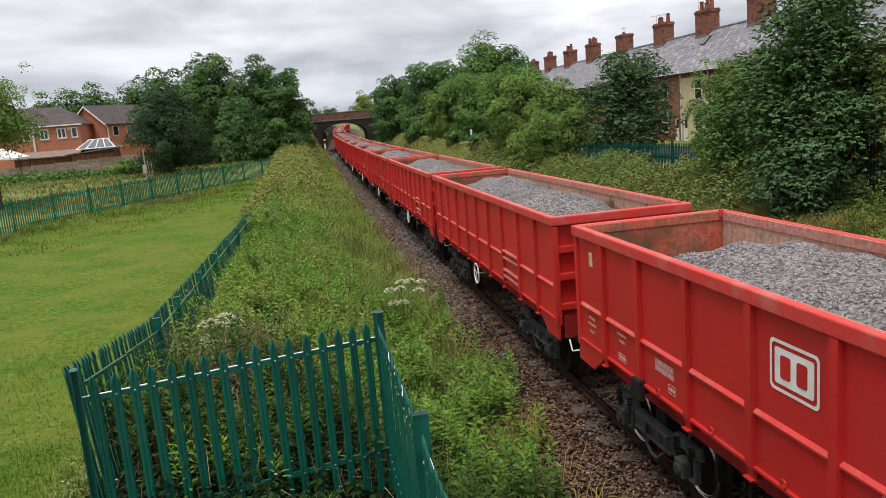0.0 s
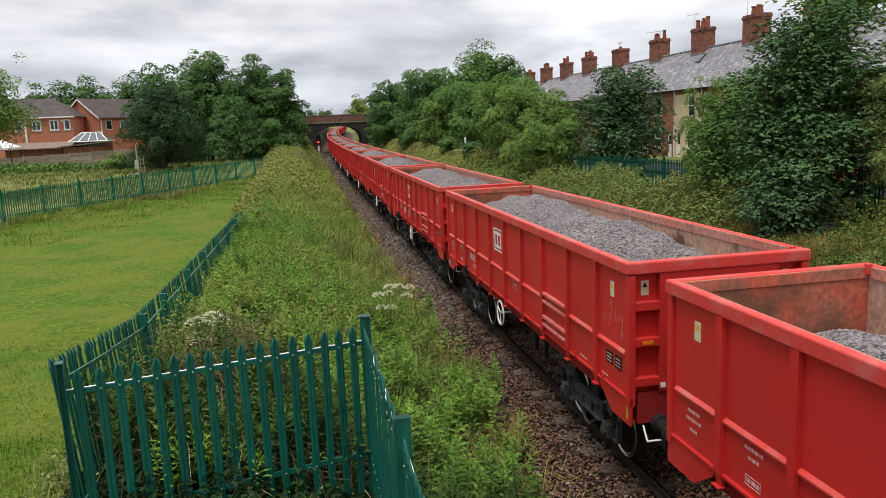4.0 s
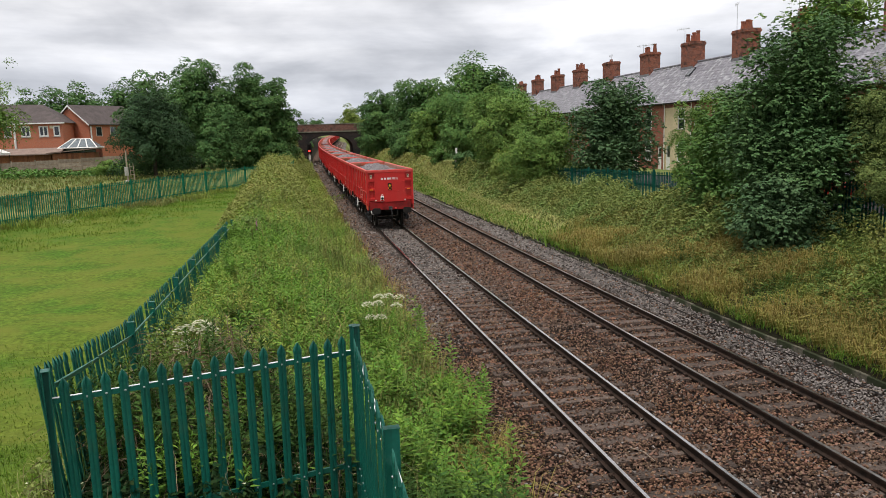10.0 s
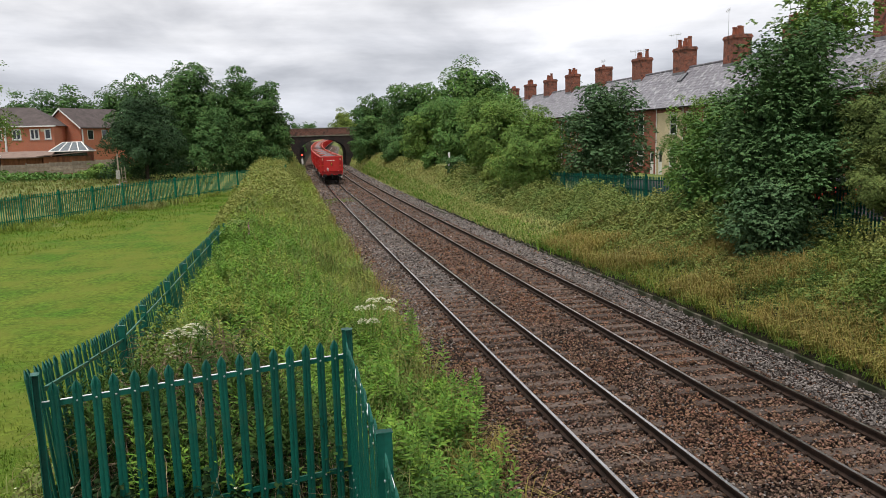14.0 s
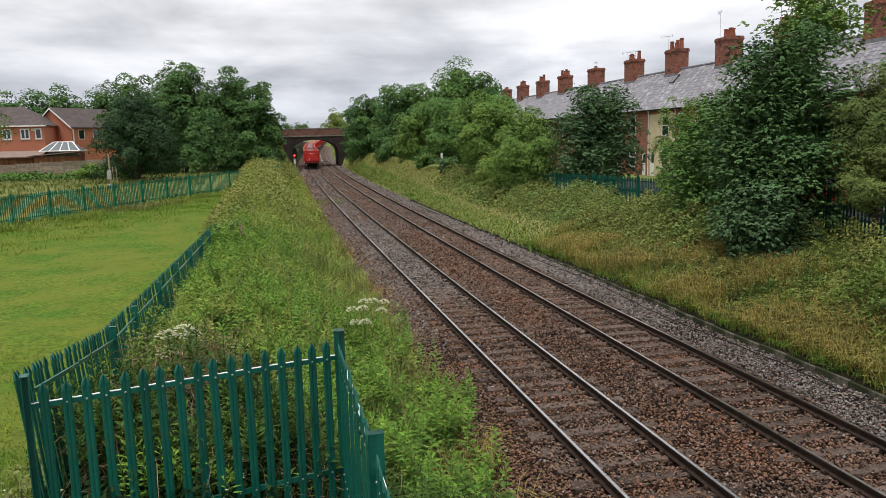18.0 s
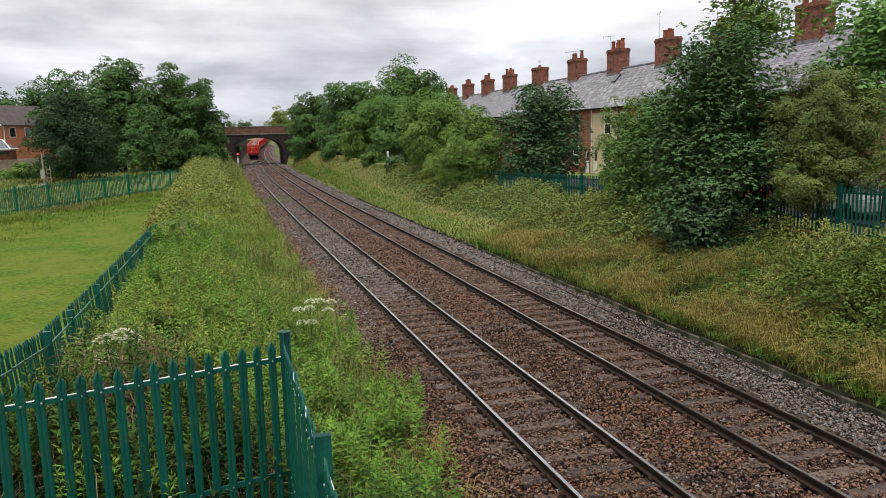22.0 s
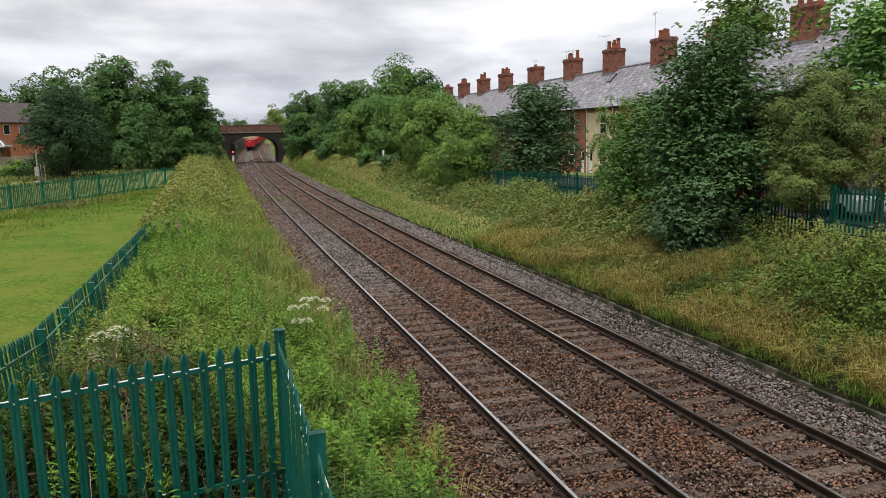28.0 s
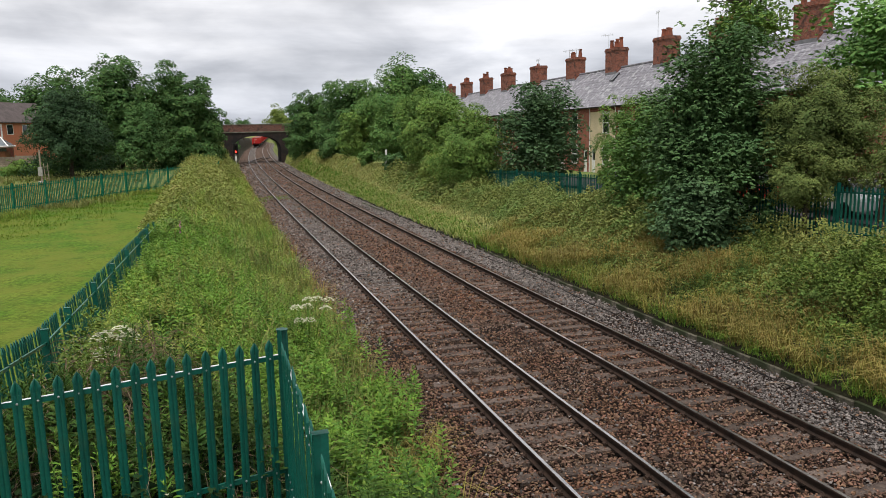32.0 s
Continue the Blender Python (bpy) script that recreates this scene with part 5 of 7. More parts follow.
    if spray:
        # feathered leaves: leaflets in pairs along a hanging stalk
        ii = r.choice(n, n // spray, replace=False)
        ax = unit(unit(dd[ii] * np.array((1, 1, 0.3))) + np.array((0, 0, 0.12)) + 0.35 * r.normal(size=(len(ii), 3)))
        sd = unit(np.cross(ax, np.array((0, 0, 1.0))) + 0.25 * r.normal(size=(len(ii), 3)))
        ll = leaf * 1.9 * r.uniform(0.75, 1.25, len(ii))
        qs = []
        for j in range(spray):
            f = 0.25 + 0.75 * (j // 2 * 2 + 1) / spray
            sg = 1 if j % 2 else -1
            c = p[ii] + ax * (ll * f)[:, None] - np.array((0, 0, 0.22)) * (ll * f * f)[:, None]
            ld = unit(ax * 0.75 + sd * (0.85 * sg) - np.array((0, 0, 0.55)))
            face = unit(dd[ii] + np.array((0, 0, 0.65)) + 0.3 * r.normal(size=ld.shape))
            ls = unit(np.cross(face, ld))
            z = leaf * r.uniform(1.0, 1.5, len(ii))
            qs.append(quads_from(c, ld, ls, z, z * 0.62, 0.12))
        qs = np.concatenate(qs)
    # larger leaves deep inside close the crown
    k = n // (6 if spray else 9)
    ii = r.choice(n, k)
    pc = np.array((0, 0, zmid)) + (p[ii] - np.array((0, 0, zmid))) * r.uniform(0.30, 0.72, (k, 1))
    dc = unit(r.normal(size=(k, 3)))
    sc = unit(np.cross(dc, r.normal(size=(k, 3))))
    lc = leaf * r.uniform(1.7, 2.8, k)
    leaf_mesh("crown", np.concatenate([qs, quads_from(pc, dc, sc, lc, lc * 0.8, 0.05)]), material, ob)
    bm = bmesh.new()
    tr = trunk or max(0.09, rad * 0.055)
    lean = Vector((r.uniform(-0.2, 0.2), r.uniform(-0.2, 0.2), 0))
    top = Vector((0, 0, zmid + hz * 0.3)) + lean * 2
    mid = Vector((0, 0, c0 + 0.15 * h)) + lean
    tube(bm, (0, 0, -0.3), mid, tr, tr * 0.75, 9)
    tube(bm, mid, top, tr * 0.75, tr * 0.25, 8)
    for i in range(limbs):
        q = cen[r.randint(len(cen))]
        s = mid.lerp(top, r.uniform(0.0, 0.7))
        e = Vector(q)
        b = s.lerp(e, 0.5) + Vector((0, 0, 0.15 * rad))
        tube(bm, s, b, tr * 0.38, tr * 0.24, 6)
        tube(bm, b, e, tr * 0.24, tr * 0.08, 6)
    part("trunk", bm, M_BARK, ob)
    return ob


TL = {"d": "dark green rounded tree", "m": "full green broadleaf tree beside the line", "l": "light green bushy tree on the bank"}


def build_trees():
    # behind the field
    tree("broadleaf_tree", -18.4, 78, 1.8, 10.2, 4.3, L_DEEP, 0.19, 36400, 1, 0.02, label="dark dense rounded tree behind the field fence", clumps=110, taper=0.35)
    tree("broadleaf_tree", -20.2, 95, 1.9, 13.3, 4.5, L_LIME, 0.30, 25200, 2, 0.0, label="tall green broadleaf tree beyond the field")
    tree("broadleaf_tree", -16.0, 98, 1.9, 14.9, 5.0, L_LIME, 0.30, 31498, 3, 0.0, label="tall green broadleaf tree beyond the field", clumps=90)
    tree("broadleaf_tree", -10.6, 100, 1.5, 14.6, 4.6, L_LIME, 0.30, 29400, 4, 0.0, label="tall green broadleaf tree beyond the field", clumps=90)
    tree("broadleaf_tree", -7.7, 96, 1.5, 12.5, 3.6, L_LIME, 0.29, 27298, 5, 0.0, label="tall green tree overhanging the railway cutting", clumps=90)
    tree("broadleaf_tree", -13.2, 92, 1.5, 9.5, 3.6, L_LIME2, 0.24, 15749, 6, 0.02, label="dark green tree in front of taller trees")
    tree("broadleaf_tree", -7.6, 112, 1.5, 9.8, 3.4, L_LIME2, 0.26, 12249, 7, 0.02, label="dark green tree on the railway bank")
    tree("bush", -7.0, 122, 1.0, 7.0, 2.8, L_LIME2, 0.24, 10500, 8, 0.0, label="dark bush on the bank by the signal")
    tree("bush", -6.8, 140, 1.0, 8.4, 3.0, L_LIME2, 0.26, 10500, 9, 0.0, label="dark bush beside the bridge")
    for i, (x, y, t, q) in enumerate(((-48, 150, 15.6, 5.6), (-43, 155, 16.6, 6.2), (-37, 160, 17.8, 5.6), (-31, 158, 16.5, 6.2), (-25, 150, 15.0, 6.0), (-18, 145, 13.5, 6.0))):
        tree("broadleaf_tree", x, y, 2.0, t, q, L_LIME if i % 2 else L_LIME2, 0.45, 12600, 20 + i, 0.0, label="green tree behind the houses", clumps=80, csize=1.2)
    tree("broadleaf_tree", -27.9, 60, 1.2, 11.4, 4.3, L_LIGHT, 0.17, 21000, 30, 0.40, label="young light green tree beyond the field fence", loose=1.1)
    for i, x in enumerate((-24.0, -22.0)):
        tree("bush", x, 84 + i, 1.8, 3.6, 1.8, L_LIGHT, 0.19, 3500, 34 + i, 0.0, label="rough green bush by the garden fence", clumps=30)
    for i, (x, y, t, q) in enumerate(((-16, 330, 11, 8), (-3, 372, 11, 7), (30, 352, 15, 8), (44, 340, 16, 9), (58, 330, 17, 9), (-34, 320, 13, 9))):
        tree("broadleaf_tree", x, y, 3.0, t, q, L_LIME if i % 2 else L_LIME2, 1.0, 2600, 70 + i, 0.0, label="distant green tree beyond the curve of the line", clumps=40)
    tree("bush", -1.6, 200, 1.4, 6.4, 2.6, L_LIME2, 0.34, 6000, 80, 0.0, label="dark bush on the bank beyond the bridge", clumps=40)
    tree("bush", -2.0, 226, 2.0, 7.6, 3.2, L_LIME2, 0.38, 6000, 81, 0.0, label="dark bush on the bank beyond the bridge", clumps=40)
    tree("bush", 18.5, 232, 2.2, 8.0, 3.2, L_LIME2, 0.38, 6000, 82, 0.0, label="dark bush on the bank beyond the bridge", clumps=40)
    # by the bridge and along the cutting, track's far side
    tree("broadleaf_tree", 11.5, 205, 3, 13.8, 4.2, L_OLIVE, 0.36, 10500, 40, 0.05, label="light green tree behind the bridge")
    tree("broadleaf_tree", 4.4, 262, 5, 12.0, 2.6, L_DARK, 0.43, 1960, 41, 0.3, label="small distant tree on the skyline", clumps=20)
    tree("broadleaf_tree", 0.2, 262, 5, 11.6, 2.8, L_DARK, 0.43, 1960, 42, 0.3, label="small distant tree on the skyline", clumps=20)
    tree("broadleaf_tree", 10.2, 124, 2.2, 12.9, 4.4, L_LIME, 0.32, 27298, 43, 0.03, label="green tree overhanging the bridge", clumps=90)
    tree("bush", 8.6, 132, 1.0, 8.6, 2.5, L_LIME, 0.27, 10500, 44, 0.0, label="dark green bush at the bridge abutment")
    tree("broadleaf_tree", 13.2, 103, 2.4, 12.6, 4.4, L_LIME, 0.30, 29400, 45, 0.03, label="green broadleaf tree on the bank", clumps=90)
    tree("broadleaf_tree", 16.4, 88, 2.2, 14.2, 6.0, L_MID, 0.27, 39898, 46, 0.05, label="tall green broadleaf tree on the bank", clumps=110)
    tree("broadleaf_tree", 19.4, 91, 2.2, 13.4, 4.4, L_LIME, 0.30, 16000, 66, 0.2, label="tall green broadleaf tree on the bank", clumps=70)
    tree("broadleaf_tree", 10.9, 88, 2.3, 8.2, 2.8, L_LIGHT, 0.22, 14000, 47, 0.0, label="light green shrub under taller trees")
    tree("bush", 9.8, 100, 2.0, 6.4, 2.6, L_LIME, 0.24, 12249, 48, 0.0, label="dark green bush on the slope")
    tree("bush", 9.7, 76, 2.0, 4.1, 1.2, L_MID, 0.19, 3500, 49, 0.0, label="small green bush on the grassy slope", clumps=24)
    tree("bush", 10.0, 66.5, 1.9, 3.6, 1.2, L_DARK, 0.16, 4200, 50, 0.0, label="small dark bush by a white post", clumps=24)
    tree("broadleaf_tree", 12.6, 72, 2.0, 8.6, 3.4, L_MID, 0.22, 19249, 51, 0.0, label="green tree on the bank")
    tree("broadleaf_tree", 11.9, 60, 1.5, 8.9, 3.2, L_LIGHT, 0.18, 26249, 52, 0.0, label="light green bushy tree on the bank", clumps=80)
    tree("broadleaf_tree", 11.7, 49.5, 1.1, 7.1, 2.9, L_LIGHT, 0.15, 29749, 53, 0.0, label="light green bushy tree on the bank", clumps=80)
    tree("bush", 10.6, 55, 1.2, 3.8, 1.8, L_OLIVE, 0.14, 8749, 54, 0.0, label="olive green shrub on the bank", clumps=30)
    tree("maple_tree", 15.1, 45.4, 1.5, 8.3, 3.05, L_MAPLE, 0.12, 42000, 55, 0.04, label="dark rounded maple by the green fence", clumps=150, csize=0.8, spray=5)
    # the near trees
    tree("broadleaf_tree", 11.4, 22.6, 1.15, 8.75, 2.9, L_DARK, 0.080, 115000, 56, 0.02, label="large dense green tree on the bank by the fence", clumps=300, trunk=0.2, csize=0.80, spray=7, taper=0.30)
    tree("broadleaf_tree", 11.9, 27.6, 1.15, 6.5, 2.15, L_MID, 0.085, 42000, 63, 0.0, label="green bushy tree by the green fence", clumps=130, spray=7, taper=0.5)
    # darker maple green here stands in for shade under the large crown
    tree("bush", 10.0, 21.2, 0.9, 3.6, 1.5, L_MAPLE, 0.08, 24000, 57, 0.0, label="low branches under the large tree, darkened as in shade", clumps=60, spray=7)
    tree("hawthorn_tree", 13.5, 20.0, 1.4, 7.1, 2.1, L_HAW, 0.075, 70000, 58, 0.24, label="olive green hawthorn overhanging the fence", clumps=170, csize=0.8, taper=0.1)
    tree("hawthorn_tree", 15.8, 27.5, 1.55, 6.2, 2.2, L_LIME2, 0.14, 18750, 59, 0.36, label="green hawthorn behind the fence")
    tree("maple_tree", 17.9, 21.6, 1.55, 10.8, 2.6, L_SYC, 0.12, 17000, 60, 0.42, label="broad-leaved maple overhanging the fence", clumps=60, spray=5, csize=0.85)
    tree("hawthorn_tree", 14.6, 16.4, 1.5, 5.9, 2.0, L_HAW, 0.085, 36000, 64, 0.20, label="green hawthorn behind the fence", clumps=90)
    tree("bush", 12.05, 19.0, 1.2, 4.7, 1.2, L_HAW, 0.07, 15000, 65, 0.42, label="low olive green hawthorn growth through the fence", clumps=40)
    tree("ash_tree", 19.2, 31.0, 1.55, 12.4, 2.9, L_LIGHT, 0.11, 9000, 61, 0.58, label="thin airy ash tree in front of the houses", loose=1.05, clumps=46, spray=7, limbs=34, csize=0.8)
    tree("broadleaf_tree", 13.0, 31.0, 1.2, 6.75, 1.75, L_LIGHT, 0.10, 20000, 62, 0.02, label="yellow-green bushy tree behind the fence", clumps=60)


build_trees()


def weeds(name, area, n, h, leaf, k, material, seed, label, width=0.24, droop=0.35, patch=None, stalk=True, ragged=0.0, bare=0.1):
    """Upright leafy stems over a stretch of bank: area is (q0, q1, y0, y1) beside the line."""
    r = np.random.RandomState(seed)
    q0, q1, y0, y1 = area
    # plants stand in loose clumps
    kc = max(1, n // 5)
    which = r.randint(kc, size=n * 3)
    y = (y0 + (y1 - y0) * r.rand(kc))[which] + r.normal(0, 0.24, n * 3)
    cl = which
    q = np.clip((q0 + (q1 - q0) * r.rand(kc))[which] + r.normal(0, 0.24, n * 3), q0, q1)
    if patch is not None:
        pn = np.sin(q * patch + seed) * np.sin(y * patch * 0.8 + seed * 1.7) + 0.5 * np.sin(y * 2.3 * patch + q)
        ok = pn > -0.2
        q, y, cl = q[ok], y[ok], cl[ok]
    q, y, cl = q[:n], y[:n], cl[:n]
    n = len(q)
    x = q + xc(y)
    z = ground_z(x, y)
    wave = np.sin(x * 2.1 + seed) * np.sin(y * 1.7 - seed) + 0.6 * np.sin(x * 4.3 + y * 3.1)
    hh = h * r.uniform(0.75, 1.08, n) * (0.84 + 0.24 * wave) * (0.72 + 0.42 * r.rand(kc))[cl[:n]]
    if ragged:
        keep = q < q1 - ragged * (0.5 + 0.5 * np.sin(y * 1.9 + seed) * np.sin(y * 0.83)) + 0.15 * r.normal(size=n)
        q, y, x, z, hh = q[keep], y[keep], x[keep], z[keep], hh[keep]
        n = len(q)
    az = r.uniform(0, 6.28, n)
    lean = np.stack([np.cos(az), np.sin(az), 0 * az], -1) * (hh * r.uniform(0.02, 0.22, n))[:, None]
    base = np.stack([x, y, z], -1)
    t = (1 - (1 - np.linspace(0.1, 1.0, k)) ** 1.25 * (1 - bare))[None, :].repeat(n, 0)
    a = (az[:, None] + np.arange(k)[None] * 2.4 + r.uniform(-0.3, 0.3, (n, k)))
    p = base[:, None] + np.array((0, 0, 1.0)) * (t * hh[:, None])[..., None] + lean[:, None] * (t ** 2)[..., None]
    d = np.stack([np.cos(a), np.sin(a), 0.50 * np.ones_like(a) - droop * (1 - t) * 0.6 + 1.1 * np.clip((t - 0.8) * 5, 0, 1)], -1)
    d = unit(d).reshape(-1, 3)
    side = unit(np.cross(np.array((0, 0, 1.0)), d) + 0.25 * r.normal(size=d.shape))
    ln = (leaf * (1.2 - 0.75 * np.clip((t - 0.55) / 0.45, 0, 1) ** 2) * r.uniform(0.7, 1.3, (n, k))).ravel()
    qd = quads_from(p.reshape(-1, 3), d, side, ln, ln * width, 0.22)
    if stalk:
        w = 0.0035 + 0.001 * h
        s0, s1 = base, base + lean + np.stack([0 * hh, 0 * hh, hh], -1)
        e = np.array((w, 0, 0))
        st = np.stack([s0 - e, s0 + e, s1 + e * 0.4, s1 - e * 0.4], 1)
        qd = np.concatenate([qd, st])
    return tagged(leaf_mesh(name, qd, material), label, "weeds", kind="stuff")


def grass(name, area, n, h, material, seed, label, wide=0.009, arch=0.5, blades=9, patch=None, spread=0.07, zoff=0.0, lean_to=None, thin=1.0):
    """Tufts of arching blades, each blade of two bent pieces."""
    r = np.random.RandomState(seed)
    q0, q1, y0, y1 = area
    y = y0 + (y1 - y0) * r.rand(n * 3)
    q = q0 + (q1 - q0) * r.rand(n * 3) ** thin
    if patch is not None:
        ok = np.sin(q * patch + seed) * np.sin(y * patch * 0.7 + seed * 1.3) + 0.4 * np.sin(y * 2.1 * patch + q) > -0.1
        q, y = q[ok], y[ok]
    q, y = q[:n], y[:n]
    n = len(q)
    x = q + xc(y)
    z = ground_z(x, y) + zoff
    m = n * blades
    b = np.repeat(np.stack([x, y, z], -1), blades, 0) + np.stack([r.normal(0, spread, m), r.normal(0, spread, m), 0 * np.zeros(m)], -1)
    az = r.uniform(0, 6.28, m)
    o = np.stack([np.cos(az), np.sin(az), 0 * az], -1)
    if lean_to is not None:
        o = unit(o + np.array(lean_to))
    hh = h * r.uniform(0.5, 1.25, m)
    ar = hh * arch * r.uniform(0.3, 1.0, m)
    s = np.stack([-o[:, 1], o[:, 0], 0 * az], -1) * (wide * (0.7 + 0.6 * r.rand(m)))[:, None]
    mid = b + o * (ar * 0.35)[:, None] + np.stack([0 * hh, 0 * hh, hh * 0.62], -1)
    tip = b + o * ar[:, None] + np.stack([0 * hh, 0 * hh, hh * (1.0 - 0.35 * arch)], -1)
    qa = np.stack([b - s, b + s, mid + s * 0.8, mid - s * 0.8], 1)
    qb = np.stack([mid - s * 0.8, mid + s * 0.8, tip + s * 0.1, tip - s * 0.1], 1)
    v = np.concatenate([qa, qb])
    return tagged(leaf_mesh(name, v, material), label, "grass", kind="stuff")


def bramble(name, area, n, h, leaf, material, seed, label, lumps=1.3, blossom=0, rise=False):
    """A thicket: three-part leaves over an uneven mound."""
    r = np.random.RandomState(seed)
    q0, q1, y0, y1 = area
    q, y = r.uniform(q0, q1, n), r.uniform(y0, y1, n)
    x = q + xc(y)
    edge = np.minimum(1, 3.2 * np.minimum((q - q0) / (q1 - q0), (q1 - q) / (q1 - q0))) ** 0.6
    if rise:
        edge = np.minimum(1, 2.2 * (q - q0) / (q1 - q0)) ** 0.7
    bump = 0.60 + 0.26 * np.sin(x * lumps + seed) * np.sin(y * lumps * 0.8 - seed) + 0.22 * np.sin(x * 3.1 * lumps + 0.7 * y) * np.sin(y * 2.7 * lumps + 1) + 0.24 * np.sin(x * 6.3 * lumps - y) * np.sin(y * 5.1 * lumps + 0.5 * x)
    top = h * bump * edge
    z = ground_z(x, y) + top * np.where(r.rand(n) < 0.7, r.uniform(0.82, 1.05, n), r.uniform(0.05, 0.85, n)) + r.uniform(0, 0.12, n)
    p = np.stack([x, y, z], -1)
    az = r.uniform(0, 6.28, n)
    out = []
    for k in (-0.9, 0.0, 0.9):
        a = az + k
        d = unit(np.stack([np.cos(a), np.sin(a), r.uniform(-0.75, 0.6, n)], -1))
        side = unit(np.cross(np.array((0, 0, 1.0)), d) + 0.7 * r.normal(size=(n, 3)))
        ln = leaf * r.uniform(0.7, 1.35, n) * (1.15 if k == 0 else 0.9)
        out.append(quads_from(p, d, side, ln, ln * 0.68, 0.2))
    ob = tagged(leaf_mesh(name, np.concatenate(out), material), label, "brambles", kind="stuff")
    if blossom:
        i = r.choice(n, blossom)
        c = p[i] + np.array((0, 0, 0.05))
        fl = []
        for k in range(5):
            a = k * 1.257 + r.rand(blossom)
            d = unit(np.stack([np.cos(a), np.sin(a), 0.35 + 0 * a], -1))
            fl.append(quads_from(c, d, unit(np.cross(np.array((0, 0, 1.0)), d)), 0.022 + 0 * a, 0.018 + 0 * a, 0))
        tagged(leaf_mesh("bramble_blossom", np.concatenate(fl), L_BLOOM), "small white bramble flowers", "flowers", kind="stuff")
    return ob


def canes(name, area, n, h, material, seed, label, thick=0.006):
    """A tangle of thin woody stems that rise, arch over and hang."""
    r = np.random.RandomState(seed)
    q0, q1, y0, y1 = area
    y, q = r.uniform(y0, y1, n), r.uniform(q0, q1, n)
    x = q + xc(y)
    b = np.stack([x, y, ground_z(x, y)], -1)
    az = r.uniform(0, 6.28, n)
    o = np.stack([np.cos(az), np.sin(az), 0 * az], -1)
    w = np.stack([-o[:, 1], o[:, 0], 0 * az], -1)
    hh, reach = h * r.uniform(0.45, 1.05, n), h * r.uniform(0.25, 1.1, n)
    curl = r.uniform(-0.35, 0.35, n)
    fall = r.uniform(0.4, 1.0, n)
    k = 7
    pts = []
    for i in range(k):
        t = i / (k - 1.0)
        rise = hh * (np.sin(np.minimum(t * 1.5, 1.0) * 1.571) - fall * max(0, t - 0.6) * 1.5)
        pts.append(b + o * (reach * t ** 1.3)[:, None] + w * (curl * t * t)[:, None] + np.stack([0 * hh, 0 * hh, rise], -1) + r.normal(0, 0.02, (n, 3)))
    out = []
    up = np.array((0, 0, 1.0))
    for i in range(k - 1):
        a, c = pts[i], pts[i + 1]
        s0, s1 = thick * (1 - 0.75 * i / k), thick * (1 - 0.75 * (i + 1) / k)
        out.append(np.stack([a - w * s0, a + w * s0, c + w * s1, c - w * s1], 1))
        out.append(np.stack([a - up * s0, a + up * s0, c + up * s1, c - up * s1], 1))
    return tagged(leaf_mesh(name, np.concatenate(out), material), label, "brambles", kind="stuff")


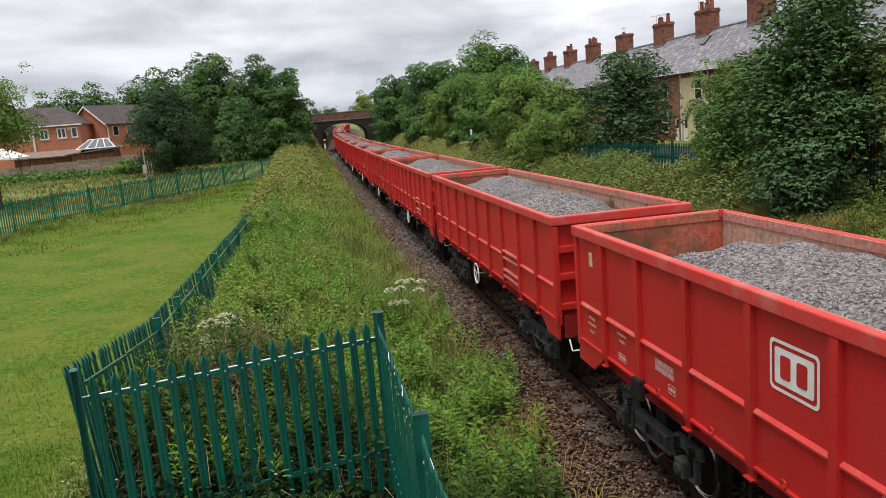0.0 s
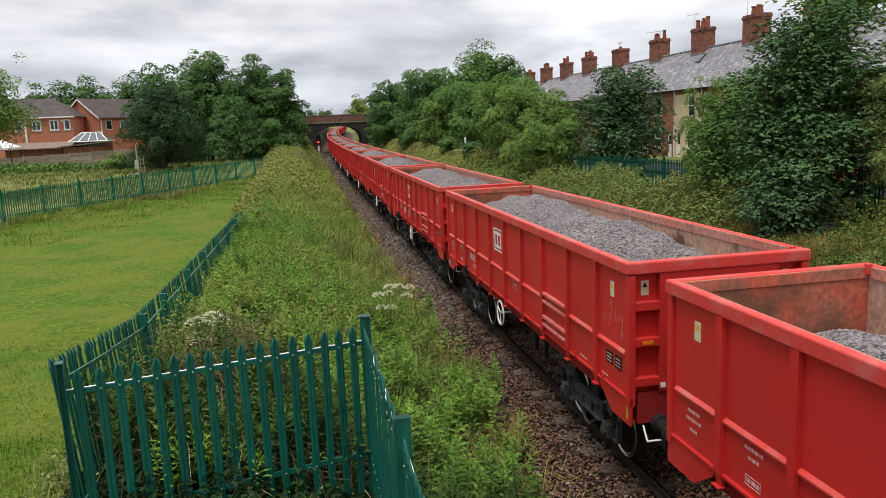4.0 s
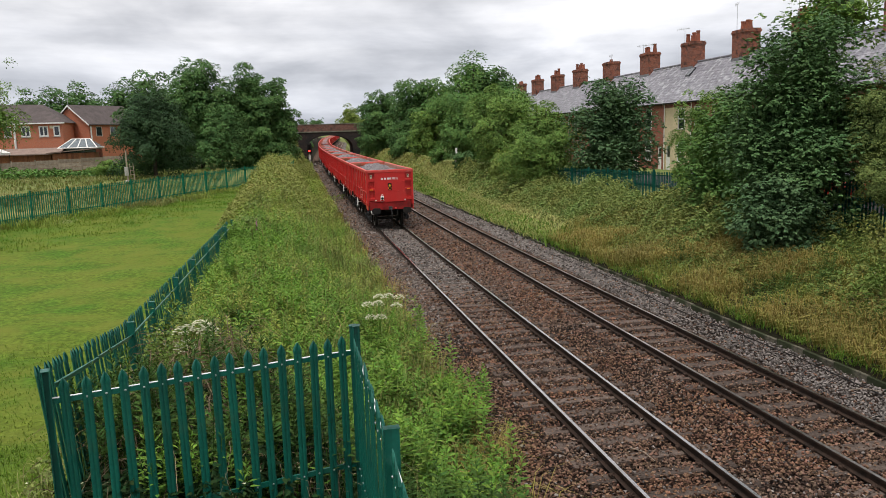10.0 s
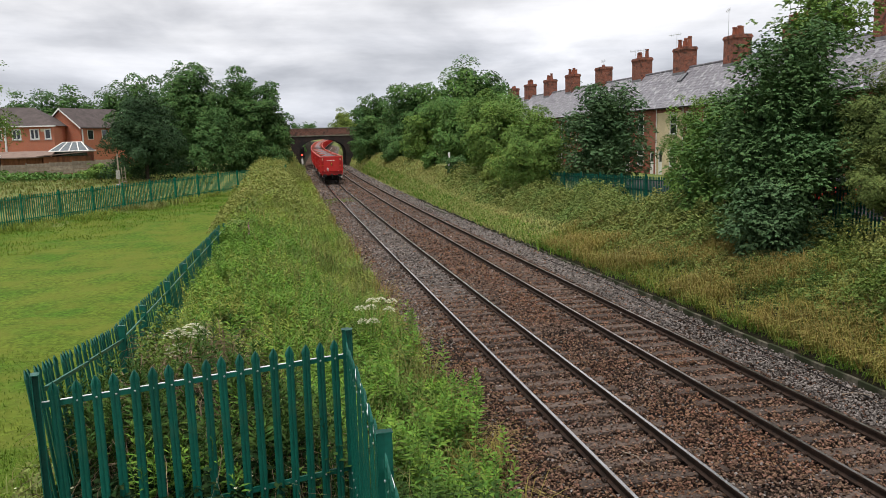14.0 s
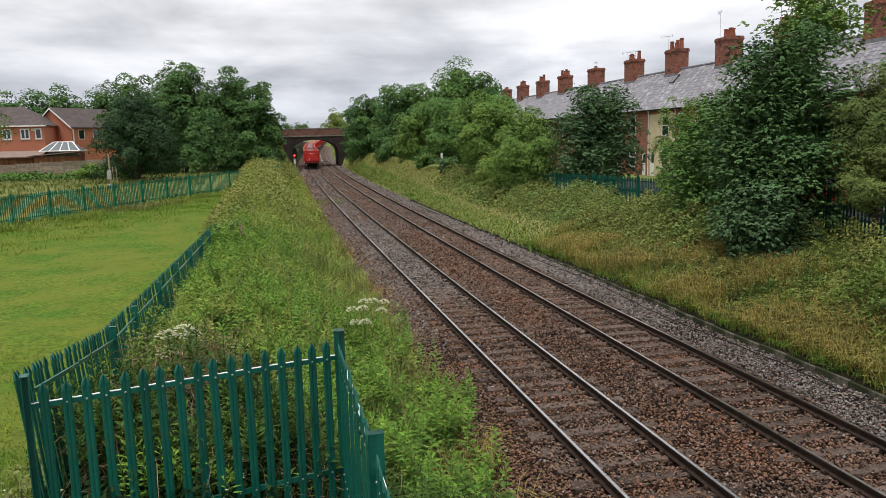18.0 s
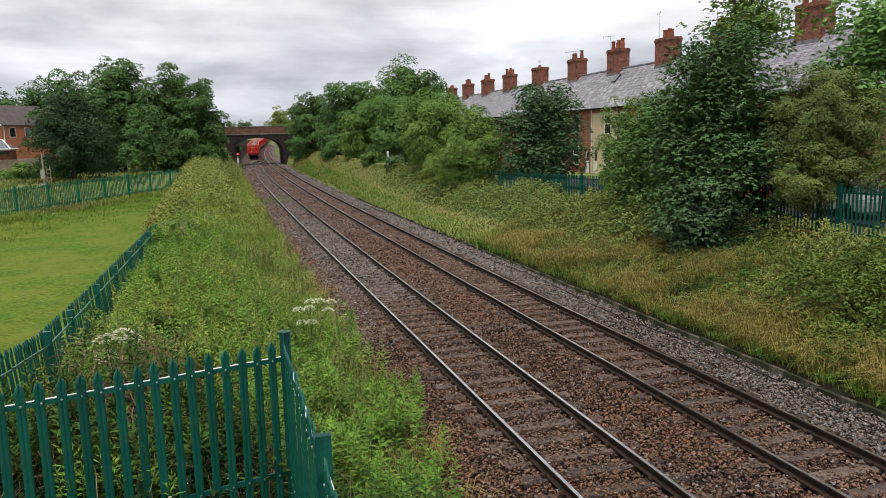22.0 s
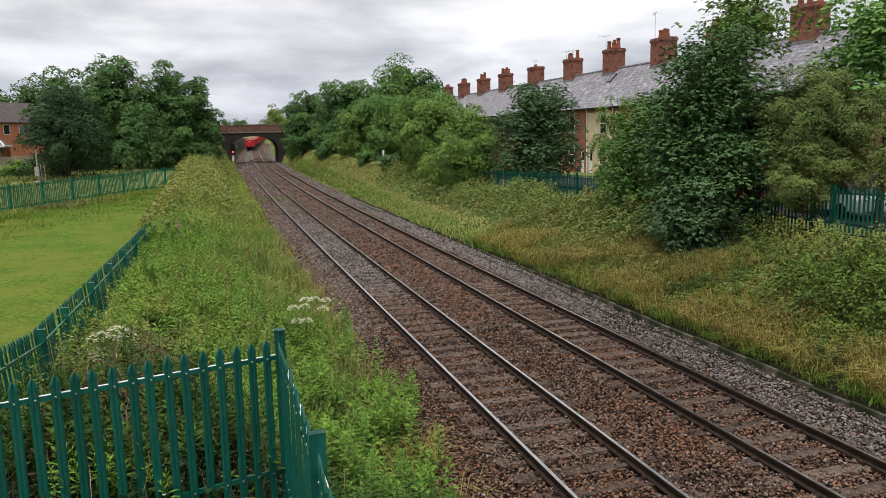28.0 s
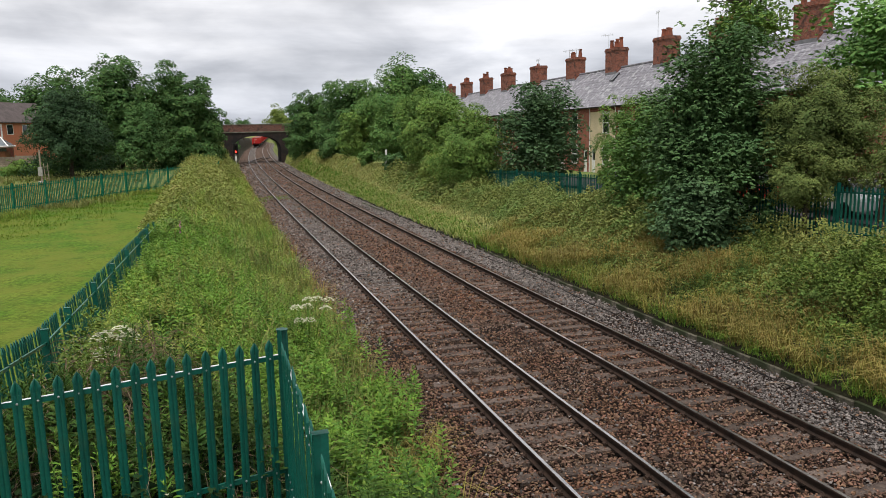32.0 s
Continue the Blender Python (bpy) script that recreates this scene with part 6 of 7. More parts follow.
def build_bank_plants():
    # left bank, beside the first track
    weeds("willowherb", (-4.75, -2.0, 3.5, 9.5), 170, 1.3, 0.14, 40, L_WEEDSHADE, 49, "tall green willowherb on the railway bank beside the fence", 0.31, ragged=0.9)
    weeds("willowherb", (-4.75, -1.95, 9.5, 20), 560, 1.16, 0.15, 36, L_WEED, 1, "tall bright green willowherb on the railway bank", 0.34, ragged=0.7)
    weeds("willowherb", (-6.2, -4.7, 9.0, 20), 330, 1.12, 0.14, 34, L_WEED, 42, "tall bright green willowherb on the railway bank", 0.34)
    weeds("willowherb", (-8.0, -5.0, 13.0, 24), 660, 1.05, 0.13, 30, L_WEED2, 2, "mixed olive green weeds on the railway bank", 0.28)
    weeds("willowherb", (-7.9, -4.6, 15, 33), 1500, 1.08, 0.15, 26, L_WEED, 3, "tall bright green willowherb on the railway bank", 0.34)
    weeds("willowherb", (-5.0, -2.3, 18, 42), 700, 1.0, 0.15, 24, L_WEED, 67, "bright green willowherb among the seeding grass", 0.24, patch=0.8, ragged=0.5)
    weeds("bank_weeds", (-5.6, -2.5, 16, 46), 1150, 0.95, 0.16, 22, L_WEED2, 4, "mixed olive green weeds on the railway bank", 0.26)
    weeds("bank_weeds", (-8.0, -5.2, 30, 46), 700, 1.0, 0.20, 20, L_WEED2, 68, "mixed olive green weeds on the railway bank", 0.28)
    weeds("bank_weeds", (-5.2, -2.5, 44, 100), 1700, 0.9, 0.24, 12, L_WEED2, 5, "rough olive green growth along the railway bank", 0.36)
    weeds("bank_weeds", (-7.5, -2.7, 95, 150), 1200, 1.2, 0.34, 13, L_SCRUB, 6, "rough olive green growth along the railway bank", 0.32)
    bramble("bramble_bush", (-9.4, -3.6, 40, 94), 25000, 1.9, 0.115, L_SCRUB, 7, "yellow-green scrub on the bank top", 0.62)
    bramble("bramble_bush", (-8.4, -6.2, 30, 46), 4200, 0.9, 0.12, L_BRAMBLE, 8, "dark bramble along the fence line", 0.9)
    grass("tall_grass", (-8.0, -2.5, 8.5, 24), 320, 1.0, L_GRASS, 9, "tall green seeding grass among the weeds", 0.006, 0.6, 8)
    grass("tall_grass", (-5.8, -2.5, 13, 30), 380, 1.15, L_GRASS, 69, "tall straw-tipped grass among the weeds", 0.006, 0.6, 9)
    grass("tall_grass", (-7.0, -2.5, 28, 60), 700, 1.1, L_GRASS, 10, "tall seeding grass among the weeds", 0.012, 0.55, 7)
    grass("dry_grass", (-3.2, -2.2, 5, 26), 260, 0.75, L_STRAW, 11, "dry straw-coloured grass leaning over the ballast", 0.005, 1.3, 8, lean_to=(0.8, 0, 0))
    grass("dry_grass", (-3.2, -2.3, 26, 110), 500, 0.7, L_STRAW, 12, "dry straw-coloured grass at the ballast edge", 0.014, 0.9, 7)
    grass("low_grass", (-3.3, -2.4, 8, 40), 860, 0.34, L_GRASS, 13, "low green grass at the ballast edge", 0.007, 0.8, 8)
    grass("tall_grass", (-4.7, -2.7, 3.5, 9.0), 130, 0.95, L_WEEDSHADE, 62, "arching green grass among the willowherb", 0.004, 1.3, 14)
    grass("low_grass", (-8.2, -2.6, -10, 3.6), 600, 0.26, L_GRASS, 66, "low green grass by the viewpoint", 0.008, 1.0, 8)
    grass("dead_stalks", (-4.7, -2.9, 4.3, 7.6), 46, 0.85, L_STALK, 63, "brown dead stalks among the willowherb", 0.004, 1.1, 6)
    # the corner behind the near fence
    bramble("bramble_bush", (-8.2, -4.6, 7.2, 10.2), 3000, 0.8, 0.085, L_BRAMSHADE, 14, "bramble thicket darkened as in shade, with white flowers, behind the fence", 1.9, blossom=70)
    weeds("willowherb", (-7.9, -5.0, 7.7, 9.9), 230, 1.5, 0.15, 38, L_WEEDSHADE, 15, "leafy willowherb growing through the bramble", 0.27, bare=0.58)
    bramble("bramble_bush", (-7.9, -5.0, 6.5, 7.5), 1500, 0.75, 0.07, L_BRAMSHADE, 47, "bramble leaves darkened as in shade, creeping between the pales", 2.4, blossom=14)
    weeds("willowherb", (-7.4, -5.3, 7.25, 7.7), 12, 1.05, 0.13, 34, L_WEED, 48, "leafy willowherb shoots close behind the pales", 0.17)
    for i, (q, y) in enumerate(((-7.05, 7.35), (-6.85, 7.30), (-6.62, 7.45), (-6.45, 7.40), (-6.2, 7.55))):
        weeds("willowherb", (q - 0.14, q + 0.14, y - 0.12, y + 0.12), 7, 1.05 if i != 3 else 1.3, 0.12, 34, L_WEED, 110 + i, "leafy willowherb shoots close behind the pales", 0.24)
    grass("dead_stalks", (-7.6, -5.0, 7.0, 10.0), 60, 0.8, L_STALK, 16, "brown dead stalks among the bramble", 0.004, 1.3, 5)
    grass("dead_stalks", (-8.1, -6.4, 9.5, 14.5), 160, 0.75, L_STALK, 17, "brown dead stalks over the sagging fence", 0.005, 1.6, 6)
    bramble("bramble_bush", (-8.7, -6.5, 8.6, 15.0), 2400, 1.05, 0.06, L_BRAMBLE, 18, "bramble creeping over the sagging fence", 1.6, blossom=25)
    bramble("bramble_bush", (-7.85, -6.6, 8.0, 11.6), 3600, 1.6, 0.05, L_BRAMD, 70, "tangled bramble heaped against the sagging fence", 1.7, blossom=20)
    canes("dead_canes", (-7.5, -6.6, 8.6, 13.2), 400, 1.2, L_STALK, 60, "tangle of brown dead bramble canes over the sagging fence", 0.009)
    canes("dead_canes", (-7.9, -5.1, 7.3, 10.0), 190, 1.0, L_STALK, 61, "brown dead canes in the bramble behind the fence")
    # field
    grass("field_grass", (-14, -8.2, 4, 12), 4200, 0.085, L_FIELD, 19, "short green field grass", 0.005, 1.0, 6, spread=0.1)
    grass("field_grass", (-15, -8.2, 11.5, 19), 1500, 0.06, L_FIELD, 22, "short green field grass", 0.006, 1.0, 6, spread=0.12)
    grass("field_edge_grass", (-9.0, -8.1, 6, 36), 500, 0.30, L_GRASS, 21, "longer grass along the fence foot", 0.007, 0.8, 8)
    # right bank
    grass("fresh_grass", (6.26, 6.75, 6, 34), 700, 0.24, L_FRESH, 65, "low green grass along the concrete edging", 0.007, 1.3, 7, lean_to=(-0.5, 0, 0))
    grass("dry_grass", (6.4, 9.8, 6, 34), 1550, 0.72, L_STRAW, 30, "dry ochre grass on the cutting slope", 0.008, 1.15, 9, patch=0.6, lean_to=(-0.5, 0, 0))
    grass("slope_grass", (6.25, 12.0, 6, 34), 2900, 0.55, L_SLOPE, 31, "arching green grass on the cutting slope", 0.010, 1.15, 8, lean_to=(-0.5, 0, 0))
    grass("slope_grass", (6.2, 10.2, 34, 75), 2200, 0.36, L_PALEG, 32, "pale green grass on the cutting slope", 0.020, 1.5, 8, spread=0.16, lean_to=(-0.4, 0, 0))
    grass("dry_grass", (6.6, 9.6, 34, 120), 1500, 0.4, L_PALE, 33, "dry ochre grass on the cutting slope", 0.02, 1.3, 8, patch=0.35)
    grass("slope_grass", (6.1, 9.8, 75, 150), 2200, 0.45, L_PALEG, 34, "pale green grass on the cutting slope", 0.035, 1.2, 7)
    grass("fresh_grass", (6.2, 7.5, 30, 120), 1900, 0.40, L_FRESH, 35, "fresh green grass along the concrete edging", 0.020, 1.3, 8, spread=0.14, lean_to=(-0.3, 0, 0))
    bramble("bramble_bush", (8.0, 12.2, 23.5, 47), 25000, 1.35, 0.096, L_BRAMBLE, 36, "dense grey-green bramble covering the bank", 0.8, rise=True)
    bramble("bramble_bush", (7.8, 12.2, 46, 66), 7000, 1.2, 0.16, L_BRAMBLE, 37, "dense bramble covering the bank", 0.7, rise=True)
    bramble("bramble_bush", (7.2, 11.2, 8.4, 15.6), 17000, 1.5, 0.072, L_BRAMD, 38, "large dark green bramble bush on the slope", 1.1, blossom=60)
    bramble("bank_scrub", (9.0, 12.4, 6, 24), 13000, 0.62, 0.075, L_BRAMBLE, 39, "low yellow-green scrub on the bank top", 1.2, rise=True)
    bramble("bank_scrub", (10.3, 12.25, 6, 23), 12000, 1.25, 0.06, L_SCRUB, 46, "yellow-green scrub along the foot of the fence", 1.5)
    weeds("willowherb", (7.2, 11.5, 14, 26), 380, 0.8, 0.12, 24, L_WEEDSHADE, 40, "olive green weeds on the cutting slope", 0.25)
    weeds("slope_weeds", (6.6, 10.2, 6, 22), 260, 0.55, 0.12, 20, L_WEEDSHADE, 43, "low green weeds on the cutting slope", 0.34, patch=0.9)
    bramble("bramble_bush", (7.0, 9.4, 14.5, 30), 3500, 0.6, 0.08, L_BRAMBLE, 44, "bramble trailing down the cutting slope", 1.4)
    bramble("rough_weeds", (-46, -24.0, 84, 91), 2500, 1.0, 0.28, L_MID, 45, "rough green weeds by the garden fence", 0.6)
    for i in range(8):
        y0 = 36 + i * 4.2
        xm = -20.17 + (y0 + 2 - 46.88) * 0.574
        grass("fence_foot_grass", (xm - 1.2, xm + 1.8, y0, y0 + 4.4), 200, 0.40, L_GRASS if i % 3 == 1 else L_WEED2, 50 + i, "rough grass along the foot of the far fence", 0.014, 0.9, 9, spread=0.2, thin=1.5)
        grass("field_grass", (xm + 0.4, xm + 9.0, y0, y0 + 4.4), 330, 0.15, L_FIELD, 90 + i, "longer green grass at the far edge of the field", 0.014, 1.2, 8, spread=0.3, thin=2.2)
    grass("rough_grass", (-46, -12.0, 54, 92), 2000, 0.38, L_GRASS, 41, "rough pale grass beyond the field fence", 0.035, 0.9, 8, spread=0.35)


build_bank_plants()


def umbels(places, seed):
    """Hogweed: tall stems that carry flat white flower plates."""
    r = np.random.RandomState(seed)
    x0, y0, _ = places[0]
    ob = tagged(empty("hogweed_plant", pose(x0, y0, float(ground_z(x0, y0)))), "tall hogweed with flat white flower plates among green weeds", "wild flower", "hogweed on the bank")
    o = np.array(ob.matrix_basis.translation)
    for x, y, z in places:
        n = 84
        a, k = r.uniform(0, 6.28, n), np.sqrt(r.rand(n)) * r.uniform(0.11, 0.15)
        c = np.stack([x + np.cos(a) * k, y + np.sin(a) * k, z - k * k * 5.0 + r.uniform(-0.018, 0.018, n)], -1) - o
        d = unit(np.stack([np.cos(a + r.rand(n)), np.sin(a + r.rand(n)), 0.3 + 0 * a], -1))
        leaf_mesh("flower_plate", quads_from(c, d, unit(np.cross(np.array((0, 0, 1.0)), d)), 0.046 + 0 * a, 0.046 + 0 * a, 0.3), L_BLOOM, ob)
        bm = bmesh.new()
        g = float(ground_z(x0, y0))
        m = Vector(((x + x0) / 2, (y + y0) / 2, (z + g) / 2 + 0.25)) - Vector(o)
        tube(bm, (0, 0, 0), m, 0.012, 0.009, 6)
        tube(bm, m, Vector((x, y, z - 0.04)) - Vector(o), 0.009, 0.006, 6)
        for i in range(7):
            q = c[i * 9]
            tube(bm, Vector((x, y, z - 0.04)) - Vector(o), Vector(q), 0.003, 0.002, 4)
        part("flower_stem", bm, L_WEED, ob)


umbels([(-7.05, 10.7, 2.67), (-6.82, 10.7, 2.73), (-6.74, 10.7, 2.64), (-7.06, 10.7, 2.45)], 1)
umbels([(-3.55, 17.7, 1.42), (-3.85, 17.5, 1.30), (-3.30, 17.9, 1.38), (-3.15, 17.6, 1.20), (-3.78, 17.5, 0.98), (-3.54, 17.6, 0.95), (-3.05, 17.8, 1.36), (-3.55, 17.9, 1.22)], 2)

fox = tagged(empty("foxglove_plant", pose(-6.8, 28.5, float(ground_z(-6.8, 28.5)))), "single purple foxglove spike among the weeds", "wild flower")
_r = np.random.RandomState(3)
_a = _r.uniform(0, 6.28, 60)
_z = _r.uniform(0.75, 1.2, 60)
_d = unit(np.stack([np.cos(_a), np.sin(_a), -0.5 + 0 * _a], -1))
leaf_mesh("flower_spike", quads_from(np.stack([0 * _a, 0 * _a, _z], -1), _d, unit(np.cross(np.array((0, 0, 1.0)), _d)), 0.06 + 0 * _a, 0.04 + 0 * _a, 0), L_PURPLE, fox)
_b = bmesh.new()
tube(_b, (0, 0, 0), (0, 0, 1.2), 0.012, 0.005, 6)
part("flower_stem", _b, L_WEED, fox)

# ---------------------------------------------------------------- buildings
def wall_holes(bm, axis, at, thick, u0, u1, z0, z1, holes):
    """A wall in the plane across axis, with openings (u0, u1, z0, z1) that go right through it."""
    us = sorted({u0, u1, *[h[0] for h in holes], *[h[1] for h in holes]})
    zs = sorted({z0, z1, *[h[2] for h in holes], *[h[3] for h in holes]})
    for a, b in zip(us, us[1:]):
        for c, d in zip(zs, zs[1:]):
            m, n = (a + b) / 2, (c + d) / 2
            if any(h[0] < m < h[1] and h[2] < n < h[3] for h in holes):
                continue
            if axis == "x":
                box(bm, at, at + thick, a, b, c, d)
            else:
                box(bm, a, b, at, at + thick, c, d)
    bmesh.ops.remove_doubles(bm, verts=bm.verts, dist=0.0005)
    return bm


def window(parent, axis, at, u0, u1, z0, z1, bars=1, fw=0.08, post=False):
    """A white sash window set into a wall, facing towards the lower coordinate."""
    def put(d0, d1, a, b, c, d):
        return bx(at + d0, at + d1, a, b, c, d) if axis == "x" else bx(a, b, at + d0, at + d1, c, d)
    w = part("window", put(-0.015, 0.055, u0, u0 + fw, z0, z1), M_WHITE, parent, "white framed window")
    part("frame_side", put(-0.015, 0.055, u1 - fw, u1, z0, z1), M_WHITE, w)
    if post:
        part("mullion", put(-0.015, 0.055, (u0 + u1) / 2 - fw / 2, (u0 + u1) / 2 + fw / 2, z0 + fw, z1 - fw), M_WHITE, w)
    for z in (z0, z1 - fw, *[z0 + (z1 - z0) * (i + 1) / (bars + 1) - fw / 2 for i in range(bars)]):
        part("frame_bar", put(-0.014, 0.054, u0 + fw, u1 - fw, z, z + fw), M_WHITE, w)
    part("pane", put(0.015, 0.025, u0 + 0.06, u1 - 0.06, z0 + 0.06, z1 - 0.06), M_GLASS, w, "dark window glass")
    part("sill", put(-0.09, -0.016, u0 - 0.06, u1 + 0.06, z0 - 0.09, z0), M_CONC, w)


def chimney(parent, x, y, z0, z1, pots, sx=0.58, sy=1.0, seed=0):
    """A brick stack with two oversailing courses; pots is the height of each clay pot, along the stack."""
    bm = bmesh.new()
    box(bm, x - sx, x + sx, y - sy, y + sy, z0, z1 - 0.34)
    for k, g in ((0, 0.03), (1, 0.075), (2, 0.05), (3, 0.01)):
        box(bm, x - sx - g, x + sx + g, y - sy - g, y + sy + g, z1 - 0.34 + k * 0.085, z1 - 0.255 + k * 0.085)
    c = part("chimney", bm, M_STACK, parent, "weathered red brick chimney stack")
    # lead flashing where the stack meets the slates
    part("flashing", bx(x - sx - 0.03, x - sx - 0.004, y - sy - 0.03, y + sy + 0.03, z0 + 0.25, z0 + 0.55), M_LEAD, c, "grey lead flashing")
    r = random.Random(seed)
    n = len(pots)
    for i, h in enumerate(pots):
        if not h:
            continue
        py = y + sy * 0.86 - 1.72 * sy * (i + 0.5) / n
        px = x + r.uniform(-0.22, 0.22)
        bm = bmesh.new()
        lathe(bm, [(z1 - 0.02, 0.21), (z1 + 0.08, 0.19), (z1 + h * 0.85, 0.145), (z1 + h * 0.87, 0.18), (z1 + h, 0.18), (z1 + h, 0.12), (z1 + h - 0.12, 0.12)], "z", 12, (px, py, 0))
        part("chimney_pot", bm, M_CLAY, c, "terracotta chimney pot")
    return c


def aerial(x, y, z, h, seed):
    r = random.Random(seed)
    ob = tagged(empty("tv_aerial", pose(x, y, z)), "thin metal television aerial on a chimney", "aerial", "roof aerials")
    bm = bmesh.new()
    tube(bm, (0, 0, 0), (0, 0, h), 0.022, 0.018, 6)
    part("mast", bm, M_GALV, ob)
    bm = bmesh.new()
    a = r.uniform(-0.5, 0.5)
    d = Vector((math.sin(a), math.cos(a), 0.02))
    tube(bm, Vector((0, 0, h)) - d * 0.5, Vector((0, 0, h)) + d * 0.9, 0.018, 0.018, 5)
    for k in range(7):
        p = Vector((0, 0, h)) + d * (-0.4 + k * 0.2)
        tube(bm, p + Vector((0, 0, -0.14)), p + Vector((0, 0, 0.14)), 0.008, 0.008, 4)
    part("boom", bm, M_GALV, ob)


FX, RX, BX = 26.8, 30.0, 33.2
EAVE, RIDGE, HG = 7.48, 10.78, 1.45


def slate_rows(parent, y0, y1):
    """Courses of slate on the slope that faces the railway."""
    rows = 15
    n = math.hypot(RX - FX + 0.35, RIDGE - EAVE + 0.3)
    dx, dz = (RX - FX + 0.35) / n, (RIDGE - EAVE + 0.3) / n
    for i in range(rows):
        a, b = n * i / rows, n * (i + 1.12) / rows
        if i == rows - 1:
            b = n
        bm = bmesh.new()
        x0, z0 = FX - 0.35, EAVE - 0.3
        pts = []
        for s, up in ((a, 0.026), (b, 0.012), (b, -0.02), (a, -0.02)):
            pts.append((x0 + dx * s - dz * up, z0 + dz * s + dx * up))
        prism(bm, pts, y0 + 0.001, y1 - 0.001, "y")
        part("slate_course", bm, M_SLATE, parent)


def terrace_house(y0, y1, wall_mat, stacks, seed, detailed=True, holes=None):
    """One house of the row; holes are its upper window, its door and its lower window."""
    h = tagged(empty("terraced_house", pose(0, 0, 0)), "two-storey %s terraced house with a grey slate roof" % ("cream-rendered" if wall_mat is M_RENDER else "red brick"), "house", "terrace behind the railway")
    holes = holes or [(y0 + 1.9, y0 + 2.9, HG + 3.55, HG + 5.35), (y0 + 0.35, y0 + 1.21, HG + 0.0, HG + 2.15), (y0 + 1.9, y0 + 2.95, HG + 0.85, HG + 2.4)]
    bm = bmesh.new()
    wall_holes(bm, "x", FX, 0.3, y0, y1, HG - 0.3, EAVE - 0.05, holes)
    part("wall", bm, wall_mat, h)
    part("wall", bx(BX - 0.3, BX, y0, y1, HG - 0.3, EAVE), M_BRICK, h)
    bm = bmesh.new()
    prism(bm, [(FX + 0.31, HG - 0.3), (BX - 0.31, HG - 0.3), (BX - 0.31, EAVE), (RX, RIDGE - 0.15), (FX + 0.31, EAVE - 0.1)], y0 + 0.01, y0 + 0.22, "y")
    part("party_wall", bm, M_BRICK, h)
    rf = part("roof", bx(RX - 0.14, RX + 0.14, y0, y1, RIDGE - 0.06, RIDGE + 0.09, 0.04), M_SLATE, h, "grey ridge tiles")
    slate_rows(rf, y0, y1)
    bm = bmesh.new()
    prism(bm, [(RX, RIDGE), (BX + 0.3, EAVE - 0.25), (BX + 0.3, EAVE - 0.32), (RX, RIDGE - 0.07)], y0, y1, "y")
    part("back_slope", bm, M_SLATE, rf)
    part("eaves_course", bx(FX - 0.07, FX - 0.003, y0, y1, EAVE - 0.62, EAVE - 0.34), M_STACK, h, "dark red brick eaves course")
    bm = bmesh.new()
    tube(bm, (FX - 0.38, y0, EAVE - 0.28), (FX - 0.38, y1, EAVE - 0.28), 0.06, 0.06, 8)
    part("gutter", bm, M_BLACK, h, "black eaves gutter")
    if detailed:
        window(h, "x", FX, *holes[0])
        window(h, "x", FX, *holes[2])
        d = part("door", bx(FX + 0.12, FX + 0.17, holes[1][0], holes[1][1], HG, HG + 2.1), M_WHITE, h, "white back door")
        part("door_pane", bx(FX + 0.114, FX + 0.12, holes[1][0] + 0.2, holes[1][1] - 0.2, HG + 1.2, HG + 1.9), M_GLASS, d)
        for q in (holes[0], holes[2]):
            part("lintel", bx(FX - 0.02, FX + 0.1, q[0] - 0.12, q[1] + 0.12, q[3], q[3] + 0.18), M_CONC, h)
        bm = bmesh.new()
        tube(bm, (FX - 0.08, y1 - 0.12, HG), (FX - 0.08, y1 - 0.12, EAVE - 0.35), 0.045, 0.045, 8)
        tube(bm, (FX - 0.08, y1 - 0.12, EAVE - 0.35), (FX - 0.36, y1 - 0.12, EAVE - 0.26), 0.045, 0.045, 8)
        part("down_pipe", bm, M_WHITE, h)
    for y, pots, top in stacks:
        chimney(h, RX, y, RIDGE - 0.9, top, pots, seed=seed)
    return h


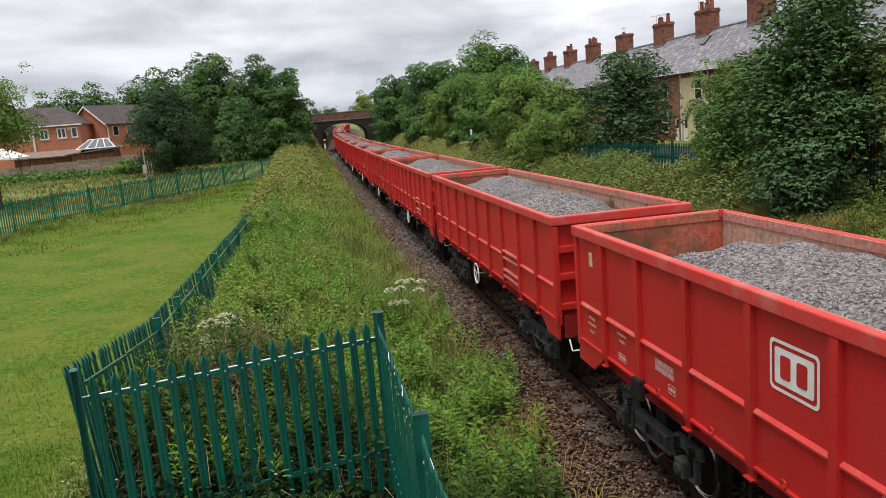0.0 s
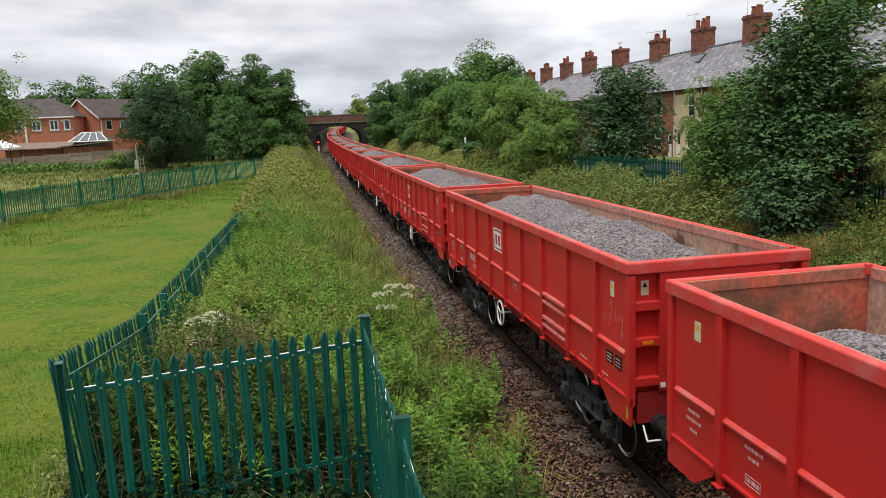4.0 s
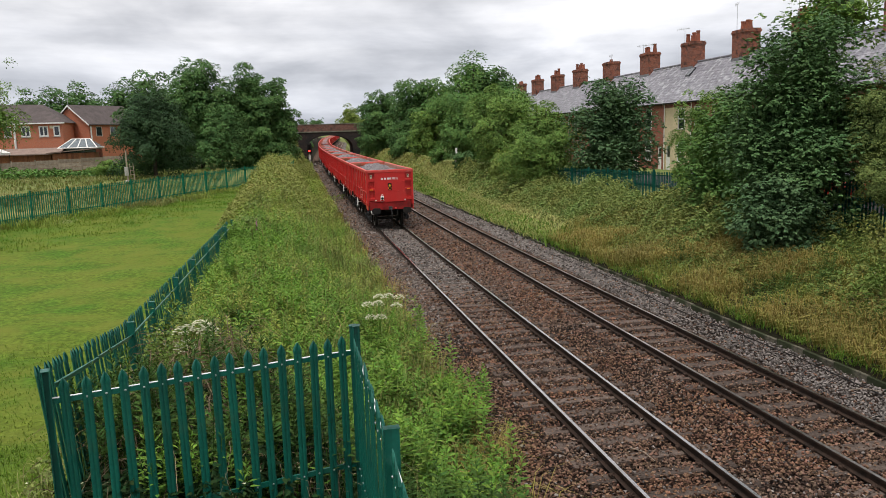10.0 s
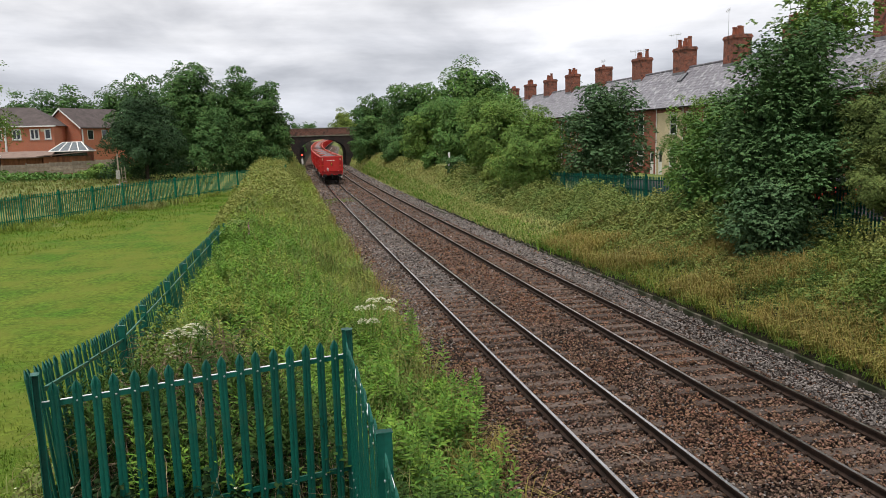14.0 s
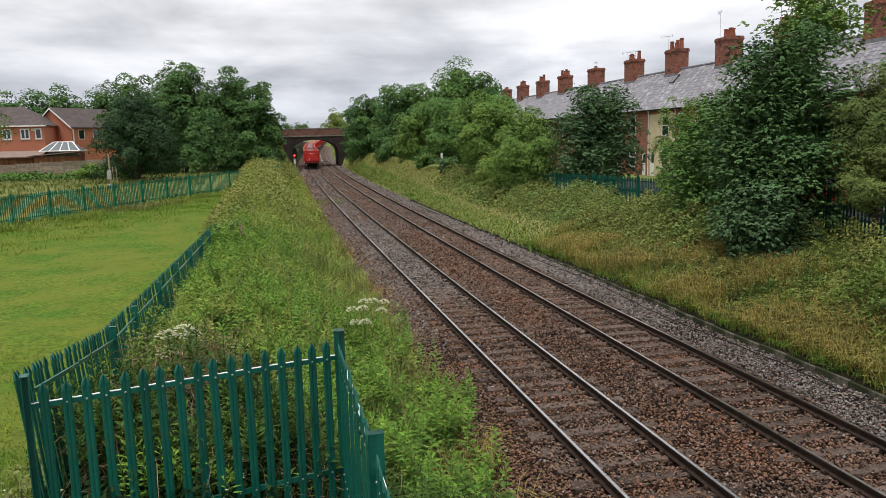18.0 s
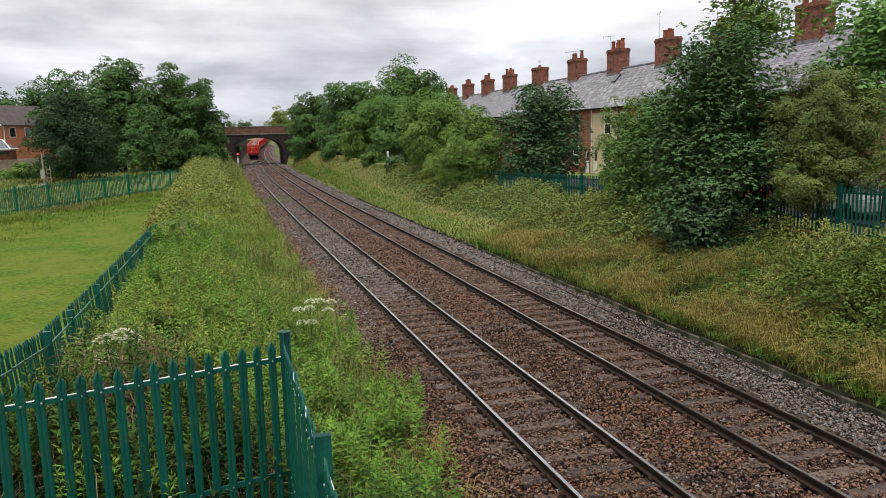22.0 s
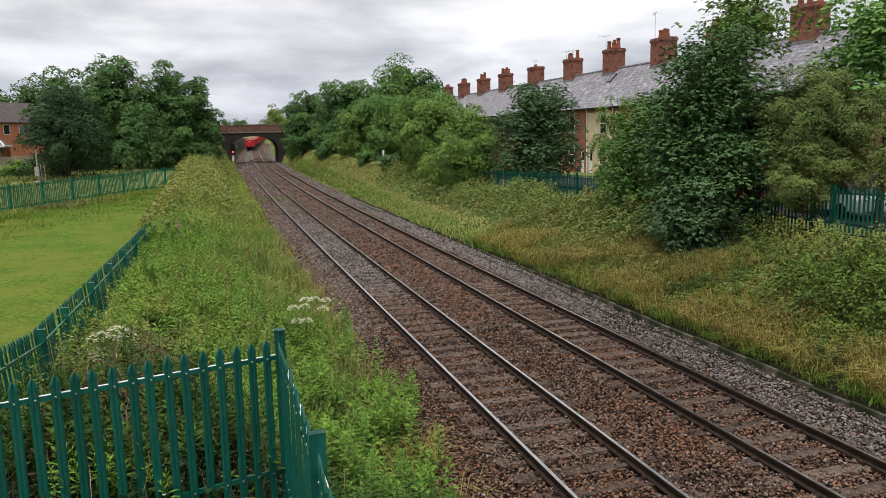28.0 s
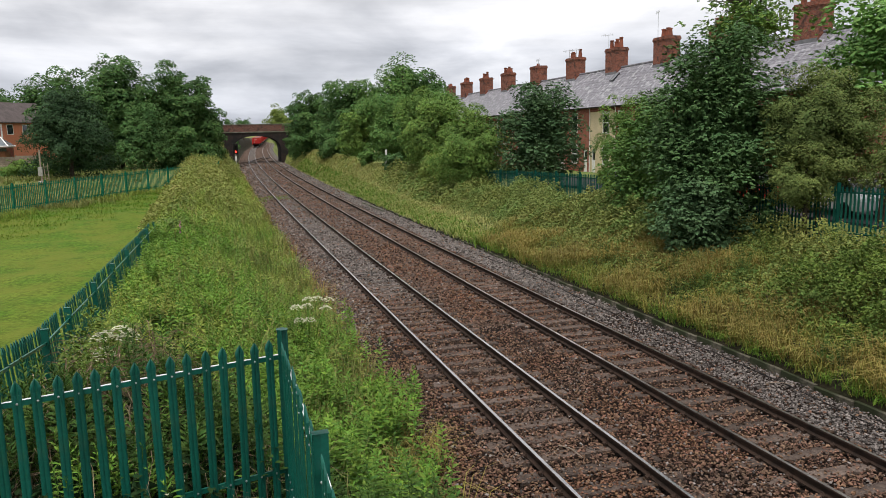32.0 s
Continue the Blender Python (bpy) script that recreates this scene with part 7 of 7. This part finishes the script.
def build_terrace():
    # the place of each stack, the heights of its pots and its top
    stacks = ((38.6, (0.95, 0.9, 0.0, 1.0), 12.6), (47.0, (0.55, 0.6, 0.0, 0.5, 0.6), 12.5), (54.2, (0.7, 0.6, 0.7, 0.6), 12.55), (62.1, (0.75, 0.85, 0.55, 0.9), 12.55),
              (70.2, (0.55, 0.6, 0.45, 0.0, 0.8), 12.5), (79.3, (0.0, 0.28, 0.0), 12.5), (88.4, (0.7, 0.6, 0.75, 0.55), 12.5), (96.3, (0.6, 0.6, 0.8, 0.5), 12.5),
              (104.5, (0.6, 0.7, 0.6, 0.45), 12.5), (112.4, (0.35, 0.4, 0.3), 12.45))
    ys = [30.0, 34.45, 38.6, 42.8, 47.0, 50.6, 53.2, 56.55, 61.05, 66.15, 70.2, 74.75, 79.3, 83.85, 88.4, 92.35, 96.3, 100.4, 104.5, 108.45, 112.4, 116.5]
    own = {56.55: [(57.55, 58.7, 5.02, 6.72), (60.0, 60.86, HG, HG + 2.15), (57.55, 58.75, HG + 0.85, HG + 2.4)],
           61.05: [(63.4, 64.55, 5.10, 6.92), (61.5, 62.36, HG, HG + 2.15), (63.4, 64.6, HG + 0.85, HG + 2.5)]}
    for i, (a, b) in enumerate(zip(ys, ys[1:])):
        mine = [s for s in stacks if a < s[0] <= b]
        terrace_house(a, b, M_RENDER if a == 56.55 else M_BRICK, mine, i, 40 < a < 84, own.get(a))
    for i, (y, h) in enumerate(((54.6, 2.3), (62.6, 1.5), (47.2, 2.4), (70.6, 1.0), (69.0, 0.9), (78.2, 0.8))):
        aerial(RX - 0.3, y + 0.4, 11.4, h + 0.9, i)
    sk = tagged(empty("roof_window"), "small grey rooflight in the slate roof", "rooflight")
    bm = bmesh.new()
    prism(bm, [(28.7, 9.52), (29.35, 10.19), (29.28, 10.27), (28.63, 9.60)], 60.3, 61.0, "y")
    part("roof_window_frame", bm, M_GLASS, sk)


build_terrace()


def hip_house():
    """The red brick house with the hipped roof, the conservatory in front."""
    h = tagged(empty("brick_house", pose(-38.0, 105.0, 0.45)), "modern red brick house with dark hipped tile roof", "house", "houses beyond the field")
    holes = [(-2.6, -1.7, 6.0, 7.35), (-0.6, 0.5, 6.0, 7.35), (1.5, 2.6, 6.0, 7.35), (3.2, 4.0, 6.0, 7.35)]
    bm = bmesh.new()
    wall_holes(bm, "y", 0.0, 0.3, -4.0, 4.3, 2.0, 7.75, holes)
    part("wall", bm, M_BRICKNEW, h)
    part("wall", bx(4.0, 4.3, 0.301, 8.0, 2.0, 7.75), M_BRICKNEW, h)
    part("wall", bx(-4.0, -3.7, 0.301, 8.0, 2.0, 7.75), M_BRICKNEW, h)
    part("wall", bx(-3.7, 4.0, 7.7, 8.0, 2.0, 7.75), M_BRICKNEW, h)
    bm = bmesh.new()
    e = [bm.verts.new(p) for p in ((-8.5, -0.4, 7.72), (4.7, -0.4, 7.72), (4.7, 8.4, 7.72), (-8.5, 8.4, 7.72), (-5.2, 4.0, 10.35), (1.2, 4.0, 10.2))]
    for f in ((0, 1, 5, 4), (1, 2, 5), (2, 3, 4, 5), (3, 0, 4), (3, 2, 1, 0)):
        bm.faces.new([e[i] for i in f])
    part("roof", bm, M_TILE, h, "dark tiled hipped roof")
    part("fascia", bx(-8.5, 4.7, -0.46, -0.36, 7.58, 7.74), M_WHITE, h, "white fascia board")
    part("side_wing", bx(-8.0, -4.05, -0.2, 7.9, 2.0, 7.7), M_BRICKNEW, h)
    for q in holes:
        window(h, "y", 0.0, *q, bars=0, fw=0.15, post=q[1] - q[0] > 1)
    for x in (-1.1, 3.0):
        part("vent_cover", bx(x - 0.2, x + 0.2, -0.04, -0.001, 7.0, 7.35), M_CREAMLAB, h)
    bm = bmesh.new()
    tube(bm, (-1.35, -0.1, 3.0), (-1.35, -0.1, 7.0), 0.14, 0.14, 8)
    tube(bm, (-1.35, -0.1, 7.0), (-1.0, -0.5, 7.6), 0.12, 0.12, 8)
    tube(bm, (-1.0, -0.5, 7.6), (-1.0, -0.5, 8.6), 0.1, 0.1, 8)
    part("waste_pipe", bm, M_WHITE, h, "white waste pipe")
    aerial(-33.8, 109.0, 9.9, 1.4, 31)


def gable_house():
    """The second brick house: its gable end looks at the field."""
    h = tagged(empty("brick_house", pose(-34.2, 111.0, 0.35, 0, 0, -35)), "modern red brick house with a gabled dark tile roof", "house", "houses beyond the field")
    bm = bmesh.new()
    prism(bm, [(-3.3, 2.0), (3.3, 2.0), (3.3, 7.75), (0, 10.15), (-3.3, 7.75)], 0.0, 0.3, "y")
    part("wall", bm, M_BRICKNEW, h, "red brick gable wall")
    part("wall", bx(3.0, 3.3, 0.3, 9.0, 2.0, 7.75), M_BRICKNEW, h)
    part("wall", bx(-3.3, -3.0, 0.3, 9.0, 2.0, 7.75), M_BRICKNEW, h)
    part("wall", bx(-3.0, 3.0, 8.7, 9.0, 2.0, 7.75), M_BRICKNEW, h)
    for sx in (-1, 1):
        bm = bmesh.new()
        prism(bm, [(0, 10.32), (sx * 3.75, 7.60), (sx * 3.75, 7.48), (0, 10.20)], -0.3, 9.3, "y")
        part("roof_slope", bm, M_TILE, h, "dark tiled roof slope")
        bm = bmesh.new()
        prism(bm, [(0, 10.26), (sx * 3.72, 7.56), (sx * 3.72, 7.36), (0, 10.06)], -0.36, -0.30, "y")
        part("barge_board", bm, M_WHITE, h, "white barge board")
    bm = bmesh.new()
    tube(bm, (3.42, 0.2, 3.0), (3.42, 0.2, 7.4), 0.09, 0.09, 8)
    part("down_pipe", bm, M_WHITE, h)
    for y in (1.6, 4.0):
        part("window_frame", bx(3.301, 3.33, y - 0.5, y + 0.5, 6.0, 7.3), M_WHITE, h)
        part("window_pane", bx(3.331, 3.335, y - 0.42, y + 0.42, 6.08, 7.22), M_GLASS, h)
    h2 = tagged(empty("brick_house", pose(-27.2, 117.5, 0.35, 0, 0, -35)), "modern red brick house half hidden by trees", "house", "houses beyond the field")
    bm = bmesh.new()
    prism(bm, [(-3.3, 2.0), (3.3, 2.0), (3.3, 7.75), (0, 10.15), (-3.3, 7.75)], 0.0, 8.0, "y")
    part("wall", bm, M_BRICKNEW, h2)
    for sx in (-1, 1):
        bm = bmesh.new()
        prism(bm, [(0, 10.34), (sx * 3.75, 7.62), (sx * 3.75, 7.50), (0, 10.22)], -0.3, 8.3, "y")
        part("roof_slope", bm, M_TILE, h2)
        bm = bmesh.new()
        prism(bm, [(0, 10.28), (sx * 3.72, 7.58), (sx * 3.72, 7.38), (0, 10.08)], -0.36, -0.30, "y")
        part("barge_board", bm, M_WHITE, h2)


hip_house()
gable_house()


def gardens():
    c = tagged(empty("conservatory", pose(-31.2, 101.5, 0)), "white framed conservatory with a glazed hipped roof", "conservatory")
    part("base_wall", bx(-2.1, 2.1, 0.0, 3.4, 2.0, 2.9), M_BRICKNEW, c)
    part("glazing", bx(-2.05, 2.05, 0.05, 3.4, 2.9, 4.9), M_GLASS, c)
    e = [(-2.3, -0.2, 4.9), (2.3, -0.2, 4.9), (1.1, 1.8, 6.0), (-1.1, 1.8, 6.0), (-2.3, 3.4, 4.9), (2.3, 3.4, 4.9)]
    bm = bmesh.new()
    v = [bm.verts.new(p) for p in e]
    for f in ((0, 1, 2, 3), (1, 5, 2), (4, 0, 3), (5, 4, 3, 2)):
        bm.faces.new([v[i] for i in f])
    part("glass_roof", bm, mat("pale_roof_glazing", (0.13, 0.15, 0.16), 0.2, amount=0.1), c, "pale glazed roof")
    for a, b in ((0, 3), (1, 2), (3, 2), (0, 1), (1, 5), (0, 4)):
        bm = bmesh.new()
        tube(bm, e[a], e[b], 0.075, 0.075, 6)
        part("glazing_bar", bm, M_WHITE, c)
    for k in (0.25, 0.5, 0.75):
        bm = bmesh.new()
        p = Vector(e[0]).lerp(Vector(e[1]), k)
        q = Vector(e[3]).lerp(Vector(e[2]), k)
        tube(bm, p, q, 0.07, 0.07, 6)
        part("glazing_bar", bm, M_WHITE, c)
    s = tagged(empty("garden_shed", pose(-30.8, 98.5, 0)), "low brown wooden shed with a flat felt roof", "shed")
    part("shed_wall", bx(-2.6, 2.2, 0, 2.2, 2.0, 4.3), M_SHEDWOOD, s)
    bm = bmesh.new()
    prism(bm, [(-3.2, 4.30), (2.6, 4.75), (2.6, 4.87), (-3.2, 4.42)], -0.4, 2.6, "y")
    part("shed_roof", bm, M_FELT, s, "pale felt roof")
    for k in range(16):
        part("board", bx(-2.6 + k * 0.3, -2.32 + k * 0.3, -0.03, -0.002, 2.0, 4.3), M_SHEDWOOD, s)
    s = tagged(empty("garden_shed", pose(-37.0, 99.5, 0)), "brown wooden lean-to with a long felt roof", "shed")
    part("shed_wall", bx(-3.2, 3.2, 0, 2.2, 2.0, 4.2), M_SHEDWOOD, s)
    bm = bmesh.new()
    prism(bm, [(-0.5, 4.2), (2.6, 4.9), (2.6, 5.02), (-0.5, 4.32)], -3.5, 4.2, "x")
    part("shed_roof", bm, M_FELT, s, "long felt roof")
    for k in range(21):
        part("board", bx(-3.2 + k * 0.305, -2.92 + k * 0.305, -0.03, -0.002, 2.0, 4.2), M_SHEDWOOD, s)
    g = tagged(empty("garden_gazebo", pose(-39.6, 95.0, 0)), "white fabric garden gazebo with a pitched canopy", "gazebo")
    bm = bmesh.new()
    v = [bm.verts.new(p) for p in ((-2.2, -1.8, 4.4), (2.2, -1.8, 4.4), (2.2, 1.8, 4.4), (-2.2, 1.8, 4.4), (-2.2, -1.8, 4.6), (2.2, -1.8, 4.6), (2.2, 1.8, 4.6), (-2.2, 1.8, 4.6), (0, 0, 5.8))]
    for f in ((0, 1, 5, 4), (1, 2, 6, 5), (2, 3, 7, 6), (3, 0, 4, 7), (4, 5, 8), (5, 6, 8), (6, 7, 8), (7, 4, 8)):
        bm.faces.new([v[i] for i in f])
    part("canopy", bm, M_WHITE, g, "white canopy")
    for x in (-2.1, 2.1):
        for y in (-1.7, 1.7):
            bm = bmesh.new()
            tube(bm, (x, y, 1.8), (x, y, 4.5), 0.04, 0.04, 6)
            part("leg", bm, M_BLACK, g)
    f = tagged(empty("board_fence", pose(-46.0, 92.0, 1.9)), "grey weathered timber fence of broad horizontal boards", "fence")
    pts = [(0.0, 0.0), (21.5, 3.5)]
    n = 9
    ln = math.hypot(21.5, 3.5)
    me = {}
    for i in range(n):
        m = pose(21.5 * i / n, 3.5 * i / n, 0.075 * i, 0, 0, math.degrees(math.atan2(3.5, 21.5)))
        for name, geo in (("post", (0, 0.14, -0.07, 0.07, -0.6, 1.42)), ("board", (0.14, ln / n, -0.025, 0.025, 0.0, 0.42)), ("board", (0.14, ln / n, -0.020, 0.030, 0.44, 0.88)), ("board", (0.14, ln / n, -0.025, 0.025, 0.90, 1.32))):
            k = geo
            if k in me:
                share(name, me[k], f, m)
            else:
                o = part(name, bx(*geo), M_WOOD, f)
                o.matrix_basis = m
                me[k] = o.data
    p = tagged(empty("wooden_pole", pose(-20.2, 74.0, 1.7)), "short grey pole with a small ladder beside the field", "pole")
    bm = bmesh.new()
    tube(bm, (0, 0, -0.4), (0, 0, 2.9), 0.08, 0.065, 10)
    part("shaft", bm, M_WOOD, p)
    part("base_block", bx(-0.25, 0.25, -0.25, 0.25, -0.4, 0.15, 0.03), M_CONC, p)
    part("pole_box", bx(-0.2, 0.15, -0.25, -0.08, 0.6, 1.4, 0.02), M_CONC, p, "grey box on the pole")
    bm = bmesh.new()
    for x in (0.3, 0.6):
        tube(bm, (x, 0, -0.4), (x - 0.05, 0, 1.7), 0.03, 0.03, 6)
    for k in range(5):
        tube(bm, (0.3, 0, k * 0.35), (0.6, 0, k * 0.35), 0.02, 0.02, 5)
    part("ladder", bm, M_WOOD, p)


gardens()


def bridge():
    """The brick arch that carries a road over the railway."""
    y0, y1 = 152.0, 160.0
    c, half, spring, crown = 2.75, 4.5, 3.0, 5.95
    b = tagged(empty("bridge_1", pose(0, 0, -0.27)), "sooty brick arch bridge with a red brick parapet", "bridge", kind="structure")
    n = 24
    arch = []
    for i in range(n + 1):
        a = math.pi * i / n
        arch.append((c - half * math.cos(a), spring + (crown - spring) * math.sin(a) ** 0.72))
    x0, x1, top = -16.0, 22.0, 6.55
    bm = bmesh.new()
    outline = [(x0, -0.3), (c - half, -0.3)] + arch + [(c + half, -0.3), (x1, -0.3), (x1, top), (x0, top)]
    prism(bm, outline, y0, y1, "y")
    bmesh.ops.triangulate(bm, faces=[f for f in bm.faces if len(f.verts) > 4])
    part("arch_wall", bm, M_BRIDGE, b, "blackened brick spandrel wall")
    for i in range(n):
        p, q = arch[i], arch[i + 1]
        bm = bmesh.new()
        def outw(pt):
            d = Vector((pt[0] - c, 0, pt[1] - spring + 1.2)).normalized() * 0.5
            return (pt[0] + d.x, pt[1] + d.z)
        prism(bm, [p, q, outw(q), outw(p)], y0 - 0.05, y0 - 0.003, "y")
        part("arch_stone", bm, M_BRIDGE, b)
    part("string_course", bx(x0, x1, y0 - 0.14, y1 + 0.14, 6.552, 6.78, 0.02), M_KERB, b, "projecting stone band")
    part("parapet", bx(x0, x1, y0 - 0.02, y0 + 0.36, 6.782, 8.05), M_PARAPET, b, "red brick parapet wall")
    part("parapet", bx(x0, x1, y1 - 0.36, y1 + 0.02, 6.782, 8.05), M_PARAPET, b)
    part("coping", bx(x0, x1, y0 - 0.09, y0 + 0.43, 8.052, 8.22, 0.03), M_KERB, b, "dark coping stones")
    part("coping", bx(x0, x1, y1 - 0.43, y1 + 0.09, 8.052, 8.22, 0.03), M_KERB, b)
    part("road_deck", bx(x0, x1, y0 + 0.37, y1 - 0.37, 6.6, 6.85), M_ASPHALT, b)


bridge()


def signal():
    s = tagged(empty("railway_signal", pose(-1.75, 139.5, 0.15)), "colour-light railway signal showing red beside the line", "signal")
    bm = bmesh.new()
    tube(bm, (0, 0, -0.4), (0, 0, 2.4), 0.09, 0.08, 10)
    part("mast", bm, M_CONC, s)
    hd = part("signal_head", bx(-0.42, 0.42, -0.12, 0.10, 2.3, 4.2, 0.06), M_BLACK, s, "black signal head")
    for z, m in ((3.75, M_BLACK), (3.25, M_BLACK), (2.75, M_RLAMP)):
        bm = bmesh.new()
        lathe(bm, [(-0.12, 0.15), (-0.15, 0.14), (-0.16, 0.06)], "y", 16, (0, 0, z))
        part("lamp_lens", bm, m, hd)
        bm = bmesh.new()
        for k in range(7):
            a0, a1 = math.pi * k / 7, math.pi * (k + 1) / 7
            p, q = (0.18 * math.cos(a0), z + 0.18 * math.sin(a0)), (0.18 * math.cos(a1), z + 0.18 * math.sin(a1))
            vv = [bm.verts.new(w) for w in ((p[0], -0.12, p[1]), (q[0], -0.12, q[1]), (q[0], -0.42, q[1]), (p[0], -0.42, p[1]))]
            bm.faces.new(vv)
        part("lamp_hood", bm, M_BLACK, hd)
    part("plate", bx(-0.16, 0.16, -0.13, -0.10, 1.2, 2.0), M_WHITE, s, "white plate")
    bm = bmesh.new()
    for x in (0.2, 0.45):
        tube(bm, (x, 0.3, -0.3), (x, 0.2, 2.6), 0.02, 0.02, 6)
    part("ladder", bm, M_BLACK, s)
    w = tagged(empty("marker_post", pose(9.9, 69.0, float(ground_z(9.9, 69.0)))), "short white marker post on the grassy slope", "post")
    part("shaft", bx(-0.09, 0.09, -0.07, 0.07, -0.3, 1.7, 0.02), M_WHITE, w)
    w = tagged(empty("marker_post", pose(8.6, 172.0, float(zc(172.0)))), "white marker post beyond the bridge", "post")
    part("shaft", bx(-0.12, 0.12, -0.1, 0.1, -0.3, 3.0, 0.02), M_WHITE, w)


signal()


def car(x, y, rz, paint, label):
    c = tagged(empty("parked_car", pose(x, y, 1.612, 0, 0, rz)), label, "car", "cars behind the fence")
    bm = bmesh.new()
    prism(bm, [(-2.0, 0.30), (2.0, 0.30), (2.08, 0.55), (1.95, 0.80), (1.0, 0.95), (-1.75, 0.98), (-2.05, 0.75)], -0.86, 0.86, "y")
    bmesh.ops.bevel(bm, geom=list(bm.edges), offset=0.05, segments=2, affect="EDGES")
    part("body", bm, paint, c)
    bm = bmesh.new()
    prism(bm, [(-1.7, 0.96), (0.95, 0.96), (0.30, 1.40), (-1.25, 1.45)], -0.74, 0.74, "y")
    part("glasshouse", bm, M_GLASS, c, "dark car windows")
    part("roof", bx(-1.2, 0.28, -0.70, 0.70, 1.40, 1.47, 0.03), paint, c)
    for px in (-1.25, 1.3):
        for sy in (-1, 1):
            bm = bmesh.new()
            lathe(bm, [(sy * 0.70, 0.30), (sy * 0.88, 0.31), (sy * 0.89, 0.20), (sy * 0.87, 0.05)], "y", 16, (px, 0, 0.31))
            part("wheel", bm, M_RUBBER, c)
    part("headlight", bx(1.93, 2.05, 0.45, 0.75, 0.60, 0.76, 0.02), M_GLASS, c)
    part("headlight", bx(1.93, 2.05, -0.75, -0.45, 0.60, 0.76, 0.02), M_GLASS, c)


car(19.0, 24.6, 84, M_CARWHITE, "white parked car seen through the palisade fence")
car(19.2, 30.4, 86, M_CARRED, "red parked car seen through the palisade fence")
car(18.8, 17.5, 82, M_CARWHITE, "white parked car behind the green fence")
car(20.2, 43.5, 86, M_CARWHITE, "white parked car in front of the terrace")

rd = part("road", bx(17.2, 22.45, 6.0, 64.0, 1.3, 1.61), M_ASPHALT)
tagged(rd, "grey asphalt back lane with parked cars", "road", kind="structure")

# brick garden wall behind the cars
gw = tagged(empty("garden_wall", pose(22.6, 12.0, 1.5)), "low red brick wall behind the parked cars", "wall")
part("brickwork", bx(-0.12, 0.12, 0, 34, -0.4, 1.5), M_BRICK, gw)
part("coping", bx(-0.17, 0.17, 0, 34, 1.502, 1.58, 0.01), M_KERB, gw)


motions()
